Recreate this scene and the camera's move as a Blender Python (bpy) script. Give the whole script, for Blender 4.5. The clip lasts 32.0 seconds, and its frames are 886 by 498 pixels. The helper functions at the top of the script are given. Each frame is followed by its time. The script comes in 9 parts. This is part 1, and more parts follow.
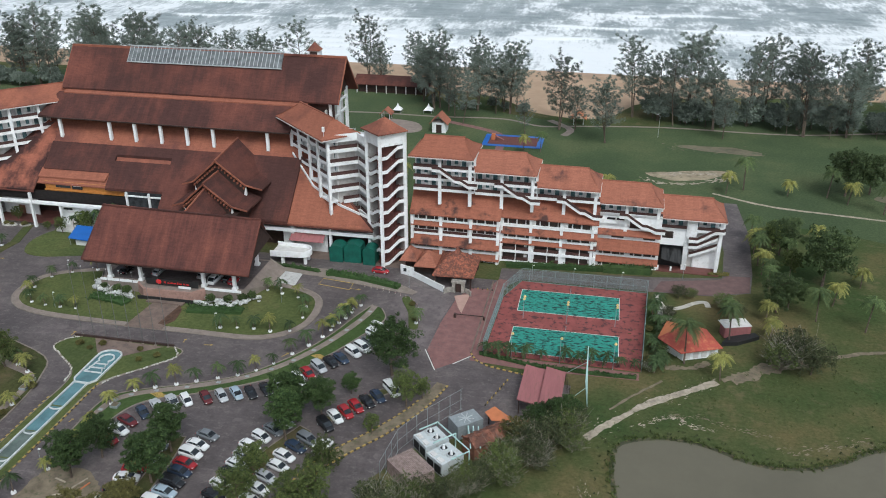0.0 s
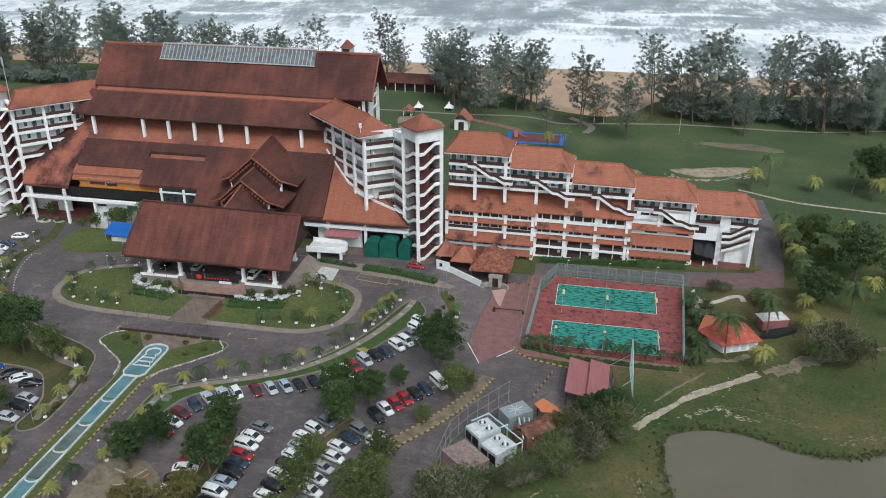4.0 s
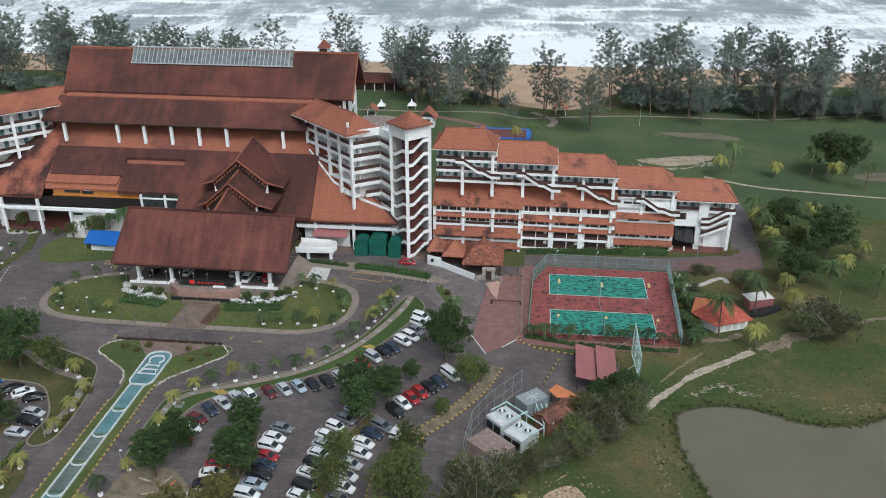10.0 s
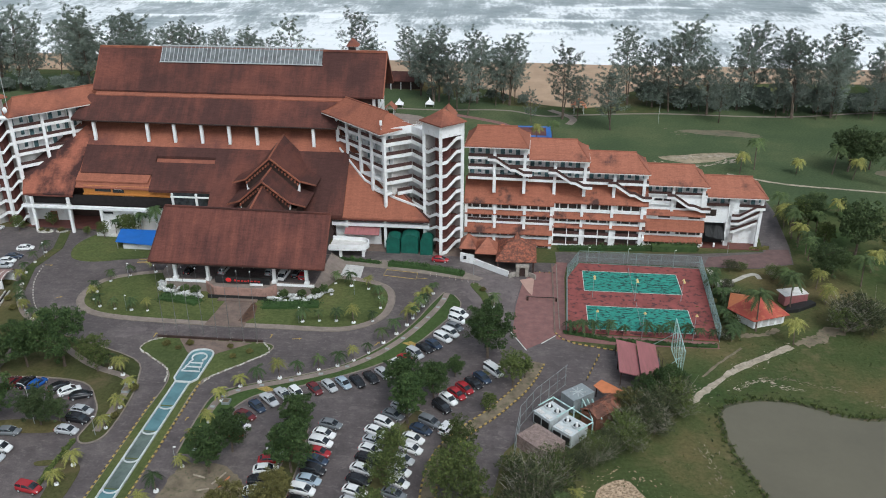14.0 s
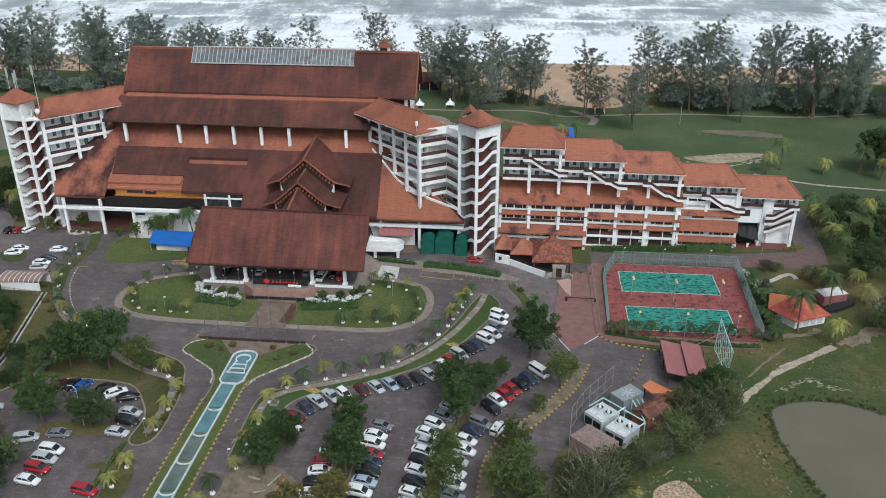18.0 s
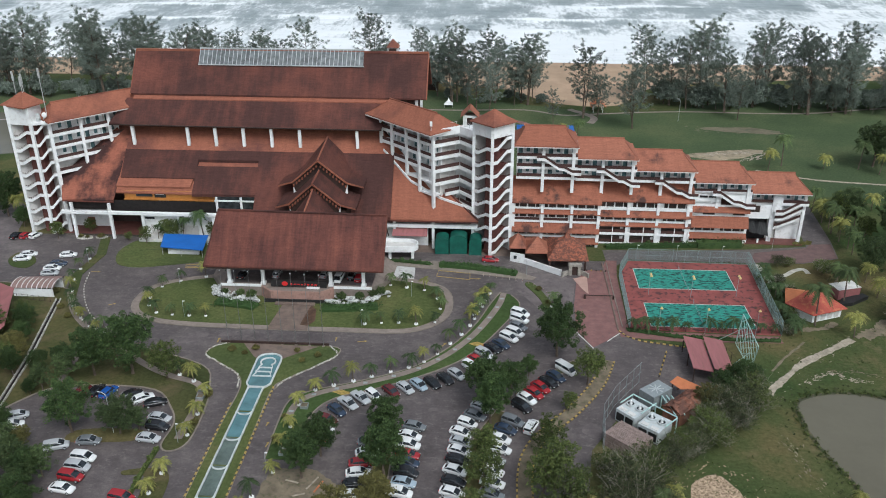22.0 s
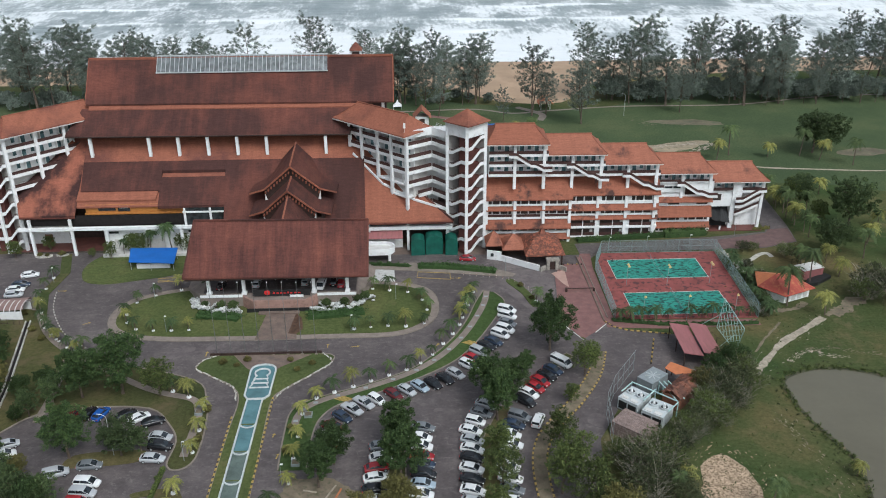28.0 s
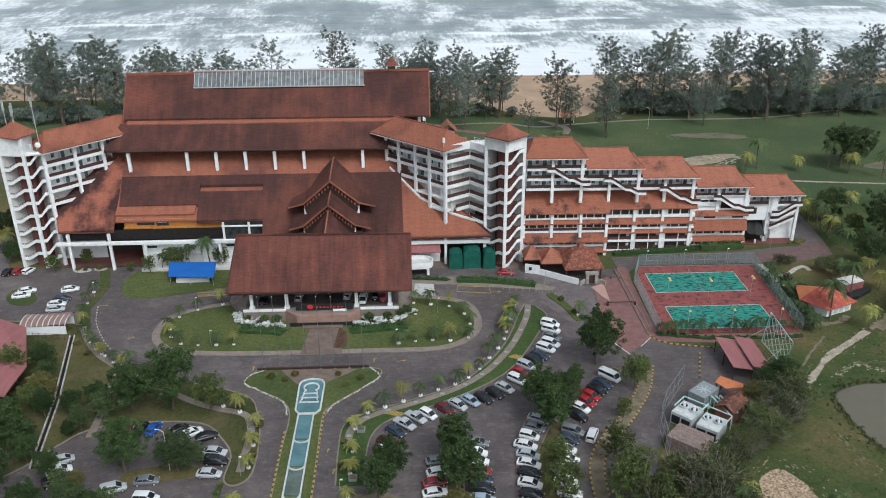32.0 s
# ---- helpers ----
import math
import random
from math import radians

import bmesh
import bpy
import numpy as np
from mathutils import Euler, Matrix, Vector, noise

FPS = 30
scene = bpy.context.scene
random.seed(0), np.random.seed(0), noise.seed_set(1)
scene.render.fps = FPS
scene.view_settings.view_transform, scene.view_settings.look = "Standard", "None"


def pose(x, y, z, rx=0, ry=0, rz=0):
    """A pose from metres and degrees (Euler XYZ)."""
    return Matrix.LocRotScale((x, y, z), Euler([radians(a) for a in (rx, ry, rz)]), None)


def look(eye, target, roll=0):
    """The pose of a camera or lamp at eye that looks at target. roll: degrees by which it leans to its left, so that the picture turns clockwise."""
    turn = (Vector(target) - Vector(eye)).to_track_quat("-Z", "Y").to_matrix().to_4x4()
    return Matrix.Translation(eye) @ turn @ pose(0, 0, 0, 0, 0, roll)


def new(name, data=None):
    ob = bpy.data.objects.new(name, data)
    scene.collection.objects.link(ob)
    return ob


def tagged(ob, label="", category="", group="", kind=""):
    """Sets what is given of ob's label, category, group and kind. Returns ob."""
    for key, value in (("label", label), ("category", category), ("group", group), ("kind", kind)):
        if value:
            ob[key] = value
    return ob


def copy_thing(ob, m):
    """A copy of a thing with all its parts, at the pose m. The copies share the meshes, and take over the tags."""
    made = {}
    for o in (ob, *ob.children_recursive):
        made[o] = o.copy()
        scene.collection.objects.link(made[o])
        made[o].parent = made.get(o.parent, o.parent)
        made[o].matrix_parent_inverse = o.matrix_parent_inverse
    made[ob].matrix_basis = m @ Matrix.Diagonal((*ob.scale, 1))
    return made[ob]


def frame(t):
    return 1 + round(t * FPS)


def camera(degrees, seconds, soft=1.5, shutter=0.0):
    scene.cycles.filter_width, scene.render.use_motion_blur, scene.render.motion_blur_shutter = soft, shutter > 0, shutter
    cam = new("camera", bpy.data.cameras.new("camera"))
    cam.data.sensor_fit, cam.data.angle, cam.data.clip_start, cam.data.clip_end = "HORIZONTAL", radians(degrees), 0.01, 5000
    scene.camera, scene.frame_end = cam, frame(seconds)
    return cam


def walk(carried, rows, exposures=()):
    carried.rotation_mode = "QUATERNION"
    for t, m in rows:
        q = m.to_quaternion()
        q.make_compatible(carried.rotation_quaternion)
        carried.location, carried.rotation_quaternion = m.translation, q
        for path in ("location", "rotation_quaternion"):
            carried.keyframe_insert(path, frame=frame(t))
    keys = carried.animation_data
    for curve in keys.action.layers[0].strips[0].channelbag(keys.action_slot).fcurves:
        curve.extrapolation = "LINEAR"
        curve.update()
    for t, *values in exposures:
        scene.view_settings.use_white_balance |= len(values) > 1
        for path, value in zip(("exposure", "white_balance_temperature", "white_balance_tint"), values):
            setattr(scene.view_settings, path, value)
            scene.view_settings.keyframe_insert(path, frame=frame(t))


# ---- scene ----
# the flight: seconds, eye, yaw, pitch, roll
cam = camera(56.16, 32.0, soft=1.0)
PATH = [
    (0.0, -8.917, 9.307, 96.771, 11.371, -25.144, 0.128),
    (0.5, -9.935, 8.474, 96.685, 11.333, -25.110, 0.132),
    (1.0, -11.026, 7.797, 96.628, 11.311, -25.091, 0.133),
    (1.5, -12.171, 7.233, 96.595, 11.274, -25.092, 0.150),
    (2.0, -13.356, 6.748, 96.582, 11.260, -25.088, 0.110),
    (2.5, -14.566, 6.315, 96.585, 11.242, -25.101, 0.135),
    (3.0, -15.793, 5.913, 96.600, 11.218, -25.132, 0.136),
    (3.5, -17.028, 5.526, 96.624, 11.183, -25.161, 0.150),
    (5.5, -21.950, 3.960, 96.763, 11.091, -25.266, 0.188),
    (6.0, -23.163, 3.549, 96.798, 11.070, -25.273, 0.200),
    (6.5, -24.367, 3.131, 96.832, 11.063, -25.280, 0.181),
    (7.0, -25.563, 2.710, 96.863, 11.069, -25.298, 0.166),
    (7.5, -26.752, 2.290, 96.890, 11.066, -25.291, 0.177),
    (8.0, -27.935, 1.873, 96.913, 9.735, -25.279, 0.153),
    (8.5, -29.113, 1.466, 96.931, 7.409, -25.286, 0.109),
    (9.0, -30.288, 1.072, 96.945, 6.393, -25.282, 0.081),
    (9.5, -31.461, 0.695, 96.955, 6.057, -25.286, 0.099),
    (10.0, -32.635, 0.337, 96.961, 6.019, -25.292, 0.056),
    (10.5, -33.810, 0.003, 96.963, 6.011, -25.289, 0.093),
    (11.0, -34.989, -0.306, 96.962, 5.994, -25.302, 0.064),
    (11.5, -36.172, -0.589, 96.958, 5.975, -25.323, 0.029),
    (12.0, -37.360, -0.844, 96.952, 5.903, -25.327, 0.037),
    (12.5, -38.554, -1.072, 96.944, 5.785, -25.342, 0.036),
    (13.0, -39.755, -1.274, 96.935, 5.710, -25.353, -0.011),
    (13.5, -40.962, -1.451, 96.926, 5.682, -25.360, -0.019),
    (14.0, -42.176, -1.605, 96.917, 5.651, -25.359, -0.023),
    (14.5, -43.397, -1.739, 96.908, 5.629, -25.348, -0.004),
    (16.5, -48.337, -2.132, 96.892, 5.488, -25.310, -0.035),
    (17.0, -49.583, -2.212, 96.893, 5.463, -25.326, -0.029),
    (17.5, -50.831, -2.291, 96.898, 5.449, -25.325, -0.059),
    (18.0, -52.081, -2.373, 96.906, 5.438, -25.324, -0.050),
    (18.5, -53.332, -2.460, 96.916, 5.430, -25.328, -0.051),
    (19.0, -54.582, -2.554, 96.929, 5.400, -25.326, -0.056),
    (19.5, -55.831, -2.657, 96.945, 5.386, -25.330, -0.064),
    (20.0, -57.078, -2.770, 96.964, 5.377, -25.337, -0.054),
    (20.5, -58.324, -2.893, 96.984, 5.374, -25.337, -0.059),
    (21.0, -59.566, -3.025, 97.006, 5.370, -25.343, -0.061),
    (21.5, -60.806, -3.164, 97.029, 5.386, -25.343, -0.065),
    (22.0, -62.043, -3.310, 97.053, 3.664, -25.347, -0.096),
    (22.5, -63.278, -3.459, 97.077, 0.215, -25.365, -0.187),
    (23.0, -64.510, -3.608, 97.100, -2.566, -25.377, -0.195),
    (23.5, -65.740, -3.752, 97.123, -2.554, -25.370, -0.222),
    (24.0, -66.970, -3.887, 97.145, -2.515, -25.366, -0.248),
    (24.5, -68.200, -4.007, 97.165, -2.502, -25.348, -0.237),
    (25.0, -69.431, -4.110, 97.183, -2.491, -25.334, -0.244),
    (25.5, -70.663, -4.188, 97.199, -2.474, -25.330, -0.217),
    (27.5, -75.632, -4.200, 97.251, -2.438, -25.290, -0.262),
    (28.0, -76.887, -4.121, 97.264, -2.440, -25.288, -0.253),
    (28.5, -78.147, -4.015, 97.281, -2.427, -25.288, -0.250),
    (29.0, -79.410, -3.890, 97.303, -2.417, -25.291, -0.258),
    (29.5, -80.675, -3.758, 97.334, -2.422, -25.291, -0.299),
    (30.0, -81.938, -3.635, 97.376, -2.432, -25.266, -0.300),
    (30.5, -83.196, -3.544, 97.434, -2.424, -25.170, -0.344),
    (31.0, -84.443, -3.514, 97.512, -2.422, -24.961, -0.336),
    (31.5, -85.671, -3.582, 97.618, -2.418, -24.692, -0.319),
    (32.0, -86.870, -3.793, 97.757, -2.419, -24.423, -0.336),
]
walk(cam, [(t, pose(x, y, z, 90, 0, yaw) @ pose(0, 0, 0, pitch, 0, roll)) for t, x, y, z, yaw, pitch, roll in PATH], exposures=[(0.0, 0.06, 5900, 4.6), (32.0, 0.06, 5900, 4.6)])

# ---- world and light: a high overcast over the sea ----
world = bpy.data.worlds.new("overcast")
scene.world = world
world.use_nodes = True
wn = world.node_tree
sky = wn.nodes.new("ShaderNodeTexSky")
sky.sky_type, sky.sun_disc, sky.sun_elevation, sky.sun_rotation = "NISHITA", False, radians(52), radians(150)
sky.air_density, sky.dust_density, sky.ozone_density = 1.0, 4.0, 1.0
pale = wn.nodes.new("ShaderNodeHueSaturation")
pale.inputs["Saturation"].default_value = 0.35
wn.links.new(sky.outputs[0], pale.inputs["Color"])
wn.links.new(pale.outputs[0], wn.nodes["Background"].inputs[0])
wn.nodes["Background"].inputs[1].default_value = 0.15
sun = new("sun", bpy.data.lights.new("sun", "SUN"))
sun.data.energy, sun.data.angle, sun.data.color = 1.3, radians(25), (1.0, 0.97, 0.94)
sun.matrix_basis = look((60, -120, 200), (-20, 30, 0))

# ---- materials ----
def material(name, build):
    m = bpy.data.materials.new(name)
    m.use_nodes = True
    nt = m.node_tree
    bsdf = nt.nodes["Principled BSDF"]

    def node(kind, **kw):
        n = nt.nodes.new("ShaderNode" + kind)
        for key, value in kw.items():
            if key in n.inputs.keys():
                n.inputs[key].default_value = value
        return n
    build(nt, node, bsdf, nt.links.new)
    return m


def ramp(node, stops):
    r = node("ValToRGB")
    e = r.color_ramp.elements
    while len(e) < len(stops):
        e.new(0.5)
    for el, (at, col) in zip(e, stops):
        el.position, el.color = at, (*col, 1)
    return r


def mixed(nt, node, link, fac, a, b):
    m = nt.nodes.new("ShaderNodeMix")
    m.data_type = "RGBA"
    for value, slot in ((fac, 0), (a, 6), (b, 7)):
        if isinstance(value, bpy.types.NodeSocket):
            link(value, m.inputs[slot])
        else:
            m.inputs[slot].default_value = value if slot == 0 else (*value, 1)
    return m.outputs[2]


def coords(node, link, scale=(1, 1, 1), own=False):
    """World metres, or the object's own, stretched by scale."""
    c = node("TexCoord").outputs["Object"] if own else node("NewGeometry").outputs["Position"]
    mp = node("Mapping")
    mp.inputs["Scale"].default_value = scale
    link(c, mp.inputs[0])
    return mp.outputs[0]


def noise_of(node, link, vec, scale, detail=4, rough=0.55):
    n = node("TexNoise", Scale=scale, Detail=detail, Roughness=rough)
    link(vec, n.inputs["Vector"])
    return n.outputs["Fac"]


def plain(name, col, rough=0.6, metal=0.0, vary=0.18, scale=0.6, grime=None, bump=0.0, spec=0.4, own=False, vscale=(1, 1, 1), worn=(0.52, 0.72)):
    """A painted or raw surface: two scales of tone and, if given, patches of grime."""
    def build(nt, node, bsdf, link):
        v = coords(node, link, vscale, own)
        big, fine = noise_of(node, link, v, scale), noise_of(node, link, v, scale * 9, 3, 0.7)
        lo = tuple(c * (1 - vary) for c in col)
        hi = tuple(min(1, c * (1 + vary * 0.8)) for c in col)
        c1 = ramp(node, [(0.32, lo), (0.68, hi)])
        link(big, c1.inputs[0])
        c2 = ramp(node, [(0.3, (1 - vary * 0.7,) * 3), (0.7, (1, 1, 1))])
        link(fine, c2.inputs[0])
        mul = nt.nodes.new("ShaderNodeMix")
        mul.data_type, mul.blend_type = "RGBA", "MULTIPLY"
        mul.inputs[0].default_value = 1.0
        link(c1.outputs[0], mul.inputs[6]), link(c2.outputs[0], mul.inputs[7])
        out = mul.outputs[2]
        if grime:
            g = ramp(node, [(worn[0], (0, 0, 0)), (worn[1], (1, 1, 1))])
            link(noise_of(node, link, v, scale * 2.3, 6, 0.65), g.inputs[0])
            out = mixed(nt, node, link, g.outputs[0], (0, 0, 0), grime)
            m = out.node
            link(mul.outputs[2], m.inputs[6])
        link(out, bsdf.inputs["Base Color"])
        bsdf.inputs["Roughness"].default_value, bsdf.inputs["Metallic"].default_value = rough, metal
        bsdf.inputs["Specular IOR Level"].default_value = spec
        if bump:
            b = node("Bump", Strength=bump, Distance=0.05)
            link(fine, b.inputs["Height"]), link(b.outputs[0], bsdf.inputs["Normal"])
    return material(name, build)


def tiles(name, base, dark, lower, upper, size=0.055, streak=1.0, running=0.16, spread=1.05):
    """Clay roof tiles: courses of small relief, soot in wide soft patches, and broad and thin runs down the slope."""
    def build(nt, node, bsdf, link):
        v = coords(node, link)

        def madd(a, k, b):
            m = node("Math")
            m.operation, m.inputs[1].default_value = "MULTIPLY_ADD", k
            link(a, m.inputs[0])
            if isinstance(b, float):
                m.inputs[2].default_value = b
            else:
                link(b, m.inputs[2])
            return m.outputs[0]
        big = noise_of(node, link, v, size, 5, 0.6)
        run = noise_of(node, link, coords(node, link, (0.3 * streak, 0.07, 0.07)), 1.0, 5, 0.62)
        thin = noise_of(node, link, coords(node, link, (1.6 * streak, 0.12, 0.12)), 1.0, 3, 0.6)
        soot = madd(big, spread, madd(run, running * 0.75, madd(thin, running * 0.25, 0.0)))
        st = ramp(node, [(lower, (0, 0, 0)), (upper, (1, 1, 1))])
        link(soot, st.inputs[0])
        out = mixed(nt, node, link, st.outputs[0], base, dark)
        fine = noise_of(node, link, v, 2.6, 4, 0.7)
        course = noise_of(node, link, coords(node, link, (0.5, 2.4, 2.4)), 1.0, 3, 0.6)
        pale = noise_of(node, link, coords(node, link, (0.75, 0.05, 0.05)), 1.0, 2, 0.5)
        grain = madd(fine, 0.45, madd(course, 0.35, madd(pale, 0.2, 0.0)))
        f = ramp(node, [(0.36, (0.74, 0.74, 0.74)), (0.66, (1.24, 1.22, 1.2))])
        link(grain, f.inputs[0])
        mul = nt.nodes.new("ShaderNodeMix")
        mul.data_type, mul.blend_type = "RGBA", "MULTIPLY"
        mul.inputs[0].default_value = 1.0
        link(out, mul.inputs[6]), link(f.outputs[0], mul.inputs[7])
        link(mul.outputs[2], bsdf.inputs["Base Color"])
        bsdf.inputs["Roughness"].default_value = 0.85
        bsdf.inputs["Specular IOR Level"].default_value = 0.2
        w = node("TexWave", Scale=1.6, Distortion=0.6)
        w.wave_type, w.bands_direction = "BANDS", "Z"
        link(v, w.inputs["Vector"])
        b = node("Bump", Strength=0.3, Distance=0.06)
        link(w.outputs["Fac"], b.inputs["Height"]), link(b.outputs[0], bsdf.inputs["Normal"])
    return material(name, build)


def leafy(name, lo, hi, scale=0.5):
    def build(nt, node, bsdf, link):
        n = noise_of(node, link, coords(node, link), scale, 3, 0.7)
        info = node("NewGeometry").outputs["Random Per Island"]
        add = node("Math")
        add.operation, add.inputs[1].default_value = "MULTIPLY_ADD", 0.45
        link(info, add.inputs[0])
        h = node("Math")
        h.operation, h.inputs[1].default_value = "MULTIPLY", 0.6
        link(n, h.inputs[0]), link(h.outputs[0], add.inputs[2])
        c = ramp(node, [(0.2, lo), (0.85, hi)])
        link(add.outputs[0], c.inputs[0])
        tint = node("HueSaturation")
        rnd = node("ObjectInfo").outputs["Random"]
        mr = node("MapRange")
        mr.inputs["To Min"].default_value, mr.inputs["To Max"].default_value = 0.75, 1.3
        link(rnd, mr.inputs["Value"]), link(mr.outputs[0], tint.inputs["Value"])
        link(c.outputs[0], tint.inputs["Color"]), link(tint.outputs[0], bsdf.inputs["Base Color"])
        bsdf.inputs["Roughness"].default_value = 0.7
        bsdf.inputs["Specular IOR Level"].default_value = 0.2
    return material(name, build)


def lawn_mat(name, low, middle, high, dry_at=0.56, bald=(0.19, 0.145, 0.085)):
    """Grass with worn, dry and damp patches."""
    def build(nt, node, bsdf, link):
        v = coords(node, link)
        big, mid, fine = noise_of(node, link, v, 0.03, 5, 0.6), noise_of(node, link, v, 0.13, 6, 0.68), noise_of(node, link, v, 1.3, 5, 0.75)
        c = ramp(node, [(0.37, low), (0.5, middle), (0.64, high)])
        link(big, c.inputs[0])
        f = ramp(node, [(0.28, (0.6, 0.62, 0.56)), (0.72, (1.28, 1.24, 1.2))])
        link(fine, f.inputs[0])
        mul = nt.nodes.new("ShaderNodeMix")
        mul.data_type, mul.blend_type = "RGBA", "MULTIPLY"
        mul.inputs[0].default_value = 1.0
        link(c.outputs[0], mul.inputs[6]), link(f.outputs[0], mul.inputs[7])
        dry = ramp(node, [(dry_at, (0, 0, 0)), (dry_at + 0.2, (0.7, 0.7, 0.7))])
        link(mid, dry.inputs[0])
        out = mixed(nt, node, link, dry.outputs[0], (0, 0, 0), bald)
        link(mul.outputs[2], out.node.inputs[6]), link(out, bsdf.inputs["Base Color"])
        bsdf.inputs["Roughness"].default_value, bsdf.inputs["Specular IOR Level"].default_value = 0.95, 0.08
        b = node("Bump", Strength=0.7, Distance=0.2)
        link(fine, b.inputs["Height"]), link(b.outputs[0], bsdf.inputs["Normal"])
    return material(name, build)


def asphalt_mat():
    """Old asphalt: pale wear, dark damp and oil, patched joints."""
    def build(nt, node, bsdf, link):
        v = coords(node, link)
        big, mid, fine = noise_of(node, link, v, 0.07, 7, 0.7), noise_of(node, link, v, 0.35, 6, 0.7), noise_of(node, link, v, 5, 3, 0.8)
        c = ramp(node, [(0.3, (0.062, 0.051, 0.05)), (0.5, (0.09, 0.074, 0.072)), (0.7, (0.15, 0.125, 0.118))])
        link(big, c.inputs[0])
        f = ramp(node, [(0.4, (0.7, 0.7, 0.7)), (0.6, (1.26, 1.26, 1.26))])
        grit = noise_of(node, link, v, 1.7, 8, 0.8)
        both = node("Math")
        both.operation, both.inputs[1].default_value = "MULTIPLY_ADD", 0.5
        half = node("Math")
        half.operation, half.inputs[1].default_value = "MULTIPLY", 0.5
        link(mid, half.inputs[0]), link(grit, both.inputs[0]), link(half.outputs[0], both.inputs[2]), link(both.outputs[0], f.inputs[0])
        mul = nt.nodes.new("ShaderNodeMix")
        mul.data_type, mul.blend_type = "RGBA", "MULTIPLY"
        mul.inputs[0].default_value = 1.0
        link(c.outputs[0], mul.inputs[6]), link(f.outputs[0], mul.inputs[7])
        scuff = ramp(node, [(0.53, (0, 0, 0)), (0.68, (0.62, 0.62, 0.62))])
        link(noise_of(node, link, coords(node, link, (0.5, 0.9, 1)), 1.0, 9, 0.8), scuff.inputs[0])
        out = mixed(nt, node, link, scuff.outputs[0], (0, 0, 0), (0.24, 0.205, 0.195))
        link(mul.outputs[2], out.node.inputs[6]), link(out, bsdf.inputs["Base Color"])
        r = node("MapRange")
        r.inputs["To Min"].default_value, r.inputs["To Max"].default_value = 0.5, 0.95
        link(big, r.inputs["Value"]), link(r.outputs[0], bsdf.inputs["Roughness"])
        b = node("Bump", Strength=0.3, Distance=0.02)
        link(fine, b.inputs["Height"]), link(b.outputs[0], bsdf.inputs["Normal"])
    return material("asphalt", build)


def sea_mat():
    """Grey surf: wide torn sheets of foam, lace at their rims, white on the crests of the breakers."""
    def build(nt, node, bsdf, link):
        pos = node("NewGeometry").outputs["Position"]
        sep = node("SeparateXYZ")
        link(pos, sep.inputs[0])
        patch = noise_of(node, link, coords(node, link, (0.0125, 0.0078, 0.02)), 1.0, 4, 0.6)
        torn = noise_of(node, link, coords(node, link, (0.06, 0.02, 0.06)), 1.0, 6, 0.66)
        lace = noise_of(node, link, coords(node, link, (0.36, 0.09, 0.2)), 1.0, 7, 0.76)

        def madd(a, k, b):
            m = node("Math")
            m.operation, m.inputs[1].default_value = "MULTIPLY_ADD", k
            link(a, m.inputs[0])
            if isinstance(b, float):
                m.inputs[2].default_value = b
            else:
                link(b, m.inputs[2])
            return m.outputs[0]
        near = node("MapRange")
        near.inputs["From Min"].default_value, near.inputs["From Max"].default_value = 440, 640
        near.inputs["To Min"].default_value, near.inputs["To Max"].default_value = 0.07, -0.3
        link(sep.outputs["Y"], near.inputs["Value"])
        top = node("MapRange")
        top.inputs["From Min"].default_value, top.inputs["From Max"].default_value = -0.75, 0.25
        top.inputs["To Min"].default_value, top.inputs["To Max"].default_value = 0.0, 0.34
        link(sep.outputs["Z"], top.inputs["Value"])
        s = madd(patch, 2.3, near.outputs[0])
        s = madd(torn, 0.8, s)
        s = madd(lace, 1.6, s)
        s = madd(top.outputs[0], 1.0, s)
        foam = ramp(node, [(0.0, (0, 0, 0)), (0.36, (0.12, 0.12, 0.12)), (0.5, (0.55, 0.55, 0.55)), (0.72, (1, 1, 1))])
        rng_ = node("MapRange")
        rng_.inputs["From Min"].default_value, rng_.inputs["From Max"].default_value = 1.78, 2.56
        link(s, rng_.inputs["Value"]), link(rng_.outputs[0], foam.inputs[0])
        deep = ramp(node, [(0.35, (0.19, 0.225, 0.225)), (0.65, (0.3, 0.335, 0.335))])
        link(torn, deep.inputs[0])
        out = mixed(nt, node, link, foam.outputs[0], (0, 0, 0), (0.75, 0.765, 0.765))
        link(deep.outputs[0], out.node.inputs[6])
        link(out, bsdf.inputs["Base Color"])
        rr = node("MapRange")
        rr.inputs["To Min"].default_value, rr.inputs["To Max"].default_value = 0.3, 0.9
        link(foam.outputs[0], rr.inputs["Value"]), link(rr.outputs[0], bsdf.inputs["Roughness"])
        ripple = noise_of(node, link, coords(node, link, (0.08, 0.3, 0.3)), 1.0, 5, 0.6)
        b = node("Bump", Strength=0.8, Distance=1.0)
        link(ripple, b.inputs["Height"]), link(b.outputs[0], bsdf.inputs["Normal"])
    return material("surf", build)


def glass_mat(name, col, rough=0.08):
    def build(nt, node, bsdf, link):
        bsdf.inputs["Base Color"].default_value = (*col, 1)
        bsdf.inputs["Roughness"].default_value = rough
        bsdf.inputs["Specular IOR Level"].default_value = 0.6
        n = noise_of(node, link, coords(node, link), 0.7, 2)
        c = ramp(node, [(0.35, tuple(x * 0.6 for x in col)), (0.7, tuple(x * 1.6 for x in col))])
        link(n, c.inputs[0]), link(c.outputs[0], bsdf.inputs["Base Color"])
    return material(name, build)


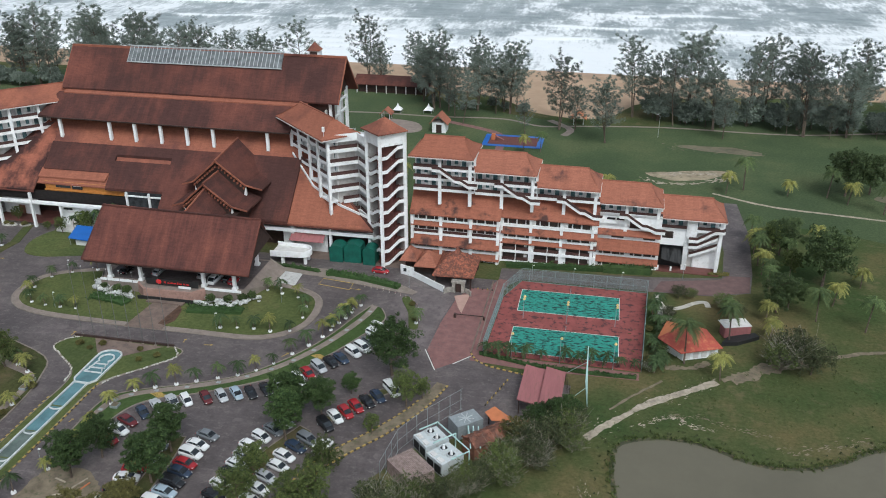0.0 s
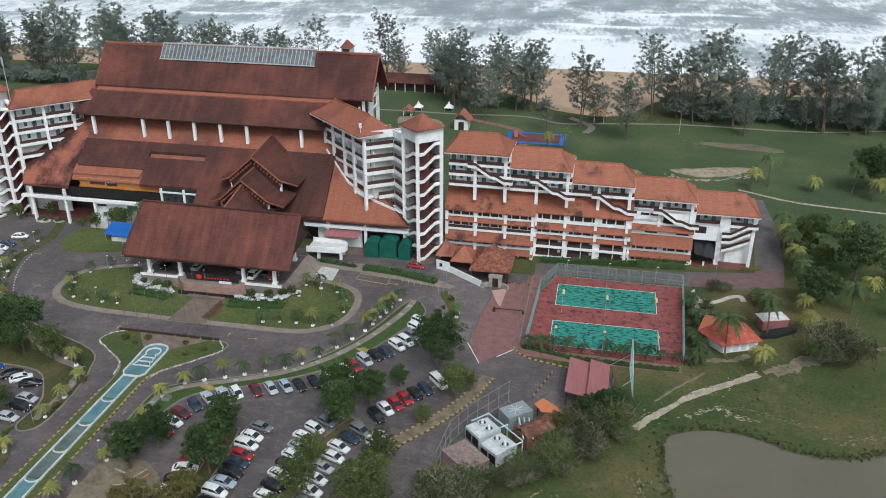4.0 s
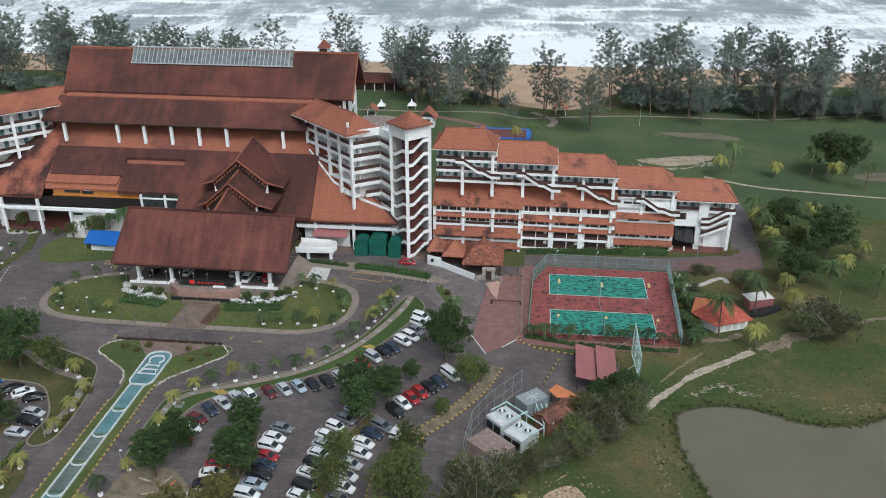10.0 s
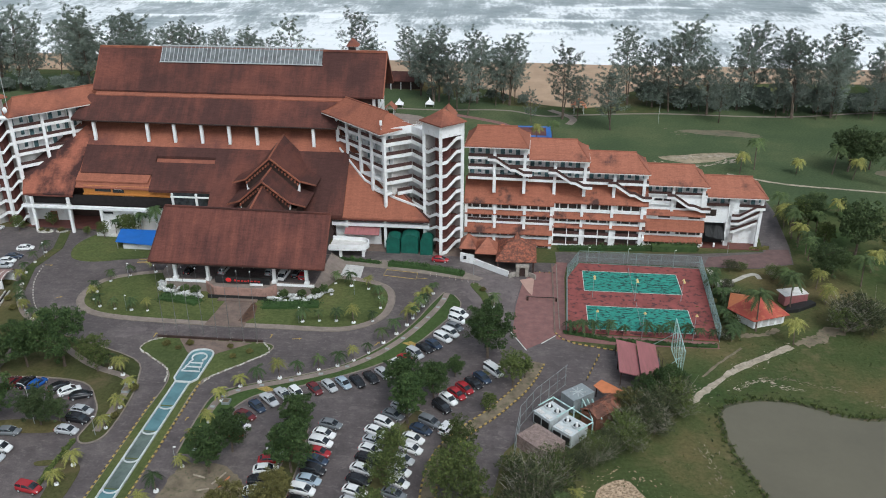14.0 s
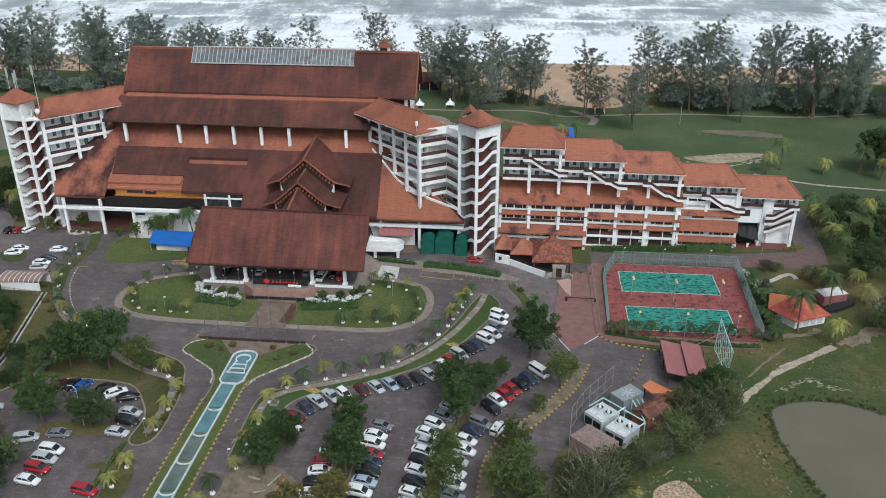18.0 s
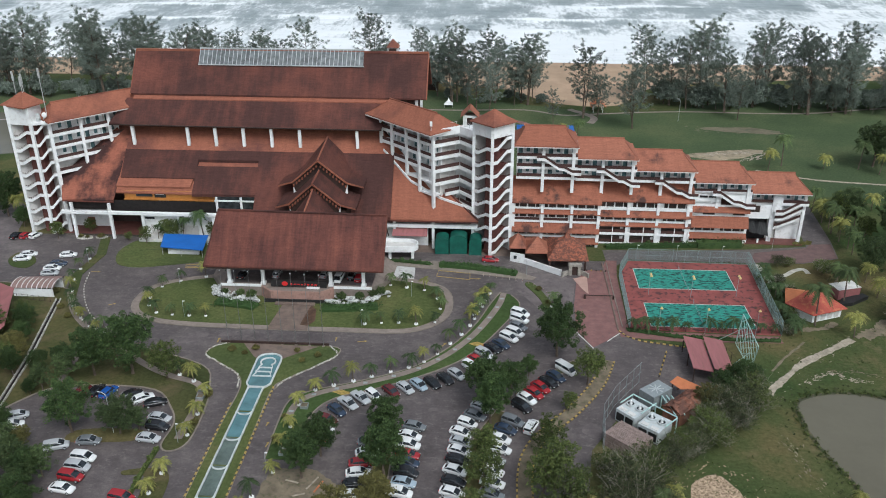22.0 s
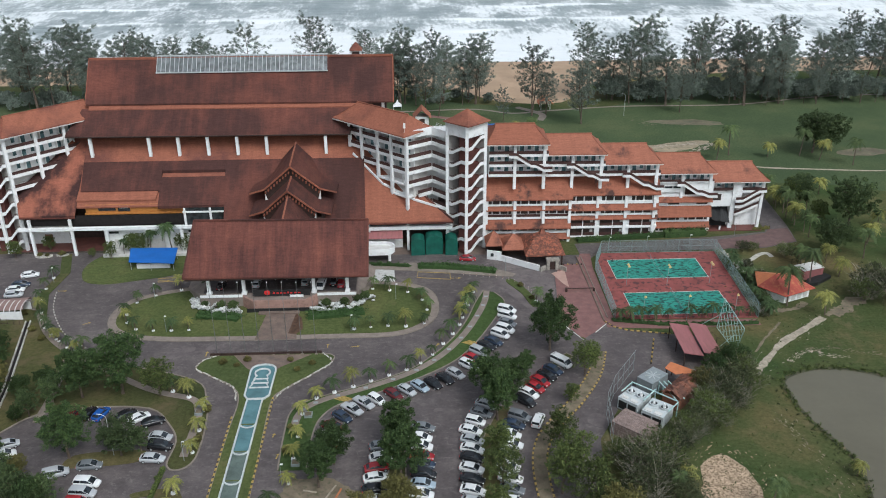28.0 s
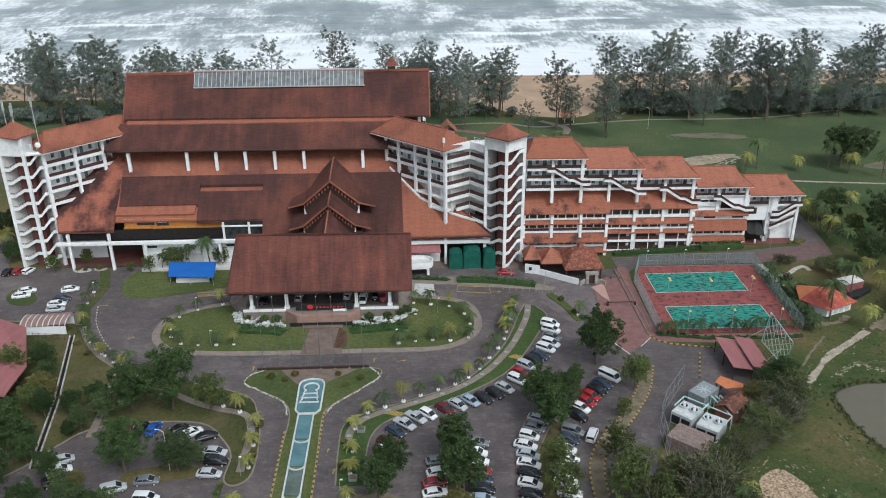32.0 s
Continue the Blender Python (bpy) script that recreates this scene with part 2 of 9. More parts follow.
M_TILE_OLD = tiles("sooty_clay_tiles", (0.15, 0.055, 0.04), (0.063, 0.029, 0.025), 0.44, 0.66, 0.055, 1.2, 0.4, 0.8)
M_TILE_PORCH = tiles("streaked_clay_tiles", (0.17, 0.062, 0.045), (0.072, 0.03, 0.026), 0.42, 0.64, 0.07, 1.4, 0.6, 0.5)
M_TILE_SOOT = tiles("half_sooted_clay_tiles", (0.28, 0.102, 0.066), (0.05, 0.024, 0.022), 0.5, 0.62, 0.075, 1.0, 0.2, 1.0)
M_TILE = tiles("clay_tiles", (0.27, 0.102, 0.064), (0.13, 0.052, 0.041), 0.62, 0.8)
M_TILE_LIGHT = tiles("pale_clay_tiles", (0.3, 0.118, 0.076), (0.11, 0.052, 0.042), 0.64, 0.76, 0.13, 1.0, 0.3, 0.85)
M_TILE_APRON = tiles("patchily_sooted_apron_tiles", (0.285, 0.108, 0.068), (0.075, 0.04, 0.034), 0.66, 0.76, 0.16, 1.0, 0.1, 1.1)
M_BROWNPANE = glass_mat("brown_tinted_window", (0.034, 0.023, 0.019), 0.35)
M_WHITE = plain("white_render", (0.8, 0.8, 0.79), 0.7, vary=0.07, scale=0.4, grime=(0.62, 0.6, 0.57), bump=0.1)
# Greyer copy of the white render: shade put into set-back walls; also cream trim.
M_SHADE = plain("cream_and_shaded_wall", (0.62, 0.6, 0.57), 0.75, vary=0.1, scale=0.5, grime=(0.42, 0.39, 0.35))
M_RAIL = plain("dark_timber_rail", (0.075, 0.036, 0.03), 0.6, vary=0.3, scale=1.5)
# Dark wood; also stands in for shade on walls under the roofs.
M_DARKWOOD_SHADE = plain("dark_wood_and_shade", (0.05, 0.028, 0.022), 0.65, vary=0.35, scale=1.2)
M_GLASS = glass_mat("dark_window_glass", (0.03, 0.033, 0.035))
M_TEAL = glass_mat("tinted_window", (0.1, 0.17, 0.18), 0.15)
M_AMBER = plain("amber_boarding", (0.45, 0.19, 0.045), 0.55, vary=0.15, scale=0.8)
M_RECESS = plain("dark_recess", (0.022, 0.018, 0.017), 0.7, vary=0.3, scale=1.0, spec=0.2)
M_TRODDEN = plain("stained_brown_paving", (0.18, 0.13, 0.106), 0.85, vary=0.25, scale=0.35, grime=(0.11, 0.085, 0.07))
M_WORN = plain("worn_pale_asphalt", (0.15, 0.125, 0.122), 0.85, vary=0.25, scale=0.3, grime=(0.085, 0.07, 0.07), bump=0.2)
M_SCRUB = leafy("dusty_scrub_leaves", (0.016, 0.024, 0.011), (0.105, 0.115, 0.052), 0.5)
M_SKYLIGHT = glass_mat("skylight_glass", (0.12, 0.13, 0.13), 0.35)
M_POLE = plain("dull_steel_pole", (0.17, 0.165, 0.16), 0.5, 0.3, vary=0.12)
M_ALU = plain("pale_metal", (0.55, 0.56, 0.56), 0.45, 0.3, vary=0.08)
M_STEEL = plain("grey_galvanised_steel", (0.33, 0.36, 0.36), 0.5, 0.4, vary=0.12, scale=2)
M_LAWN = lawn_mat("lawn_grass", (0.046, 0.072, 0.026), (0.076, 0.088, 0.036), (0.135, 0.11, 0.054))
M_TURF = lawn_mat("mown_turf", (0.066, 0.086, 0.034), (0.092, 0.112, 0.042), (0.13, 0.132, 0.056), 0.58)
M_VERGE = lawn_mat("lush_verge", (0.048, 0.074, 0.028), (0.062, 0.096, 0.034), (0.088, 0.112, 0.045), 0.62)
M_FAIRWAY = lawn_mat("fairway_grass", (0.06, 0.085, 0.044), (0.073, 0.1, 0.05), (0.098, 0.118, 0.06), 0.66)
# Rough grass with the trees' shade worked into its colour.
M_ROUGH = lawn_mat("shaded_rough_grass", (0.052, 0.062, 0.026), (0.078, 0.08, 0.034), (0.125, 0.106, 0.05), 0.5, (0.15, 0.11, 0.068))
M_ASPHALT = asphalt_mat()
M_SEA = sea_mat()
M_SAND = plain("beach_sand", (0.4, 0.28, 0.185), 0.95, vary=0.16, scale=0.08, grime=(0.33, 0.22, 0.14), bump=0.3)
M_BARE = plain("pale_bare_sand", (0.4, 0.34, 0.265), 0.95, vary=0.3, scale=0.7, grime=(0.17, 0.145, 0.09), bump=0.4)
M_EARTH = plain("trodden_earth", (0.2, 0.16, 0.11), 0.95, vary=0.3, scale=0.4, grime=(0.08, 0.085, 0.042), bump=0.3)
M_SCAR = plain("dull_bunker_sand", (0.16, 0.135, 0.09), 0.95, vary=0.3, scale=0.15, grime=(0.075, 0.09, 0.05), bump=0.3)
M_BUNKER = plain("worn_bunker_sand", (0.33, 0.265, 0.18), 0.95, vary=0.3, scale=0.2, grime=(0.09, 0.1, 0.055), bump=0.3)
M_DUST = plain("dry_dust", (0.52, 0.38, 0.26), 0.95, vary=0.3, scale=0.9, grime=(0.17, 0.12, 0.07), bump=0.5, worn=(0.44, 0.6))
M_BANK = plain("damp_bank", (0.06, 0.062, 0.032), 0.95, vary=0.3, scale=0.5, grime=(0.17, 0.12, 0.07), bump=0.3)
M_PATH = plain("concrete_path", (0.25, 0.202, 0.172), 0.85, vary=0.2, scale=0.4, grime=(0.17, 0.14, 0.12))
M_KERB = plain("kerb_concrete", (0.24, 0.2, 0.165), 0.85, vary=0.2, scale=0.7, grime=(0.2, 0.17, 0.14))
M_KERB_WHITE = plain("white_painted_kerb", (0.58, 0.56, 0.51), 0.75, vary=0.2, scale=1.3, grime=(0.2, 0.16, 0.11), worn=(0.47, 0.62))
M_RIM = plain("pale_basin_rim", (0.56, 0.58, 0.57), 0.6, vary=0.12, scale=1, grime=(0.3, 0.29, 0.26), worn=(0.56, 0.72))
M_KERB_DARK = plain("blackened_kerb", (0.06, 0.05, 0.042), 0.8, vary=0.3, scale=1.0, grime=(0.16, 0.13, 0.1))
M_YELLOW = plain("yellow_paint", (0.42, 0.29, 0.08), 0.7, vary=0.3, scale=2)
M_BLACK = plain("black_paint", (0.02, 0.02, 0.02), 0.6, vary=0.3, scale=2)
M_PAVER = plain("red_pavers", (0.22, 0.11, 0.1), 0.85, vary=0.2, scale=0.5, grime=(0.13, 0.085, 0.08), bump=0.2)
M_COURT_RED = plain("red_court_surface", (0.25, 0.07, 0.062), 0.85, vary=0.2, scale=0.3, grime=(0.07, 0.03, 0.03), worn=(0.52, 0.62))
M_COURT = plain("green_court_surface", (0.042, 0.26, 0.2), 0.8, vary=0.2, scale=0.5, grime=(0.008, 0.035, 0.032), vscale=(0.7, 1.5, 1), worn=(0.5, 0.58))
M_LINE = plain("white_line_paint", (0.7, 0.7, 0.66), 0.7, vary=0.15, scale=2)
M_BASIN = plain("aqua_basin_floor", (0.1, 0.2, 0.215), 0.12, vary=0.22, scale=0.3, spec=0.6)
M_MURKY = plain("murky_basin_water", (0.11, 0.14, 0.12), 0.1, vary=0.3, scale=0.3, spec=0.6)
M_POND = plain("muddy_pond", (0.13, 0.117, 0.083), 0.15, vary=0.08, scale=0.05, spec=0.25)
M_HEDGE = leafy("hedge_leaves", (0.018, 0.04, 0.012), (0.065, 0.11, 0.035), 0.9)
M_BROAD = leafy("broad_leaves", (0.009, 0.024, 0.009), (0.082, 0.122, 0.038), 0.35)
M_LIGHTLEAF = leafy("light_leaves", (0.022, 0.038, 0.012), (0.13, 0.155, 0.045), 0.4)
M_GARDENLEAF = leafy("garden_leaves", (0.021, 0.037, 0.015), (0.1, 0.135, 0.05), 0.35)
M_OLIVE = leafy("olive_leaves", (0.06, 0.06, 0.02), (0.17, 0.15, 0.05), 0.4)
# Paler and greyer than needles are: distance haze put into the leaf colour.
M_PINE = leafy("hazed_casuarina_needles", (0.095, 0.119, 0.098), (0.232, 0.265, 0.218), 0.3)
M_PALM = leafy("palm_fronds", (0.032, 0.055, 0.02), (0.1, 0.13, 0.045), 0.8)
M_FROND = leafy("dark_fronds", (0.017, 0.034, 0.013), (0.062, 0.09, 0.032), 0.8)
M_PALM_DRY = leafy("yellowing_fronds", (0.085, 0.1, 0.025), (0.27, 0.25, 0.07), 0.8)
M_BARK = plain("bark", (0.14, 0.105, 0.08), 0.9, vary=0.35, scale=1.5, bump=0.4)
M_TWIG = plain("grey_twig_bark", (0.3, 0.27, 0.22), 0.9, vary=0.3, scale=1.5)
M_ROCK = plain("white_rocks", (0.58, 0.58, 0.56), 0.85, vary=0.25, scale=0.9, grime=(0.22, 0.22, 0.19), bump=0.5, worn=(0.48, 0.64))
M_BLUE = plain("blue_tarpaulin", (0.02, 0.12, 0.42), 0.45, vary=0.12, scale=0.5)
M_GREEN_NET = plain("green_netting", (0.01, 0.1, 0.072), 0.6, vary=0.2, scale=0.6)
M_REDSHEET = plain("faded_red_sheeting", (0.3, 0.115, 0.115), 0.6, vary=0.12, scale=0.3, grime=(0.2, 0.09, 0.08), vscale=(3, 0.4, 1))
M_ORANGE = plain("orange_sheeting", (0.5, 0.17, 0.07), 0.65, vary=0.15, scale=0.6)
M_REDROOF = plain("bright_red_roofing", (0.38, 0.075, 0.05), 0.6, vary=0.15, scale=0.4, grime=(0.5, 0.2, 0.09))
M_RED = plain("red_plastic_letters", (0.6, 0.03, 0.03), 0.4, vary=0.05)
M_TYRE = plain("tyre_rubber", (0.02, 0.02, 0.02), 0.8, vary=0.2)
M_CARGLASS = glass_mat("car_glass", (0.02, 0.024, 0.028), 0.05)
M_LAMPRED = plain("tail_lamp", (0.4, 0.02, 0.02), 0.3, vary=0.05)
M_LAMP = plain("head_lamp", (0.7, 0.7, 0.68), 0.2, vary=0.05)
M_PIPE = plain("mint_pipe_paint", (0.42, 0.58, 0.55), 0.5, vary=0.1)
M_CHILLER = plain("grey_cabinet_paint", (0.52, 0.55, 0.55), 0.5, vary=0.1, grime=(0.36, 0.34, 0.3))
M_RUST = plain("rusted_sheeting", (0.23, 0.1, 0.06), 0.8, vary=0.3, scale=0.9, grime=(0.1, 0.055, 0.04))
M_TERRACE = plain("terracotta_floor_tiles", (0.14, 0.052, 0.042), 0.7, vary=0.2)

# ---- building blocks ----
def link_mesh(name, bm, mat, smooth=False):
    me = bpy.data.meshes.new(name)
    bmesh.ops.recalc_face_normals(bm, faces=bm.faces)
    bm.to_mesh(me)
    bm.free()
    me.materials.append(mat)
    if smooth:
        me.polygons.foreach_set("use_smooth", [True] * len(me.polygons))
    return new(name, me)


def thing(name, at, label, category, group="", kind=""):
    ob = new(name)
    ob.location = at
    ob.empty_display_size = 0.2
    return tagged(ob, label, category, group, kind)


def part(name, bm, mat, parent, label="", smooth=False):
    """One mesh, its points in world metres, as a part of a thing or of a part."""
    ob = link_mesh(name, bm, mat, smooth)
    ob.parent = parent
    if not parent.parent:
        ob.matrix_parent_inverse = Matrix.Translation(-parent.location)
    return tagged(ob, label)


def single(name, bm, mat, label, category, group="", kind="", smooth=False):
    return tagged(link_mesh(name, bm, mat, smooth), label, category, group, kind)


def box(bm, x0, x1, y0, y1, z0, z1, m=None):
    r = bmesh.ops.create_cube(bm, size=1)["verts"]
    for v in r:
        c = Vector((x0 + (v.co.x + 0.5) * (x1 - x0), y0 + (v.co.y + 0.5) * (y1 - y0), z0 + (v.co.z + 0.5) * (z1 - z0)))
        v.co = m @ c if m else c
    return r


def one_box(*a, m=None):
    bm = bmesh.new()
    box(bm, *a, m=m)
    return bm


def poly(bm, pts, m=None):
    f = bm.faces.new([bm.verts.new(m @ Vector(p) if m else p) for p in pts])
    return f


def prism(bm, pts, z0, z1, m=None):
    """A plan outline raised from z0 to z1."""
    low = [bm.verts.new(m @ Vector((x, y, z0)) if m else (x, y, z0)) for x, y in pts]
    top = [bm.verts.new(m @ Vector((x, y, z1)) if m else (x, y, z1)) for x, y in pts]
    n = len(pts)
    for i in range(n):
        bm.faces.new((low[i], low[(i + 1) % n], top[(i + 1) % n], top[i]))
    cap = [bm.faces.new(top), bm.faces.new(low[::-1])]
    if n > 4:
        bmesh.ops.triangulate(bm, faces=cap)


def slab_of(bm, quad, thick, m=None):
    """A sloping plate: four or more corners, and its thickness downwards."""
    top = [Vector(p) for p in quad]
    low = [p - Vector((0, 0, thick)) for p in top]
    if m:
        top, low = [m @ p for p in top], [m @ p for p in low]
    a, b = [bm.verts.new(p) for p in top], [bm.verts.new(p) for p in low]
    n = len(a)
    bm.faces.new(a), bm.faces.new(b[::-1])
    for i in range(n):
        bm.faces.new((a[i], b[i], b[(i + 1) % n], a[(i + 1) % n]))


def bar(bm, p, q, r=0.1, sides=6, r2=None):
    p, q = Vector(p), Vector(q)
    d = q - p
    rot = d.to_track_quat("Z", "Y").to_matrix()
    r2 = r if r2 is None else r2
    rings = []
    for at, rad in ((p, r), (q, r2)):
        rings.append([bm.verts.new(at + rot @ Vector((rad * math.cos(2 * math.pi * i / sides), rad * math.sin(2 * math.pi * i / sides), 0))) for i in range(sides)])
    for i in range(sides):
        j = (i + 1) % sides
        bm.faces.new((rings[0][i], rings[0][j], rings[1][j], rings[1][i]))
    bm.faces.new(rings[0][::-1]), bm.faces.new(rings[1])


def beam(bm, p, q, w, h):
    """A square-edged member from p to q, w wide and h deep, its top on the line."""
    p, q = Vector(p), Vector(q)
    side = (q - p).cross(Vector((0, 0, 1))).normalized() * (w / 2)
    if side.length < 1e-6:
        side = Vector((w / 2, 0, 0))
    slab_of(bm, [p + side, q + side, q - side, p - side], h)


def curve(pts, steps=6, closed=False):
    """A smooth line through a few points."""
    n = len(pts)
    out = []
    for i in range(n if closed else n - 1):
        a, b, c, d = [pts[k % n] if closed else pts[min(max(k, 0), n - 1)] for k in (i - 1, i, i + 1, i + 2)]
        for s in range(steps):
            t = s / steps
            out.append(tuple(0.5 * (2 * b[k] + (c[k] - a[k]) * t + (2 * a[k] - 5 * b[k] + 4 * c[k] - d[k]) * t * t + (3 * b[k] - a[k] - 3 * c[k] + d[k]) * t ** 3) for k in range(2)))
    if not closed:
        out.append(tuple(pts[-1]))
    return out


def offset(line, d, closed=False):
    """The line moved d to its left."""
    out = []
    n = len(line)
    for i in range(n):
        a, b = (line[i - 1], line[(i + 1) % n]) if closed else (line[max(i - 1, 0)], line[min(i + 1, n - 1)])
        v = Vector((b[0] - a[0], b[1] - a[1])).normalized()
        out.append((line[i][0] - v.y * d, line[i][1] + v.x * d))
    return out


def ribbon(bm, left, right, z0, z1, closed=False):
    """A strip with thickness between two lines of equal length."""
    n = len(left)
    rows = [[bm.verts.new((*l, z1)), bm.verts.new((*r, z1)), bm.verts.new((*r, z0)), bm.verts.new((*l, z0))] for l, r in zip(left, right)]
    for i in range(n if closed else n - 1):
        a, b = rows[i], rows[(i + 1) % n]
        for k in range(4):
            bm.faces.new((a[k], a[(k + 1) % 4], b[(k + 1) % 4], b[k]))
    if not closed:
        bm.faces.new(rows[0][::-1]), bm.faces.new(rows[-1])


def sheet(name, outline, z0, z1, mat, label, category, kind="structure"):
    bm = bmesh.new()
    prism(bm, outline, z0, z1)
    return single(name, bm, mat, label, category, kind=kind)


def strip(name, line, width, z0, z1, mat, label, category, closed=False, kind="structure"):
    bm = bmesh.new()
    ribbon(bm, offset(line, width / 2, closed), offset(line, -width / 2, closed), z0, z1, closed)
    return single(name, bm, mat, label, category, kind=kind)


def ragged(line, amp, seed, closed=False, step=0.8):
    """The line cut short and shaken, as a worn edge in grass."""
    r = random.Random(seed)
    pts = [p[:2] for p in along(list(line) + ([line[0]] if closed else []), step)]
    drift, out = 0.0, []
    nor = offset(pts, 1.0, closed)
    for p, q in zip(pts, nor):
        drift = drift * 0.72 + r.uniform(-1, 1) * amp * 0.7
        out.append((p[0] + (q[0] - p[0]) * drift, p[1] + (q[1] - p[1]) * drift))
    return out


def worn_strip(name, line, width, z1, mat, label, category, amp, seed):
    """A strip of bare ground with uneven, frayed edges."""
    pts = [p[:2] for p in along(line, 0.8)]
    le, ri = offset(pts, width / 2), offset(pts, -width / 2)
    r = random.Random(seed)
    da = db = 0.0
    l2, r2 = [], []
    for c, a, b in zip(pts, le, ri):
        da, db = da * 0.7 + r.uniform(-1, 1) * amp, db * 0.7 + r.uniform(-1, 1) * amp
        da, db = max(-0.8, min(0.8, da)), max(-0.8, min(0.8, db))
        l2.append((a[0] + (a[0] - c[0]) * da, a[1] + (a[1] - c[1]) * da))
        r2.append((b[0] + (b[0] - c[0]) * db, b[1] + (b[1] - c[1]) * db))
    bm = bmesh.new()
    ribbon(bm, l2, r2, -0.1, z1)
    return single(name, bm, mat, label, category, kind="structure")


def along(line, step, start=0.0):
    """Places every step metres along a line: x, y, heading."""
    out, left = [], start
    for (ax, ay), (bx, by) in zip(line, line[1:]):
        seg = math.hypot(bx - ax, by - ay)
        while left <= seg and seg > 0:
            k = left / seg
            out.append((ax + (bx - ax) * k, ay + (by - ay) * k, math.atan2(by - ay, bx - ax)))
            left += step
        left -= seg
    return out


def painted_kerb(line, label="kerb painted in yellow and black blocks"):
    """A kerb of yellow blocks on a black strip."""
    th = thing("painted_kerb", (*line[0], 0), label, "kerb", kind="structure")
    bm = bmesh.new()
    ribbon(bm, offset(line, 0.13), offset(line, -0.13), 0, 0.2)
    part("kerb_body", bm, M_KERB_DARK, th)
    bm = bmesh.new()
    for x, y, a in along(line, 1.35, 0.4):
        box(bm, -0.36, 0.36, -0.17, 0.17, 0, 0.215, m=Matrix.Translation((x, y, 0)) @ Matrix.Rotation(a, 4, "Z"))
    part("yellow_blocks", bm, M_YELLOW, th)

# ---- ground, sea, roads ----
bm = bmesh.new()
gx = [-4000, -900, -420] + list(range(-400, 201, 20)) + [220, 900, 4000]
gy = [-2500, -400, 0] + list(range(40, 441, 20))
grid = [[bm.verts.new((x, y, -1.6 if y > 425 else (-0.7 if y > 405 else 0))) for x in gx] for y in gy]
for r0, r1 in zip(grid, grid[1:]):
    for i in range(len(gx) - 1):
        bm.faces.new((r0[i], r0[i + 1], r1[i + 1], r1[i]))
single("ground", bm, M_LAWN, "wide lawn of patchy green grass around the hotel", "lawn", kind="structure")
def surf_sheet():
    """The sea as one sheet: breakers with a steep face to the shore and a long back, flat further out."""
    rg = np.random.default_rng(4)
    xs, ys = np.arange(-560, 481, 4.0), np.concatenate([np.arange(418, 690, 2.2), [720, 1200, 4600]])
    X, Y = np.meshgrid(xs, ys)
    H = np.zeros_like(X)
    for y0, n in ((450, 5), (478, 6), (512, 7), (560, 7), (612, 6), (650, 5)):
        for k in range(n):
            c, half = rg.uniform(-500, 420), rg.uniform(22, 60)
            line = y0 + rg.uniform(-9, 9) + 5 * np.sin(X / rg.uniform(28, 60) + rg.uniform(0, 6)) + 2 * np.sin(X / 11 + rg.uniform(0, 6))
            d = Y - line
            prof = np.where(d < 0, np.exp(-(d / 2.2) ** 2), np.exp(-(d / 9.0) ** 2))
            H = np.maximum(H, rg.uniform(0.7, 1.6) * prof * np.clip(1.2 - np.abs(X - c) / half, 0, 1) ** 0.6)
    H += 0.18 * np.sin(Y / 3.1 + 2 * np.sin(X / 23) + X / 40) + 0.14 * np.sin(Y / 1.9 + X / 17)
    H *= np.clip((Y - 419) / 14, 0, 1) * np.clip((715 - Y) / 25, 0, 1)
    X[:, 0], X[:, -1] = -4500, 4500
    P = np.stack([X, Y, H - 1.05], 2).reshape(-1, 3)
    w = len(xs)
    f = [(r * w + c, r * w + c + 1, (r + 1) * w + c + 1, (r + 1) * w + c) for r in range(len(ys) - 1) for c in range(w - 1)]
    me = bpy.data.meshes.new("water_sea")
    me.from_pydata(P.tolist(), [], f)
    me.materials.append(M_SEA)
    me.polygons.foreach_set("use_smooth", [True] * len(me.polygons))
    tagged(new("water_sea", me), "rough grey sea with torn white breakers", "sea", kind="structure")


surf_sheet()
sheet("beach", curve([(-1500, 394), (-420, 392), (-250, 392), (-130, 390), (-62, 376), (-38, 352), (-10, 349), (10, 380), (60, 396), (160, 400), (420, 398), (1500, 398), (1500, 428), (160, 430), (20, 428), (-60, 430), (-250, 428), (-1500, 428)], 4, True), -3, 0.05, M_SAND, "strip of orange beach sand behind the surf", "beach")

sheet("fairway", curve([(-900, 268), (-420, 285), (-250, 300), (-190, 300), (-120, 262), (-56, 240), (20, 230), (40, 246), (70, 240), (110, 214), (200, 190), (900, 150), (900, 388), (160, 386), (60, 372), (0, 338), (-60, 352), (-130, 376), (-420, 384), (-900, 384)], 4, True), -0.2, 0.012, M_FAIRWAY, "dark green golf fairway between hotel and beach", "lawn")

FORECOURT = [(-215, 204.6), (-164, 204.4), (-160, 203.4), (-140, 199), (-96, 199.5), (-58, 197.5), (-45, 196), (-32, 196), (-32, 160), (-29.5, 156.6), (-19.6, 154.2), (-11, 152.5), (-12, 139), (-24, 135), (-37, 128), (-43, 118), (-45, 104), (-46, 60), (-215, 60)]
sheet("road", FORECOURT, -0.3, 0.03, M_ASPHALT, "worn grey asphalt forecourt, ring road and car park", "road")
sheet("road_rear", [(-32, 203), (-12, 203.8), (7, 205.6), (24, 208.5), (26, 225), (25.6, 262), (33.5, 262), (34.2, 238), (31.8, 212), (30.0, 201.3), (20, 197.9), (5.6, 197.4), (-26, 197.6), (-31.6, 191)], -0.3, 0.03, M_ASPHALT, "asphalt lane round the end of the terraced wing", "road")

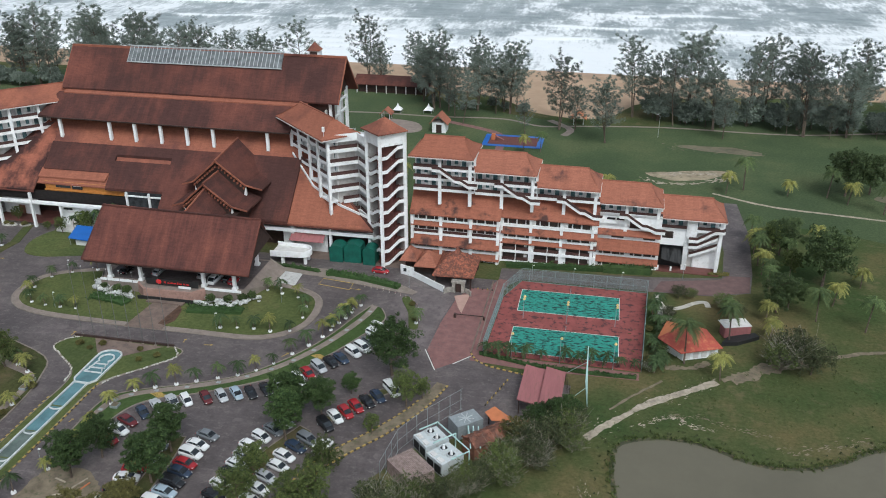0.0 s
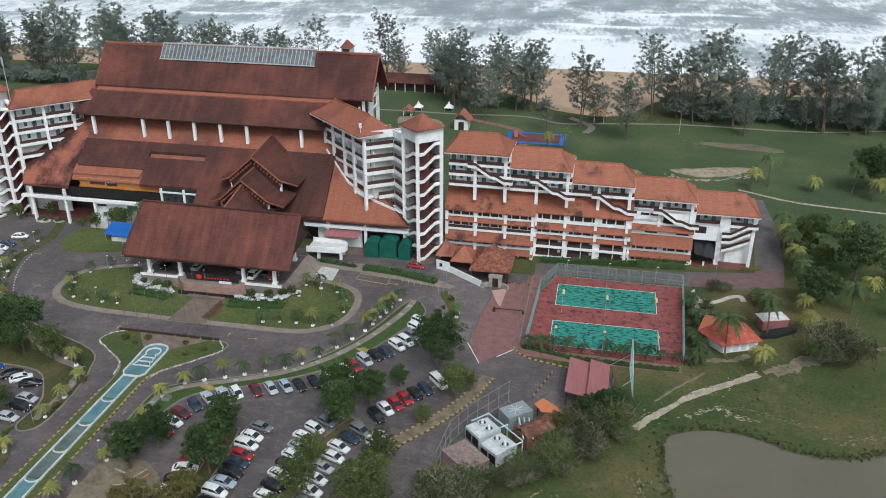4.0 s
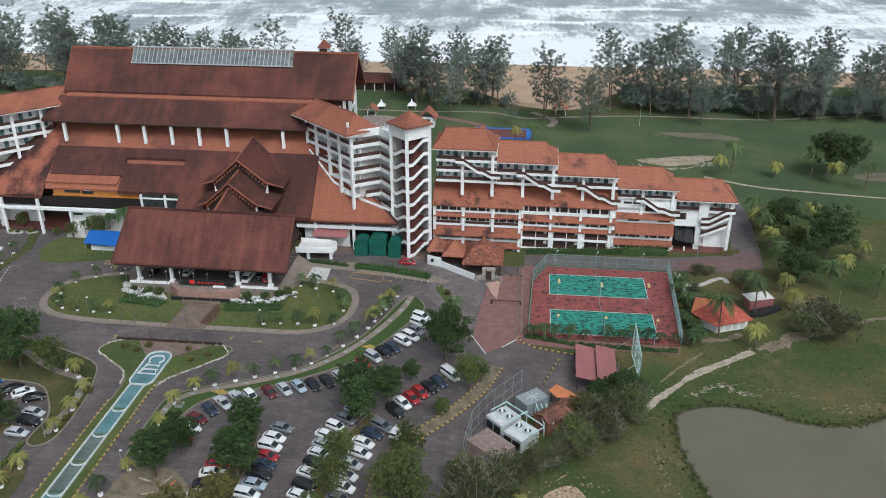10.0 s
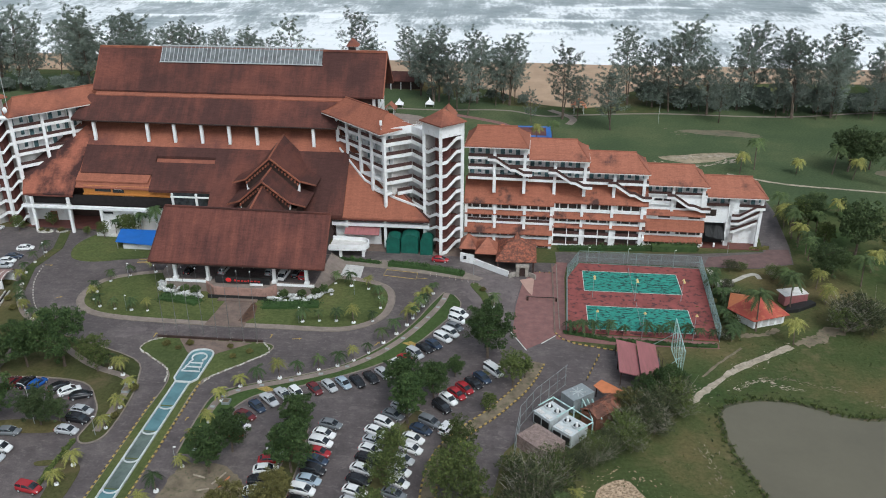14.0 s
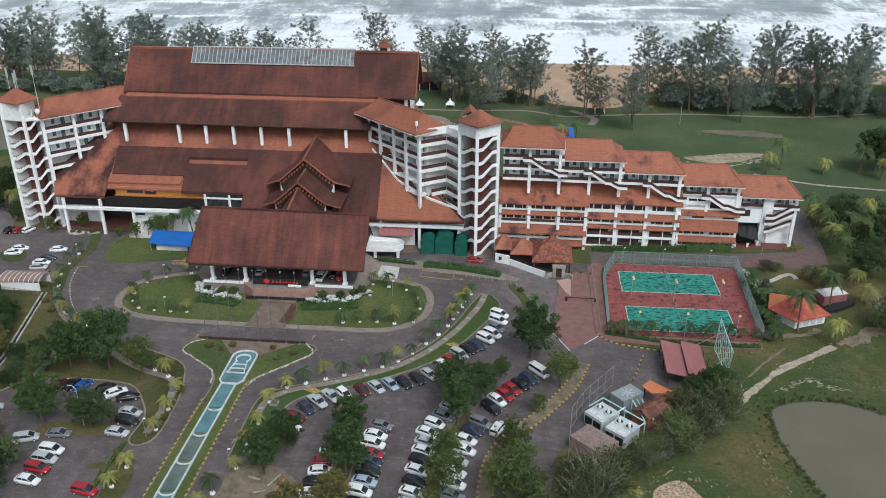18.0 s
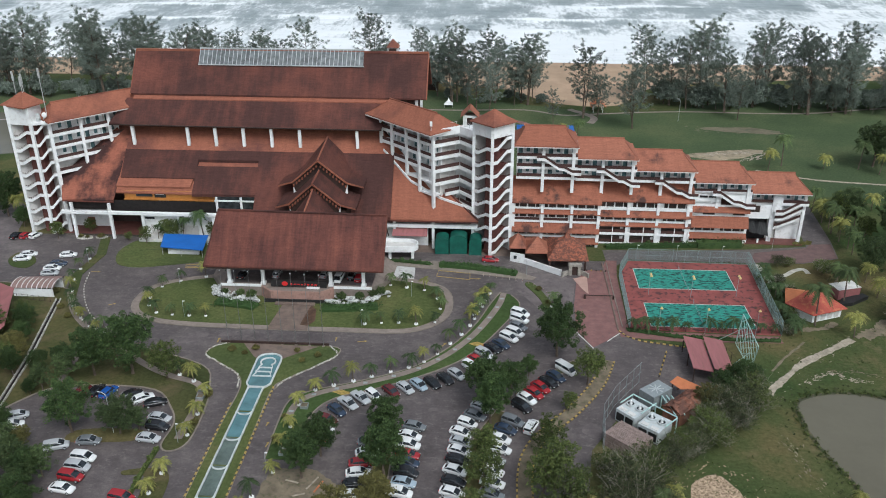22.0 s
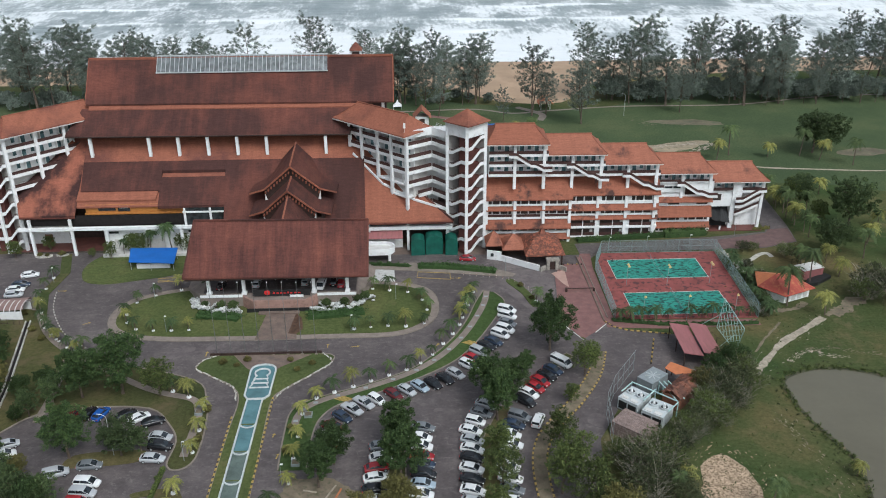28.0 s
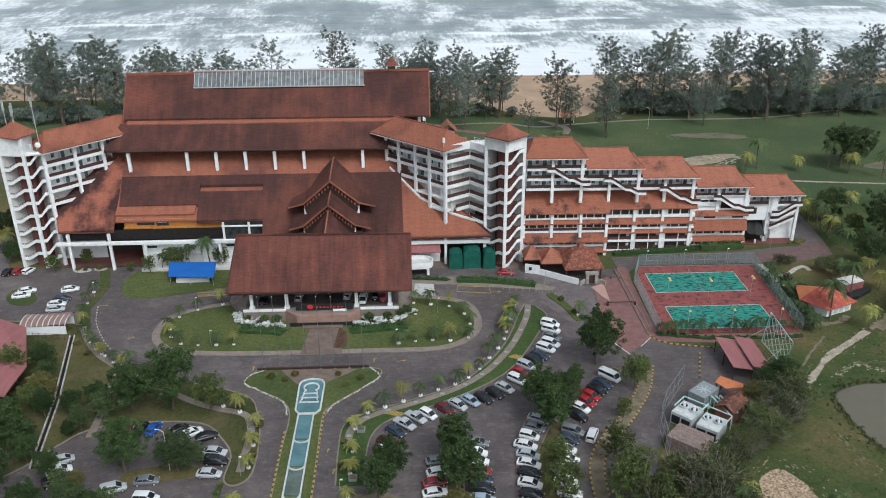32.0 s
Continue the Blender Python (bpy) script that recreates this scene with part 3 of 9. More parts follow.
# red paved mouth of the service drive
sheet("pavement", [(-42.5, 160), (-42, 172), (-40.6, 184), (-38, 190.5), (-33, 190.5), (-32.2, 178), (-32.6, 160), (-36, 156), (-39.3, 153)], -0.2, 0.06, M_PAVER, "faded red paver apron beside the tennis courts", "paving")
bm = bmesh.new()
ribbon(bm, [(-43, 160), (-39.4, 152.6)], [(-42.85, 160.1), (-39.25, 152.7)], 0.03, 0.08)
ribbon(bm, [(-32.7, 159.6), (-36.1, 155.7)], [(-32.58, 159.5), (-35.98, 155.6)], 0.03, 0.08)
single("paver_edging", bm, M_LINE, "white edge lines of the red paver apron", "line", kind="structure")
sheet("drive_lower", [(-40.6, 185.5), (-42.4, 172), (-42.6, 161), (-47, 162), (-52, 172), (-56.5, 180), (-53, 188), (-45, 188)], -0.2, 0.045, M_WORN, "pale worn asphalt corner of the ring road", "paving")

# oval island in front of the entrance
ISLE = curve([(-148, 168), (-145, 161), (-136, 157.2), (-116, 156.2), (-96, 156.2), (-81, 156.6), (-73.4, 161.5), (-71, 169), (-73, 178), (-82, 182.5), (-100, 184), (-120, 184), (-136, 181), (-145.5, 176)], 6, True)
sheet("island_paving", ISLE, -0.2, 0.14, M_PATH, "beige paved rim of the oval island", "paving")
ISLE_IN = offset(ISLE, 1.7, True)
sheet("island_lawn", ISLE_IN, -0.1, 0.2, M_TURF, "mown lawn of the oval island", "lawn")
strip("kerb_oval", ISLE, 0.3, -0.1, 0.2, M_KERB, "concrete kerb round the oval island", "kerb", True)
bm = bmesh.new()
prism(bm, [(-112.5, 156), (-103.2, 156), (-104.5, 168), (-111.5, 168)], 0.05, 0.23)
single("drop_off_path", bm, M_TRODDEN, "stained concrete path up to the entrance steps", "path", kind="structure")
sheet("bare_patch", [(-105.4, 158.4), (-103.6, 158), (-102.2, 160.4), (-103.0, 165.4), (-104.6, 167.6)], 0.1, 0.235, plain("wet_brown_soil", (0.1, 0.055, 0.034), 0.7, vary=0.4, scale=0.9), "brown wet soil beside the path", "soil")

# keyhole island, fountain basin and the long water channel
KEY = curve([(-123, 145.2), (-121.6, 148.6), (-118, 150.4), (-96.8, 149.9), (-94.6, 146.4), (-98, 142.2), (-103.4, 136.6), (-105.4, 133), (-105.4, 120), (-105.2, 100), (-105.2, 62), (-112.2, 62), (-112.2, 100), (-112.2, 122), (-112, 133), (-114, 138), (-119.6, 142.4)], 5, True)
sheet("keyhole_lawn", KEY, -0.1, 0.13, M_TURF, "clipped green verge round the fountain channel", "lawn")
strip("kerb_keyhole", KEY, 0.26, -0.1, 0.18, M_KERB, "worn concrete kerb of the fountain island", "kerb", True)
BULB = curve([(-112.6, 133.4), (-114, 138), (-119.6, 142.4), (-123, 145.2), (-121.6, 148.6), (-118, 150.4)], 5), curve([(-96.8, 149.9), (-94.6, 146.4), (-98, 142.2), (-103.4, 136.6), (-105, 133)], 5)
for k, side in enumerate(BULB):
    th = thing("whitewashed_kerb", (*side[0], 0), "flaking whitewashed kerb stones round the fountain head", "kerb", kind="structure")
    rk = random.Random(70 + k)
    for x, y, a in along(side, 0.58, 0.3):
        m = Matrix.Translation((x + rk.gauss(0, 0.05), y + rk.gauss(0, 0.05), 0)) @ Matrix.Rotation(a + rk.gauss(0, 0.07), 4, "Z")
        w, h = rk.uniform(0.22, 0.29), rk.uniform(0.19, 0.27)
        part("kerb_stone", one_box(-w, w, -0.15, 0.15, -0.05, h, m=m), M_KERB_WHITE if rk.random() < 0.8 else M_KERB, th)
painted_kerb([(-105.3, 134), (-105.3, 100), (-105.2, 62)])
painted_kerb([(-112.3, 128), (-112.3, 100), (-112.3, 62)], "worn kerb with faded yellow and black blocks")
sheet("flag_plaza", [(-116.0, 150), (-99.2, 149.5), (-105.2, 144.9), (-106.2, 143.6), (-111, 143.6), (-112.4, 144.9)], 0.05, 0.17, M_TRODDEN, "stained brown forecourt behind the flagpoles", "paving")

basin = thing("fountain_channel", (-108.7, 140, 0), "long aqua water channel with white scalloped weirs and rim", "fountain")
HEAD = [(-111.0, 134.6), (-111.2, 143.4)] + [(-108.6 - 2.5 * math.cos(a), 144 + 1.7 * math.sin(a)) for a in np.linspace(0.25, math.pi - 0.25, 9)] + [(-106.0, 143.4), (-106.1, 134.6), (-107.0, 133.4), (-110.2, 133.4)]
bm = bmesh.new()
prism(bm, HEAD, 0.1, 0.22)
part("fountain_head_pool", bm, M_BASIN, basin)
bm = bmesh.new()
ribbon(bm, offset(HEAD, 0.15, True), offset(HEAD, -0.15, True), 0.05, 0.5, True)
part("head_rim", bm, M_RIM, basin)
for i, y in enumerate((133.4, 125.4, 117.6, 109.7, 101.8, 93.9, 86, 78, 70)):
    w = 1.35
    y2 = y - 7.9 if y > 71 else 62
    bm = bmesh.new()
    box(bm, -108.75 - w, -108.75 + w, y2 + 0.2, y - 0.2, 0.1, 0.2)
    part("channel_pool", bm, (M_BASIN, M_BASIN, M_MURKY, M_MURKY, M_BASIN)[i % 5], basin)
    arc = [(-108.75 + 1.35 * math.cos(a), y - 0.2 - 0.95 * math.sin(a)) for a in np.linspace(0, math.pi, 9)]
    if i:
        bm = bmesh.new()
        ribbon(bm, offset(arc, 0.1), offset(arc, -0.1), 0.05, 0.42)
        part("weir", bm, M_RIM, basin)
for sx in (-1, 1):
    bm = bmesh.new()
    box(bm, -108.75 + sx * 1.5 - 0.13, -108.75 + sx * 1.5 + 0.13, 62, 133.4, 0.05, 0.48)
    part("channel_rim", bm, M_RIM, basin)
ring = [(-108.6 + 1.55 * math.cos(a), 142.6 + 1.5 * math.sin(a)) for a in np.linspace(-0.9, math.pi + 0.9, 14)]
bm = bmesh.new()
ribbon(bm, offset(ring, 0.13), offset(ring, -0.13), 0.15, 0.5)
part("round_step", bm, M_RIM, basin)
for k, (y, hw) in enumerate(((140.4, 1.5), (138.9, 1.75), (137.3, 2.0))):
    tri_step = [(-108.6 - hw * 0.72, y + 1.2), (-108.6 - hw, y), (-108.6 + hw, y), (-108.6 + hw * 0.72, y + 1.2)]
    bm = bmesh.new()
    ribbon(bm, offset(tri_step, 0.12), offset(tri_step, -0.12), 0.15, 0.45)
    part("cascade_step", bm, M_RIM, basin)

# palm verge between ring road and car park
V_OUT = curve([(-101.4, 112), (-101.6, 122), (-101, 129.5), (-97, 133.2), (-88, 137.2), (-79, 142), (-73, 148), (-68, 155.5), (-64.6, 163), (-62, 171), (-59.6, 177)], 5)
V_IN = curve([(-96.4, 112), (-96.4, 120), (-95.4, 126.5), (-92, 131), (-84.6, 134.6), (-76, 139.6), (-68.4, 145.6), (-63.2, 153), (-58.6, 162), (-55, 170.6), (-57, 175.8)], 5)
bm = bmesh.new()
ribbon(bm, V_OUT, V_IN, -0.1, 0.14)
single("verge_lawn", bm, M_VERGE, "curved grass verge between ring road and car park", "lawn", kind="structure")
mid = [((a[0] * 0.7 + b[0] * 0.3), (a[1] * 0.7 + b[1] * 0.3)) for a, b in zip(V_OUT, V_IN)]
strip("verge_path", mid[6:], 1.5, 0, 0.17, M_PATH, "narrow concrete footpath along the verge", "path")
strip("kerb_verge_outer", V_OUT, 0.3, -0.1, 0.2, M_KERB, "concrete kerb of the palm verge", "kerb")
strip("kerb_verge_inner", V_IN, 0.25, -0.1, 0.18, M_KERB, "low kerb along the parked cars", "kerb")
for k in (16, 34):
    bm = bmesh.new()
    a, b = V_OUT[k], V_IN[k]
    for s in range(5):
        t0, t1 = 0.5 + s * 0.1, 0.57 + s * 0.1
        ribbon(bm, [(a[0] + (b[0] - a[0]) * t0, a[1] + (b[1] - a[1]) * t0), (a[0] + (b[0] - a[0]) * t1, a[1] + (b[1] - a[1]) * t1)],
               [(a[0] + (b[0] - a[0]) * t0 + 1.8, a[1] + (b[1] - a[1]) * t0 + 0.9), (a[0] + (b[0] - a[0]) * t1 + 1.8, a[1] + (b[1] - a[1]) * t1 + 0.9)], 0.1, 0.19)
    single("verge_steps", bm, M_YELLOW, "worn yellow painted steps across the verge", "steps", kind="structure")

# car park medians
MEDIANS = {"west": [(-81.2, 121.5), (-80.6, 116), (-80.4, 108), (-80.6, 90), (-80.6, 62)], "east": [(-58.9, 128.4), (-61, 124), (-63.6, 117), (-64.2, 106), (-64.4, 90), (-64.4, 62)], "top": [(-43.5, 146.6), (-48, 142.4), (-54, 134.8), (-56.4, 131)]}
for nm, line in MEDIANS.items():
    ln = curve(line, 4)
    strip("median_" + nm, ln, 3.0 if nm != "top" else 2.0, -0.1, 0.13, M_ROUGH, "earth and grass median between parking rows", "median")
    ring = offset(ln, 1.5 if nm != "top" else 1.0) + offset(ln, -1.5 if nm != "top" else -1.0)[::-1]
    strip("kerb_median_" + nm, ring, 0.22, -0.1, 0.19, M_KERB, "concrete kerb of the parking median", "kerb", True)
LANE = curve([(-35.5, 147.5), (-38.6, 138.5), (-44.2, 129.2), (-49, 123), (-52.6, 117), (-54, 110), (-54, 98), (-53.6, 62)], 5)
strip("lane_verge", offset(LANE, -1.3), 2.4, -0.1, 0.15, M_EARTH, "planted strip between car park and service lane", "verge")
painted_kerb(LANE)
painted_kerb(offset(LANE, -2.6)[4:])
painted_kerb([(-32.9, 160.4), (-31.5, 158), (-28.5, 156.2), (-19.6, 154.2)])
strip("kerb_court_drive", [(-33.0, 195), (-33.0, 178), (-33.0, 160.6)], 0.35, -0.1, 0.25, M_TRODDEN, "brown weathered kerb beside the court drive", "kerb")
strip("kerb_court_inner", [(-31.9, 195), (-32.0, 178), (-31.9, 162)], 0.22, -0.1, 0.22, M_KERB, "low concrete edging beside the court fence", "kerb")

# western island with its bay, lawns and paths
WEST = curve([(-122.4, 141), (-118.4, 134), (-116.8, 126), (-116.6, 116), (-119, 113), (-121.3, 114.6), (-121.2, 121), (-123.6, 126), (-129, 131.6), (-141, 132.4), (-150, 130.6), (-155, 125), (-160, 118), (-176, 106), (-200, 100), (-214, 140), (-200, 172), (-169, 173), (-163.5, 167), (-157, 158.6), (-150.5, 152.4), (-139, 147.6)], 4, True)
sheet("west_lawn", WEST, -0.1, 0.13, M_ROUGH, "shaded lawn with trees west of the ring road", "lawn")
strip("kerb_west", WEST, 0.3, -0.1, 0.18, M_KERB, "worn kerb of the western lawn", "kerb", True)
strip("west_path", curve([(-165.5, 171), (-159.8, 161.2), (-153, 154.0), (-143, 146.6), (-133.4, 139.7), (-127.6, 136.6), (-121.2, 134.2), (-119.3, 130.9), (-118.7, 126), (-118.8, 116.5)], 5), 1.5, 0, 0.17, M_PATH, "pale concrete footpath beside the kerb", "path")
strip("west_path_inner", curve([(-151.4, 150), (-150, 140), (-149.5, 134), (-149.3, 128.2)], 5), 1.5, 0, 0.165, M_PATH, "narrow concrete footpath across the lawn", "path")
sheet("west_bay_verge", curve([(-125.2, 107.4), (-120.8, 108.3), (-117.4, 107.4), (-116.2, 104), (-116.2, 97), (-119.2, 97), (-120.4, 103.6), (-121.4, 106.5), (-124.8, 106.3)], 4, True), -0.1, 0.12, M_ROUGH, "dry grass strip at the end of the parking bay", "verge")
sheet("north_patch", curve([(-160.5, 187), (-163, 194), (-161, 201), (-156, 203.5), (-150, 201), (-136, 201), (-133, 196), (-136, 190.4), (-148, 186.4), (-155, 185)], 4, True), -0.1, 0.14, M_TURF, "grass patch with the blue canopy", "lawn")
sheet("corner_patch", curve([(-187.4, 183.8), (-190.4, 187.6), (-189.8, 192), (-185.4, 190.6), (-182.4, 186.8), (-183, 183)], 4, True), -0.1, 0.14, M_LAWN, "small round grass bed by the parked cars", "lawn")
strip("west_kerb_lot", [(-170.5, 203), (-167, 192), (-168, 180), (-164, 168)], 2.6, -0.1, 0.14, M_LAWN, "narrow planted verge along the upper car lot", "verge")

# hedge strip and low walls before the stair tower
sheet("front_verge", [(-93, 193.8), (-76, 193.2), (-55, 188.2), (-50.5, 185.5), (-51.5, 184), (-58, 185), (-76, 188.6), (-92, 190.5)], -0.1, 0.14, M_KERB, "paved verge with a clipped hedge", "verge")
sheet("front_bed", curve([(-53.5, 181.5), (-50.4, 175), (-48.6, 168.4), (-46.6, 168.8), (-48.6, 176), (-51.6, 182.4)], 4, True), -0.1, 0.16, M_TURF, "grass bed at the road fork", "lawn")

sheet("pavement_foot", [(-93, 194.4), (-76, 193.8), (-57, 189.6), (-46, 190), (-45, 205), (-93, 205)], -0.2, 0.025, M_TRODDEN, "stained paving at the foot of the stair tower", "paving")
# paths, bare sand and pond to the east
EAST = curve([(-7.5, 136), (-3, 141.5), (4.6, 149.6), (14.5, 157), (22, 162.5), (33, 169.4), (44, 174.5), (58, 180), (90, 190), (160, 205)], 6)
worn_strip("east_path", EAST[:22], 1.6, 0.04, M_BARE, "pale sandy footpath across the grass", "path", 0.3, 1)
worn_strip("east_path_far", EAST[22:], 1.1, 0.035, M_EARTH, "faint sandy track going on through the grass", "path", 0.4, 2)
worn_strip("golf_path", curve([(27, 270), (43, 262), (63, 258.6), (85, 256), (120, 256), (200, 262)], 6), 1.1, 0.04, M_BARE, "thin pale cart path over the fairway", "path", 0.2, 3)
strip("shore_path", curve([(-330, 300), (-240, 318), (-200, 324), (-160, 330), (-110, 338), (-78, 338), (-50, 340), (-34, 333), (-18, 336), (15, 341), (64, 341), (116, 353), (200, 352)], 6), 1.5, -0.1, 0.04, M_PATH, "grey path along the casuarina trees", "path")
strip("garden_path", curve([(-24, 322), (-22, 331), (-31, 342)], 6), 3.0, -0.1, 0.045, M_PATH, "grey path to the beach", "path")
strip("garden_path_north", curve([(-46, 290), (-47, 312), (-52, 322), (-74, 333)], 6), 3.0, -0.1, 0.045, M_PAVER, "red garden path", "path")
for i, pts in enumerate(([(6, 284.5), (13, 279.5), (22, 280), (30, 285.5), (36, 292), (26, 291.5), (15, 288.5)], [(18, 318), (30, 313), (44, 312), (48, 315), (34, 320)], [(76, 274), (86, 272), (97, 276), (90, 281), (80, 279)],
                         [(-28, 101), (-27.6, 106), (-26.6, 110.6), (-22.6, 113.2), (-19.4, 110.6), (-18.6, 106), (-19.6, 100)])):
    sheet("bare_sand_%d" % (i + 1), ragged(curve(pts, 6, True), 0.55 if i == 3 else 0.8, 20 + i, True, 1.5 if i == 3 else 2.6), -0.1, 0.03, (M_BUNKER, M_SCAR, M_SCAR, M_DUST)[i], "bare sandy scar in the grass", "sand")
POND = curve([(-0.6, 135.4), (-1.9, 130.8), (-1.4, 121.6), (0.9, 113.2), (1.1, 107.8), (-0.2, 102), (-4, 88), (4, 70), (40, 60), (80, 90), (84, 125), (62, 140), (47, 143), (36, 136.4), (27.5, 133.9), (21.7, 134.3), (16.9, 136.4), (11.7, 138.2), (5, 137.9)], 6, True)
sheet("pond_bank", ragged(offset(POND, -0.9, True), 0.15, 30, True, 1.6), -0.5, 0.016, M_BANK, "damp weedy bank of the pond", "bank")
sheet("water_pond", ragged(POND, 0.12, 31, True, 1.6), -0.5, 0.024, M_POND, "still muddy brown pond", "pond")
sheet("water_west_pond", ragged(curve([(-310, 296), (-286, 312), (-269, 324), (-250, 328), (-228, 312), (-221, 292), (-229, 277), (-240.5, 270.4), (-250, 265), (-276, 262), (-310, 268)], 6, True), 0.3, 33, True, 3.0), -0.5, 0.03, M_POND, "dull grey pond on the golf course", "pond")
sheet("road_west", ragged(curve([(-216, 196), (-212, 214), (-214.5, 227), (-209, 231), (-204.6, 225), (-198.6, 209), (-197, 197)], 5, True), 0.25, 34, True, 2.0), -0.3, 0.035, M_WORN, "worn grey-brown drive beside the stair tower", "road")
sheet("pavement_pad", [(-87.2, 191.8), (-81.8, 190.5), (-81.4, 181.0), (-84.6, 181.6), (-87.2, 182.0)], -0.1, 0.1, plain("pale_grey_paving", (0.52, 0.51, 0.49), 0.8, vary=0.15, scale=0.5, grime=(0.24, 0.22, 0.2)), "pale grey paved pad beside the oval island", "paving")
TRACKS = (([(21, 161.4), (27, 165), (33.6, 169.5), (40, 173)], 3.2), ([(-3.2, 146), (2, 152.4), (7.2, 158.2)], 0.5), ([(8, 163), (13, 164), (18, 167)], 2.0))
for k, (line, w) in enumerate(TRACKS):
    worn_strip("worn_track", curve(line, 5), w, 0.02 + 0.0015 * k, M_EARTH, "worn earth track in the grass", "track", 0.5, 40 + k)


def flecks(line, spread, count, small, large, seed, mat, label):
    """Scattered bare flecks of soil along a line, too many to count."""
    r = random.Random(seed)
    bm = bmesh.new()
    pts = along(curve(line, 6), 0.3)
    for k in range(count):
        x, y, a = r.choice(pts)
        x, y = x + r.gauss(0, spread), y + r.gauss(0, spread * 0.7)
        sz, tw = r.uniform(small, large) * r.uniform(0.25, 0.7), a + r.uniform(-0.5, 0.5)
        n = 7
        ring = []
        for i in range(n):
            q = i * 2 * math.pi / n
            rad = sz * r.uniform(0.25, 1.25)
            u, v = rad * 1.9 * math.cos(q), rad * 0.7 * math.sin(q)
            ring.append(bm.verts.new((x + u * math.cos(tw) - v * math.sin(tw), y + u * math.sin(tw) + v * math.cos(tw), 0.041 + 0.0002 * k)))
        bm.faces.new(ring)
    single("soil_flecks", bm, mat, label, "soil", kind="stuff")


flecks([(2.3, 141.7), (5.5, 144.2), (8.9, 146.1), (12, 143.6), (16, 143.2)], 0.5, 150, 0.12, 0.5, 1, M_BARE, "pale sandy flecks washed out of the grass")
flecks([(9, 146), (14, 146.6), (20, 144.6), (28, 143)], 0.6, 150, 0.1, 0.45, 2, M_EARTH, "pale sandy flecks washed out of the grass")
flecks([(28, 139.5), (36, 141.5), (46, 146)], 1.2, 90, 0.2, 0.6, 3, M_EARTH, "brown flecks of soil above the pond")
flecks([(-8, 124), (-6, 117), (-4.5, 108), (-5, 100)], 1.2, 90, 0.12, 0.55, 4, M_EARTH, "brown flecks of soil above the pond")
flecks([(-7.4, 125), (-6.6, 120), (-6, 116)], 0.35, 26, 0.12, 0.4, 5, M_BARE, "pale sandy flecks washed out of the grass")
flecks([(-28.5, 100), (-30, 107), (-22, 114.5), (-16.8, 109.5), (-17.6, 99)], 1.1, 130, 0.1, 0.45, 6, M_DUST, "dusty flecks round the bare scar")
flecks(EAST[:22], 1.3, 120, 0.1, 0.4, 7, M_BARE, "pale stones scattered beside the footpath")
flecks([(6, 280), (13, 277), (24, 279), (34, 287), (26, 288), (12, 285)], 1.2, 160, 0.4, 1.5, 8, M_BARE, "dull sand flecks round the bunkers")
flecks([(16, 317), (32, 316), (50, 314)], 3.0, 50, 0.5, 1.6, 9, M_SCAR, "dull sand flecks round the bunkers")
sheet("rubble_ground", ragged(curve([(-99.5, 108.5), (-92, 109.5), (-86, 104), (-86.5, 97), (-99, 96)], 5, True), 0.5, 12, True), -0.1, 0.1, M_EARTH, "brown builder's ground with broken bricks", "soil")
for k, (x, y, a, L) in enumerate(((-91.6, 106.2, 65, 3.4), (-90.4, 105.4, 70, 3.0), (-93.4, 103.2, 20, 2.2), (-88.6, 101.5, 80, 2.6), (-95.2, 106.4, -15, 2.4), (-92.2, 100.4, 55, 3.0))):
    single("timber_plank", one_box(-L / 2, L / 2, -0.14, 0.14, 0.1, 0.22, m=Matrix.Translation((x, y, 0)) @ Matrix.Rotation(radians(a), 4, "Z")), M_ORANGE if k % 2 else M_BARE, "loose plank on the builder's ground", "plank", "loose planks")
sheet("bay_median", curve([(-139.2, 114.6), (-132, 114.8), (-126.4, 115.8), (-126, 118.6), (-132, 118.8), (-138.6, 117.8)], 4, True), -0.1, 0.13, M_ROUGH, "grass median under the trees of the parking bay", "median")

# ---- the hotel ----
def frame_on(p, q):
    """A frame with its x axis from p towards q, y to the back (left of the line), z up."""
    return Matrix.Translation((p[0], p[1], 0)) @ Matrix.Rotation(math.atan2(q[1] - p[1], q[0] - p[0]), 4, "Z")


def roof_plate(parent, quads, thick, mat, name="roof", label="", m=None):
    bm = bmesh.new()
    for q in quads:
        slab_of(bm, q, thick, m)
    return part(name, bm, mat, parent, label)


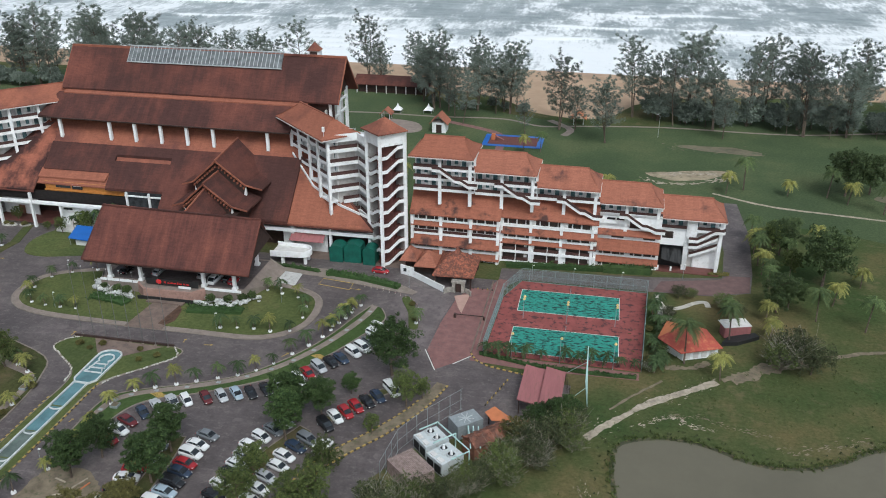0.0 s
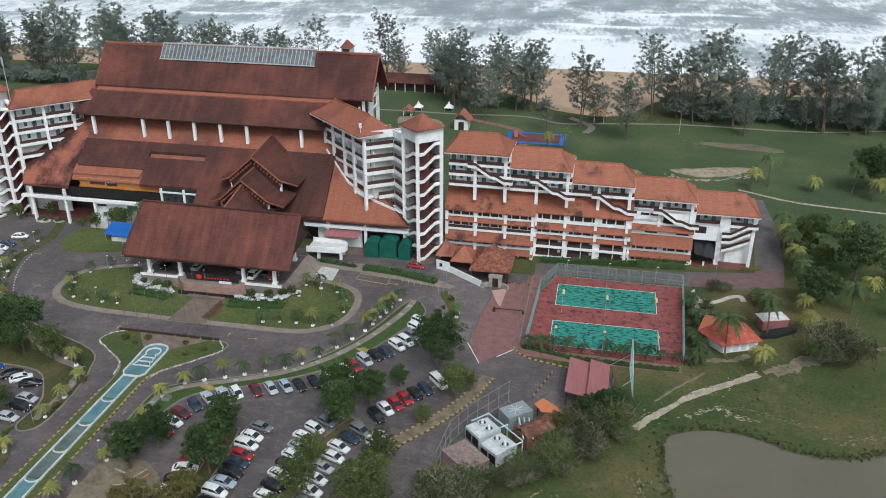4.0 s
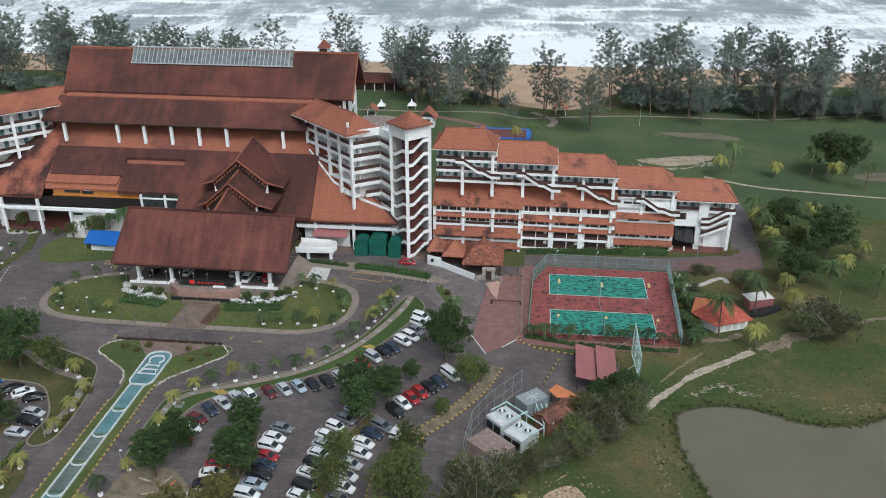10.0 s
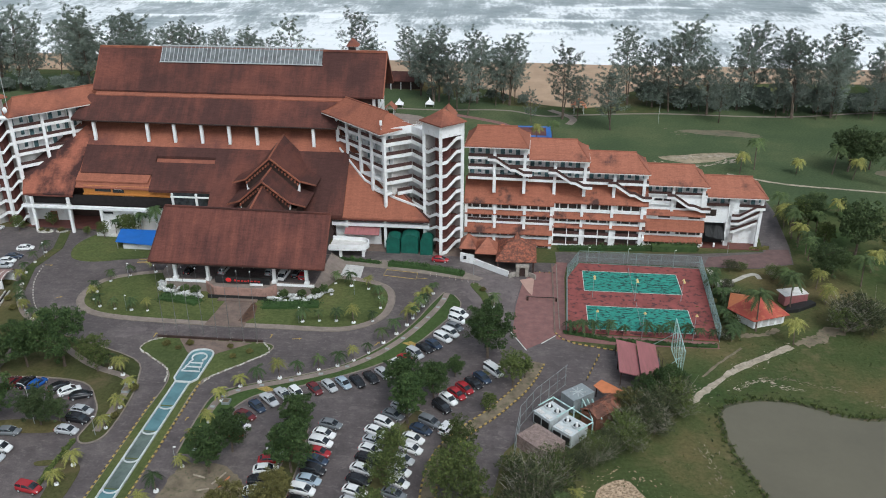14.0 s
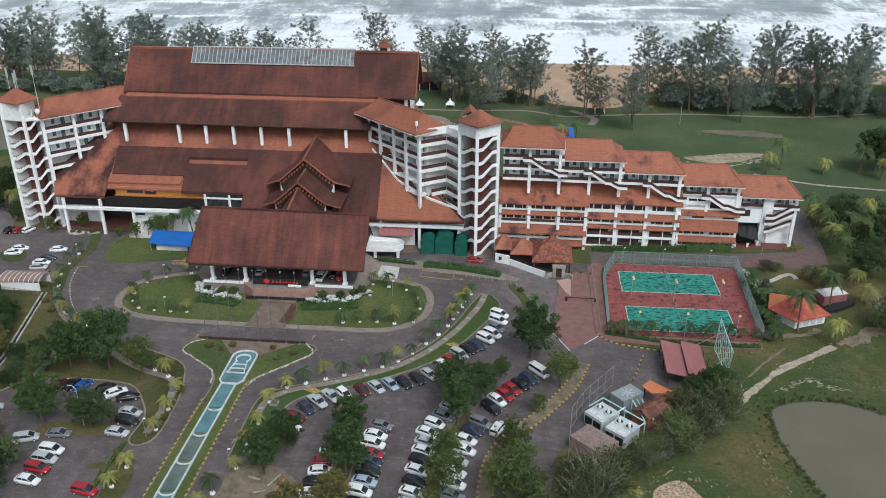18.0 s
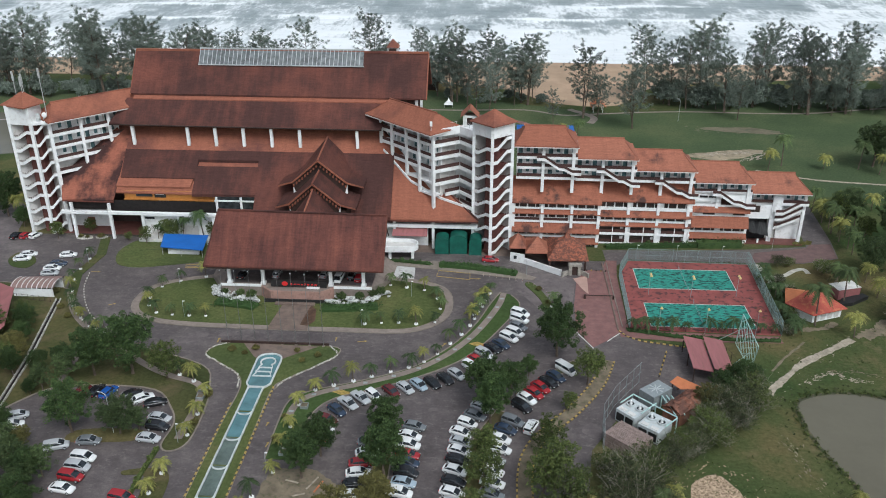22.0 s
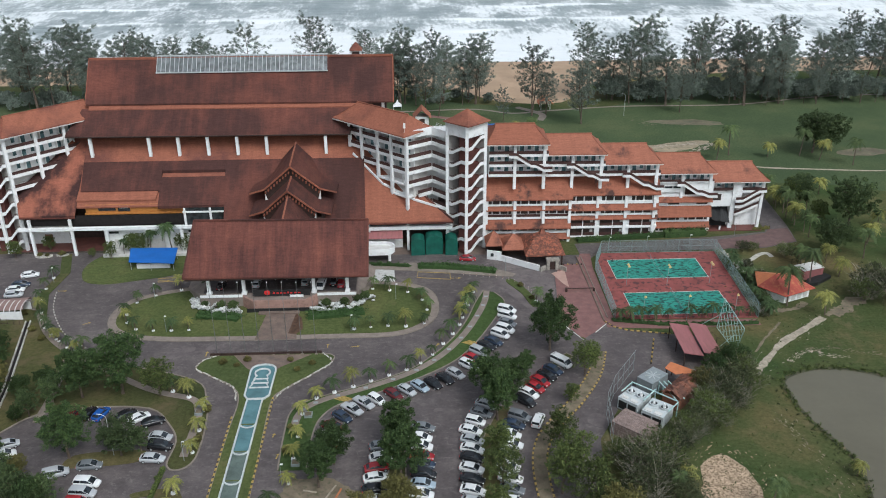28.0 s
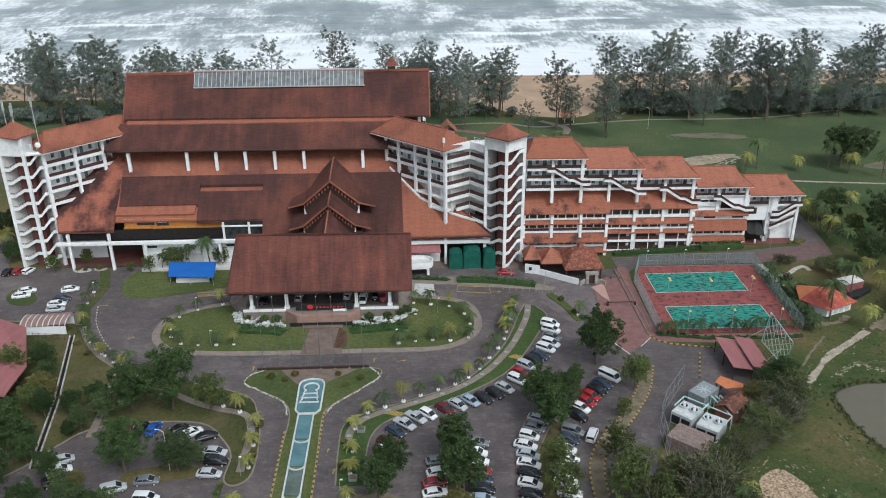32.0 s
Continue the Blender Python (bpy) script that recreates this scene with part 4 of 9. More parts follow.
def hip_roof(parent, x0, x1, y0, y1, ze, zr, mat, m, inset0, inset1, thick=0.35, name="roof"):
    """A hipped roof with its ridge along x, the eaves flared and a small gablet at each hipped end; inset 0 makes that end a gable."""
    ym = (y0 + y1) / 2
    rings = []
    for t, f in ((0.0, 0.0), (0.22, 0.155), (0.55, 0.48), (0.86, 0.84), (1.0, 1.0)):
        u = min(t, 0.88)
        a, b = x0 + inset0 * u, x1 - inset1 * u
        z = ze + (zr - ze) * f
        rings.append([(a, y0 + (ym - y0) * t, z), (b, y0 + (ym - y0) * t, z), (b, y1 + (ym - y1) * t, z), (a, y1 + (ym - y1) * t, z)])
    bm = bmesh.new()
    tops = [[bm.verts.new(m @ Vector(p)) for p in r] for r in rings]
    for lo, hi in zip(tops, tops[1:]):
        for i in range(4):
            bm.faces.new((lo[i], lo[(i + 1) % 4], hi[(i + 1) % 4], hi[i]))
    base = [bm.verts.new(m @ Vector((p[0], p[1], p[2] - thick))) for p in rings[0]]
    for i in range(4):
        bm.faces.new((base[i], base[(i + 1) % 4], tops[0][(i + 1) % 4], tops[0][i]))
    bm.faces.new(base[::-1])
    bmesh.ops.remove_doubles(bm, verts=bm.verts, dist=0.001)
    ob = part(name, bm, mat, parent)
    r, s = rings[-1][0], rings[-1][1]
    bm = bmesh.new()
    beam(bm, m @ Vector((r[0], ym, zr + 0.14)), m @ Vector((s[0], ym, zr + 0.14)), 0.4, 0.26)
    part("ridge_cap", bm, mat, ob)
    for ends, on in (((0, 3), inset0), ((1, 2), inset1)):
        for k in ends if on > 1 else ():
            bm = bmesh.new()
            ring = []
            for r in rings[:-1]:
                c = m @ Vector((*r[k][:2], r[k][2] + 0.09))
                out = (m.to_3x3() @ Vector((0, 1, 0))).normalized() * 0.16
                ring.append([bm.verts.new(c - out), bm.verts.new(c), bm.verts.new(c + out), bm.verts.new(c - Vector((0, 0, 0.2)))])
            for p, q in zip(ring, ring[1:]):
                for i in range(4):
                    bm.faces.new((p[i], p[(i + 1) % 4], q[(i + 1) % 4], q[i]))
            part("hip_cap", bm, mat, ob)
    bm = bmesh.new()
    a, b, c, d = rings[0]
    for p, q in ((a, b), (b, c), (c, d), (d, a)):
        beam(bm, m @ Vector((p[0], p[1], ze - thick + 0.02)), m @ Vector((q[0], q[1], ze - thick + 0.02)), 0.22, 0.2)
    part("eave_board", bm, M_SHADE, ob)
    return ob


def rooms(parent, m, x0, x1, z, h, yw, n):
    """A balcony floor: cream back wall, n rooms with a door and a tinted window each, and thin fins between."""
    bm = bmesh.new()
    box(bm, x0, x1, yw, yw + 0.3, z, z + h, m)
    part("room_wall", bm, M_WHITE, parent)
    w = (x1 - x0) / n
    for i in range(n):
        a = x0 + i * w
        part("room_door", one_box(a + w * 0.1, a + w * 0.1 + 1.1, yw - 0.06, yw + 0.05, z + 0.05, z + 2.1, m=m), M_TEAL, parent)
        part("room_window", one_box(a + w * 0.62, a + w * 0.62 + 0.9, yw - 0.06, yw + 0.05, z + 0.7, z + 2.1, m=m), M_TEAL, parent)
        if i:
            part("fin_wall", one_box(a - 0.1, a + 0.1, yw - 1.3, yw, z, z + h, m=m), M_WHITE, parent)


def balcony_floor(parent, m, x0, x1, z, y0, y1, rail=True, band=0.75):
    """A white edge beam with its slab and a dark timber rail above it."""
    bm = bmesh.new()
    box(bm, x0, x1, y0, y1, z - band, z, m)
    part("floor_slab", bm, M_WHITE, parent)
    if rail:
        part("railing", one_box(x0 + 0.05, x1 - 0.05, y0 + 0.08, y0 + 0.2, z + 0.02, z + 0.85, m=m), M_RAIL, parent)


def column(parent, m, x, y, z0, z1, w=0.7, name="column"):
    part(name, one_box(x - w / 2, x + w / 2, y - w / 2, y + w / 2, z0, z1, m=m), M_WHITE, parent)


def zigzag_stair(parent, p, q, z0, step, n, climb=0.55, depth=3.2):
    """A bay of an open stair tower: n landings, each band level first, then sloping up, then level, with a dark rail and a flight behind."""
    m = frame_on(p, q)
    w = math.hypot(q[0] - p[0], q[1] - p[1])
    rise = step * climb
    for i in range(n):
        lo = z0 + i * step
        runs = ((0, w * 0.26, lo, lo), (w * 0.26, w * 0.72, lo, lo + rise), (w * 0.72, w, lo + rise, lo + rise))
        bm = bmesh.new()
        for x0, x1, u0, u1 in runs:
            slab_of(bm, [(x0, -0.12, u0 + 0.85), (x1, -0.12, u1 + 0.85), (x1, 0.12, u1 + 0.85), (x0, 0.12, u0 + 0.85)], 0.85, m)
        par = part("stair_parapet", bm, M_WHITE, parent)
        bm = bmesh.new()
        for x0, x1, u0, u1 in runs:
            slab_of(bm, [(x0, 0.0, u0 + 1.3), (x1, 0.0, u1 + 1.3), (x1, 0.08, u1 + 1.3), (x0, 0.08, u0 + 1.3)], 0.09, m)
            for k in range(3):
                t = (k + 0.5) / 3
                xx, zz = x0 + (x1 - x0) * t, u0 + (u1 - u0) * t
                box(bm, xx - 0.03, xx + 0.03, 0.01, 0.07, zz + 0.8, zz + 1.25, m)
        part("stair_rail", bm, M_RAIL, par)
        bm = bmesh.new()
        for x0, x1, u0, u1 in runs:
            slab_of(bm, [(x0, 0.14, u0 + 0.2), (x1, 0.14, u1 + 0.2), (x1, depth, u1 + 0.2), (x0, depth, u0 + 0.2)], 0.2, m)
        part("stair_flight", bm, M_TERRACE, parent)


# -- great hall: stacked clay roofs on white props --
hall = thing("great_hall", (-124, 215, 0), "great hall with tiered sooty clay-tile roofs on white props", "hotel building")
XL, XR = -166.2, -81.3
ra = roof_plate(hall, [[(XL, 223.9, 36.0), (XR, 223.9, 35.6), (XR, 232.8, 46.2), (XL, 232.8, 46.6)], [(XR, 241.7, 35.6), (XL, 241.7, 36.0), (XL, 232.8, 46.6), (XR, 232.8, 46.2)]], 0.45, M_TILE_OLD, "upper_roof", "dark sooty clay tiles")
part("ridge_cap", one_box(XL, XR, 232.45, 233.15, 46.2, 46.75), M_TILE, ra)
for x in (XL, XR):
    bm = bmesh.new()
    for s in (-1, 1):
        beam(bm, (x, 232.8 + s * 9.1, 35.75), (x, 232.8, 46.55), 0.3, 0.5)
    part("barge_board", bm, M_TILE, ra)
light = part("skylight", one_box(-147.3, -99.6, 231.4, 231.5, 43, 43.1), M_ALU, hall, "long glazed skylight below the ridge")
sl = (46.4 - 35.8) / 8.9
for i in range(39):
    x0 = -147.2 + i * 1.219
    bm = bmesh.new()
    slab_of(bm, [(x0 + 0.06, 229.55, 42.52 + 0.6), (x0 + 1.15, 229.55, 42.52 + 0.6), (x0 + 1.15, 232.75, 46.33 + 0.6), (x0 + 0.06, 232.75, 46.33 + 0.6)], 0.1)
    part("skylight_pane", bm, M_SKYLIGHT, light)
    bm = bmesh.new()
    beam(bm, (x0, 229.5, 42.5 + 0.75), (x0, 232.8, 46.4 + 0.72), 0.1, 0.3)
    part("glazing_bar", bm, M_ALU, light)
bm = bmesh.new()
for y, z in ((229.45, 43.2), (232.85, 47.2)):
    box(bm, -147.35, -99.5, y - 0.12, y + 0.12, z - 0.25, z)
part("skylight_rail", bm, M_ALU, light)
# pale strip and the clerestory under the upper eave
part("clerestory", one_box(XL + 2, XR - 2, 225.6, 226.2, 30, 36.4), M_DARKWOOD_SHADE, hall)
roof_plate(hall, [[(XL + 1, 222.85, 34.78), (XR - 9, 222.85, 34.58), (XR - 9, 226.2, 36.2), (XL + 1, 226.2, 36.4)]], 0.3, M_TILE, "ledge_roof", "clean orange tiles")
# second roof with the flared ends
roof_plate(hall, [[(-164.5, 216.4, 29.0), (-95.5, 216.4, 28.6), (-92.5, 223.2, 34.6), (-167, 223.2, 34.8)], [(-170.2, 216.2, 29.5), (-164.5, 216.4, 29.0), (-167, 223.2, 34.8)], [(-95.5, 216.4, 28.6), (-93.2, 216.2, 29.0), (-92.5, 223.2, 34.6)]], 0.45, M_TILE_OLD, "middle_roof", "dark sooty clay tiles")
bm = bmesh.new()
beam(bm, (-170.2, 216.1, 29.1), (-93.2, 216.1, 28.7), 0.25, 0.3)
part("eave_board", bm, M_DARKWOOD_SHADE, hall)
# Near-black wall carries the shade under the middle roof in its colour.
part("shadow_wall", one_box(-166, -90, 222.4, 223, 24, 33.8), M_DARKWOOD_SHADE, hall)
for x in (-164.1, -148.3, -140.4, -132.4, -124.4, -116.4, -100.2):
    bm = bmesh.new()
    slab_of(bm, [(x - 0.4, 216.6, 28.35), (x + 0.4, 216.6, 28.35), (x + 0.4, 217.4, 28.35), (x - 0.4, 217.4, 28.35)], 5.4)
    part("prop", bm, M_WHITE, hall, "white square prop")


def c_at(y, up=0.0):
    return 23.1 - 0.836 * (217 - y) + up


# third, widest roof down to the lower eave
LOWER = [[(-180.8, 202.7, c_at(202.7, 0.5)), (-166.3, 202.7, c_at(202.7, 0.4)), (-166.3, 221.5, c_at(221.5)), (-167.6, 224.0, c_at(224.0)), (-183.0, 208.6, c_at(208.6, 0.3))],
         [(-166.3, 205.0, c_at(205)), (-127, 205.0, c_at(205)), (-127, 221.5, c_at(221.5)), (-166.3, 221.5, c_at(221.5))],
         [(-127, 200.2, c_at(200.2)), (-65.8, 200.2, c_at(200.2)), (-93.5, 221.5, c_at(221.5)), (-127, 221.5, c_at(221.5))]]
for q, mat in zip(LOWER, (M_TILE_SOOT, M_TILE, M_TILE)):
    roof_plate(hall, [q], 0.4, mat, "lower_roof", "clean orange clay tiles")
for nm, p0, p1, w, h in (("eave_board", (-180.8, 202.65, c_at(202.7, 0.1)), (-166.3, 202.65, c_at(202.7, 0.0)), 0.25, 0.35),
                         ("eave_board", (-127, 200.15, c_at(200.2, -0.3)), (-65.8, 200.1, c_at(200.2, -0.4)), 0.25, 0.35),
                         ("hip_cap", (-65.8, 200.2, c_at(200.2, 0.25)), (-93.5, 221.5, c_at(221.5, 0.25)), 0.5, 0.3)):
    bm = bmesh.new()
    beam(bm, p0, p1, w, h)
    part(nm, bm, M_TILE_OLD, hall)
# raised sooty roof over the lobby, two bays and a stepped end
up = 0.9
LOBBY = [[(-126.8, 200.2, c_at(200.2, up)), (-89.3, 199.8, c_at(199.8, up)), (-89.7, 214.9, c_at(214.9, up)), (-127.6, 214.9, c_at(214.9, up))],
                  [(-144.5, 212.6, c_at(212.6, up)), (-127.5, 212.6, c_at(212.6, up)), (-127.6, 214.9, c_at(214.9, up)), (-144.5, 214.9, c_at(214.9, up))],
                  [(-165.6, 208.0, c_at(208.0, up)), (-144.6, 208.0, c_at(208.0, up)), (-144.5, 214.9, c_at(214.9, up)), (-166, 214.9, c_at(214.9, up))],
                  [(-144.6, 204.2, c_at(204.2, up)), (-127.0, 204.2, c_at(204.2, up)), (-127.4, 211.0, c_at(211.0, up)), (-144.6, 211.0, c_at(211.0, up))]]
for q in LOBBY:
    roof_plate(hall, [q], 0.8, M_TILE_OLD, "lobby_roof", "dark sooty clay tiles")
roof_plate(hall, [[(-166.4, 206.0, c_at(206.0, 0.66)), (-145.5, 206.0, c_at(206.0, 0.66)), (-145, 208.4, c_at(208.4, 0.55)), (-166.2, 208.4, c_at(208.4, 0.55))]], 0.4, M_TILE, "step_roof")
fasc = part("amber_fascia", one_box(-164.2, -138.2, 205.4, 205.8, 11.1, 13.5), M_AMBER, hall, "amber boarded clerestory with an open panel")
part("dark_opening", one_box(-160.8, -156.2, 205.25, 205.45, 11.8, 13.1), M_GLASS, fasc)
part("dark_opening", one_box(-155.6, -152.4, 205.25, 205.45, 11.6, 13.2), M_GLASS, fasc)
part("pale_shutter", one_box(-155.2, -152.8, 205.15, 205.3, 12.5, 13.2), M_WHITE, fasc)
part("sill_board", one_box(-164.4, -138.0, 205.0, 205.6, 10.8, 11.15), M_AMBER, fasc)
part("lobby_glazing", one_box(-137.5, -126.9, 203.2, 203.5, 8.5, 13.0), M_GLASS, hall, "dark lobby glazing")
part("glazing_rail", one_box(-138, -126.9, 202.9, 203.2, 11.7, 12.1), M_WHITE, hall)
for x in (-137.4, -130.6):
    column(hall, Matrix(), x, 202.9, 7, 13.0, 0.5)
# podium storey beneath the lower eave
# Walls coloured near-black for the shade beneath the lower eave.
part("podium_wall", one_box(-160, -66.5, 206, 206.6, 0, 9.5), M_DARKWOOD_SHADE, hall)
part("podium_wall", one_box(-183, -160, 214, 214.6, 0, 9.5), M_DARKWOOD_SHADE, hall)
part("white_wall", one_box(-160, -127, 204.2, 204.5, 0, 7.4), M_WHITE, hall)
part("white_wall", one_box(-92, -79.5, 203.2, 203.5, 0, 6.4), M_WHITE, hall)
part("balcony_band", one_box(-181.6, -127, 202.0, 203.2, 7.5, 8.2), M_WHITE, hall)
part("balcony_band", one_box(-127, -66, 201.0, 202.2, 6.2, 7.2), M_WHITE, hall)
part("dark_ribbon_window", one_box(-180, -138, 204.0, 204.2, 8.2, 11.0), M_RECESS, hall)
part("dark_ribbon_window", one_box(-138, -66.5, 203.0, 203.2, 7.2, 8.6), M_GLASS, hall)
for x, y, h in ((-178.5, 202.6, 10.6), (-167.8, 202.6, 10.6), (-158.6, 202.6, 8.0), (-148.6, 202.6, 8.0), (-138.8, 202.6, 8.0), (-88.5, 201.6, 9.2), (-78.0, 201.6, 9.2)):
    column(hall, Matrix(), x, y, 0, h, 0.7)
for x in (-155.5, -146, -134):
    part("panel_door", one_box(x - 2, x + 2, 204.05, 204.22, 0.4, 3.8), M_SHADE, hall)
    part("dark_vent", one_box(x - 3.4, x - 0.6, 204.05, 204.22, 5.6, 6.2), M_GLASS, hall)
part("plinth_step", one_box(-160, -128, 200.6, 204.2, 0, 0.9), M_SHADE, hall)
part("entrance_floor", one_box(-183.4, -160.3, 204.5, 214, 0, 0.25), M_TERRACE, hall)
part("floor_edge", one_box(-183.6, -160.3, 204.1, 204.5, 0, 0.4), M_KERB_DARK, hall)
part("pale_side_wall", one_box(-183.4, -172, 210.4, 210.8, 0, 5.8), M_WHITE, hall)
part("arched_door", one_box(-178.6, -176.6, 210.2, 210.4, 0.25, 3.0), M_RUST, hall)
# end wall of the upper storeys
bm = bmesh.new()
for y in (225.5, 232.8, 240):
    box(bm, XR - 3.4, XR - 2.6, y - 0.45, y + 0.45, 22, 36.5)
for z in (30, 33.5):
    box(bm, XR - 3.3, XR - 2.7, 225, 240.4, z, z + 0.5)
part("gable_frame", bm, M_WHITE, hall, "white posts and beams of the gable end")
bm = bmesh.new()
prism(bm, [(-232.8 - 8.6, 35.6), (-232.8 + 8.6, 35.6), (-232.8, 45.8)], -XR * 0 + 0, 0.3, Matrix.Translation((XR - 3.2, 0, 0)) @ Matrix(((0, 0, 1, 0), (-1, 0, 0, 0), (0, 1, 0, 0), (0, 0, 0, 1))))
part("gable_wall", bm, M_DARKWOOD_SHADE, hall)
part("rear_wall", one_box(XL + 3, XR - 4, 239.5, 240, 0, 34), M_SHADE, hall)
part("rear_wall", one_box(XR - 4.4, XR - 4, 224.5, 240, 0, 33.2), M_SHADE, hall)
part("rear_wall", one_box(XL + 3, XL + 3.4, 224.5, 240, 0, 33.2), M_SHADE, hall)
vent = part("roof_turret", one_box(-93.4, -90.4, 235.2, 238.2, 41, 47.4), M_WHITE, hall, "small white turret with a clay cap")
bm = bmesh.new()
bmesh.ops.create_cone(bm, cap_ends=True, segments=4, radius1=2.6, radius2=0.2, depth=2.2, matrix=Matrix.Translation((-91.9, 236.7, 48.4)) @ Matrix.Rotation(radians(45), 4, "Z"))
part("turret_cap", bm, M_TILE, vent)
part("louvre", one_box(-93.0, -90.8, 235.1, 235.25, 46, 47.1), M_DARKWOOD_SHADE, vent)

# -- triple gabled porch over the lobby --
porch = thing("gabled_porch", (-108, 197, 0), "stacked triple gable of sooty tiles with carved eaves", "gable roof")
GX = -108.1
for k, (yf, yb, za, ze, hw, zb, flare) in enumerate(((201.0, 215.2, 24.9, 17.1, 11.2, 26.7, 1.4), (193.0, 204.0, 21.4, 14.2, 10.2, 21.9, 1.2), (181.2, 195.0, 17.7, 11.5, 9.0, 20.3, 0.8))):
    bm = bmesh.new()
    for s in (-1, 1):
        kx, kz = hw * 0.66, ze + (za - ze) * 0.2
        slab_of(bm, [(GX, yf - 0.8, za + 0.25), (GX + s * kx, yf, kz), (GX + s * kx, yb, kz), (GX, yb, zb)], 0.4)
        slab_of(bm, [(GX + s * kx, yf, kz), (GX + s * (hw + 0.3), yf + flare, ze), (GX + s * (hw + 0.3), yb, ze), (GX + s * kx, yb, kz)], 0.4)
    rf = part("gable_roof", bm, M_TILE_OLD, porch)
    bm = bmesh.new()
    beam(bm, (GX, yf - 0.9, za + 0.5), (GX, yb, zb + 0.3), 0.35, 0.35)
    for s in (-1, 1):
        beam(bm, (GX, yf - 0.85, za + 0.35), (GX + s * hw * 0.66, yf - 0.05, ze + (za - ze) * 0.2 + 0.15), 0.25, 0.55)
        beam(bm, (GX + s * hw * 0.66, yf - 0.05, ze + (za - ze) * 0.2 + 0.15), (GX + s * (hw + 0.3), yf + flare - 0.05, ze + 0.1), 0.25, 0.45)
    part("barge_board", bm, M_TILE, rf)
    if k == 2:
        continue
    bm = bmesh.new()
    # Near-black panel set back under the gable's eaves.
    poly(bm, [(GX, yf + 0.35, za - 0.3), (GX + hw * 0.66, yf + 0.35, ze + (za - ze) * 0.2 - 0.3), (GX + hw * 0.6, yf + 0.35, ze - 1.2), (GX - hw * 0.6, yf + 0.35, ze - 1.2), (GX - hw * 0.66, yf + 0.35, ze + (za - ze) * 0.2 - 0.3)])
    part("gable_wall", bm, M_DARKWOOD_SHADE, porch)
    if k < 2:
        n = 9
        for s in (-1, 1):
            for i in range(n):
                t = (i + 0.7) / n * 0.98
                x, z = GX + s * hw * 0.66 * t, za - (za - ze) * 0.8 * t - 0.95
                part("carved_bracket", one_box(x - 0.16, x + 0.16, yf - 0.45, yf + 0.35, z - 0.55, z), M_TILE, porch)
    for s in (-1, 1):
        column(porch, Matrix(), GX + s * hw * 0.62, yf + 0.8, ze - 2.6, ze + 0.6, 0.7, "stub_post")
# Near-black body fills the space under the three roofs.
part("porch_body", one_box(GX - 8, GX + 8, 191, 206, 4, 13.5), M_DARKWOOD_SHADE, porch)

# -- porte-cochere --
porte = thing("porte_cochere", (-109, 176, 0), "drive-through porch with a broad sooty clay-tile roof on white columns", "porch")
rp = roof_plate(porte, [[(-130.4, 169.9, 8.95), (-87.6, 169.9, 8.6), (-87.5, 179.6, 18.6), (-128.6, 179.6, 19.2)], [(-89.4, 187.4, 10.6), (-129.8, 187.4, 10.9), (-128.6, 179.6, 19.2), (-87.5, 179.6, 18.6)]], 0.4, M_TILE_PORCH, "roof", "sooty streaked clay tiles")
bm = bmesh.new()
beam(bm, (-128.7, 179.6, 19.5), (-87.4, 179.6, 18.95), 0.5, 0.4)
for x0, x1, z0, z1 in ((-130.5, -128.7, 8.9, 19.3), (-87.5, -87.4, 8.55, 18.8)):
    beam(bm, (x0, 169.85, z0 + 0.1), (x1, 179.6, z1 + 0.1), 0.35, 0.5)
    beam(bm, (x0 + (0.6 if x0 < -100 else -1.9), 187.4, z0 + 2.1), (x1, 179.6, z1 + 0.1), 0.35, 0.5)
part("ridge_and_barge", bm, M_TILE_OLD, rp)
part("eave_board", one_box(-130.2, -87.8, 170.1, 170.3, 8.0, 8.45), M_DARKWOOD_SHADE, rp)
for i in range(7):
    bm = bmesh.new()
    x = -129 + i * 6.8
    beam(bm, (x, 170.6, 8.75), (x, 179.6, 18.1), 0.25, 0.4)
    beam(bm, (x, 187.0, 10.4), (x, 179.6, 18.1), 0.25, 0.4)
    part("rafter", bm, M_DARKWOOD_SHADE, rp)
# Near-black triangles close the two gable ends.
for x in (-129.2, -88.3):
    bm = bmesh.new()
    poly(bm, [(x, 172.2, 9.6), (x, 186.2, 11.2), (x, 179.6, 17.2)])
    part("gable_screen", bm, M_DARKWOOD_SHADE, porte)
for x in (-125.6, -117.3, -100.7, -92.7):
    for y in (173, 186.6):
        column(porte, Matrix(), x, y, 2.8, 10.2 if y < 180 else 10.9, 0.75)
        part("column_foot", one_box(x - 0.6, x + 0.6, y - 0.6, y + 0.6, 2.8, 3.4), M_WHITE, porte)
deck = [(-127.5, 171.6), (-117.5, 171.6), (-114.5, 168.9), (-102.5, 168.9), (-99.8, 171.6), (-90.6, 171.6), (-90.6, 190), (-127.5, 190)]
bm = bmesh.new()
prism(bm, deck, -0.2, 2.75)
part("raised_drive", bm, M_PATH, porte, "raised drive floor in stained concrete")
bm = bmesh.new()
prism(bm, [(-127.2, 173.4), (-90.8, 173.4), (-90.8, 189.4), (-127.2, 189.4)], 2.7, 2.79)
part("drive_surface", bm, M_ASPHALT, porte)
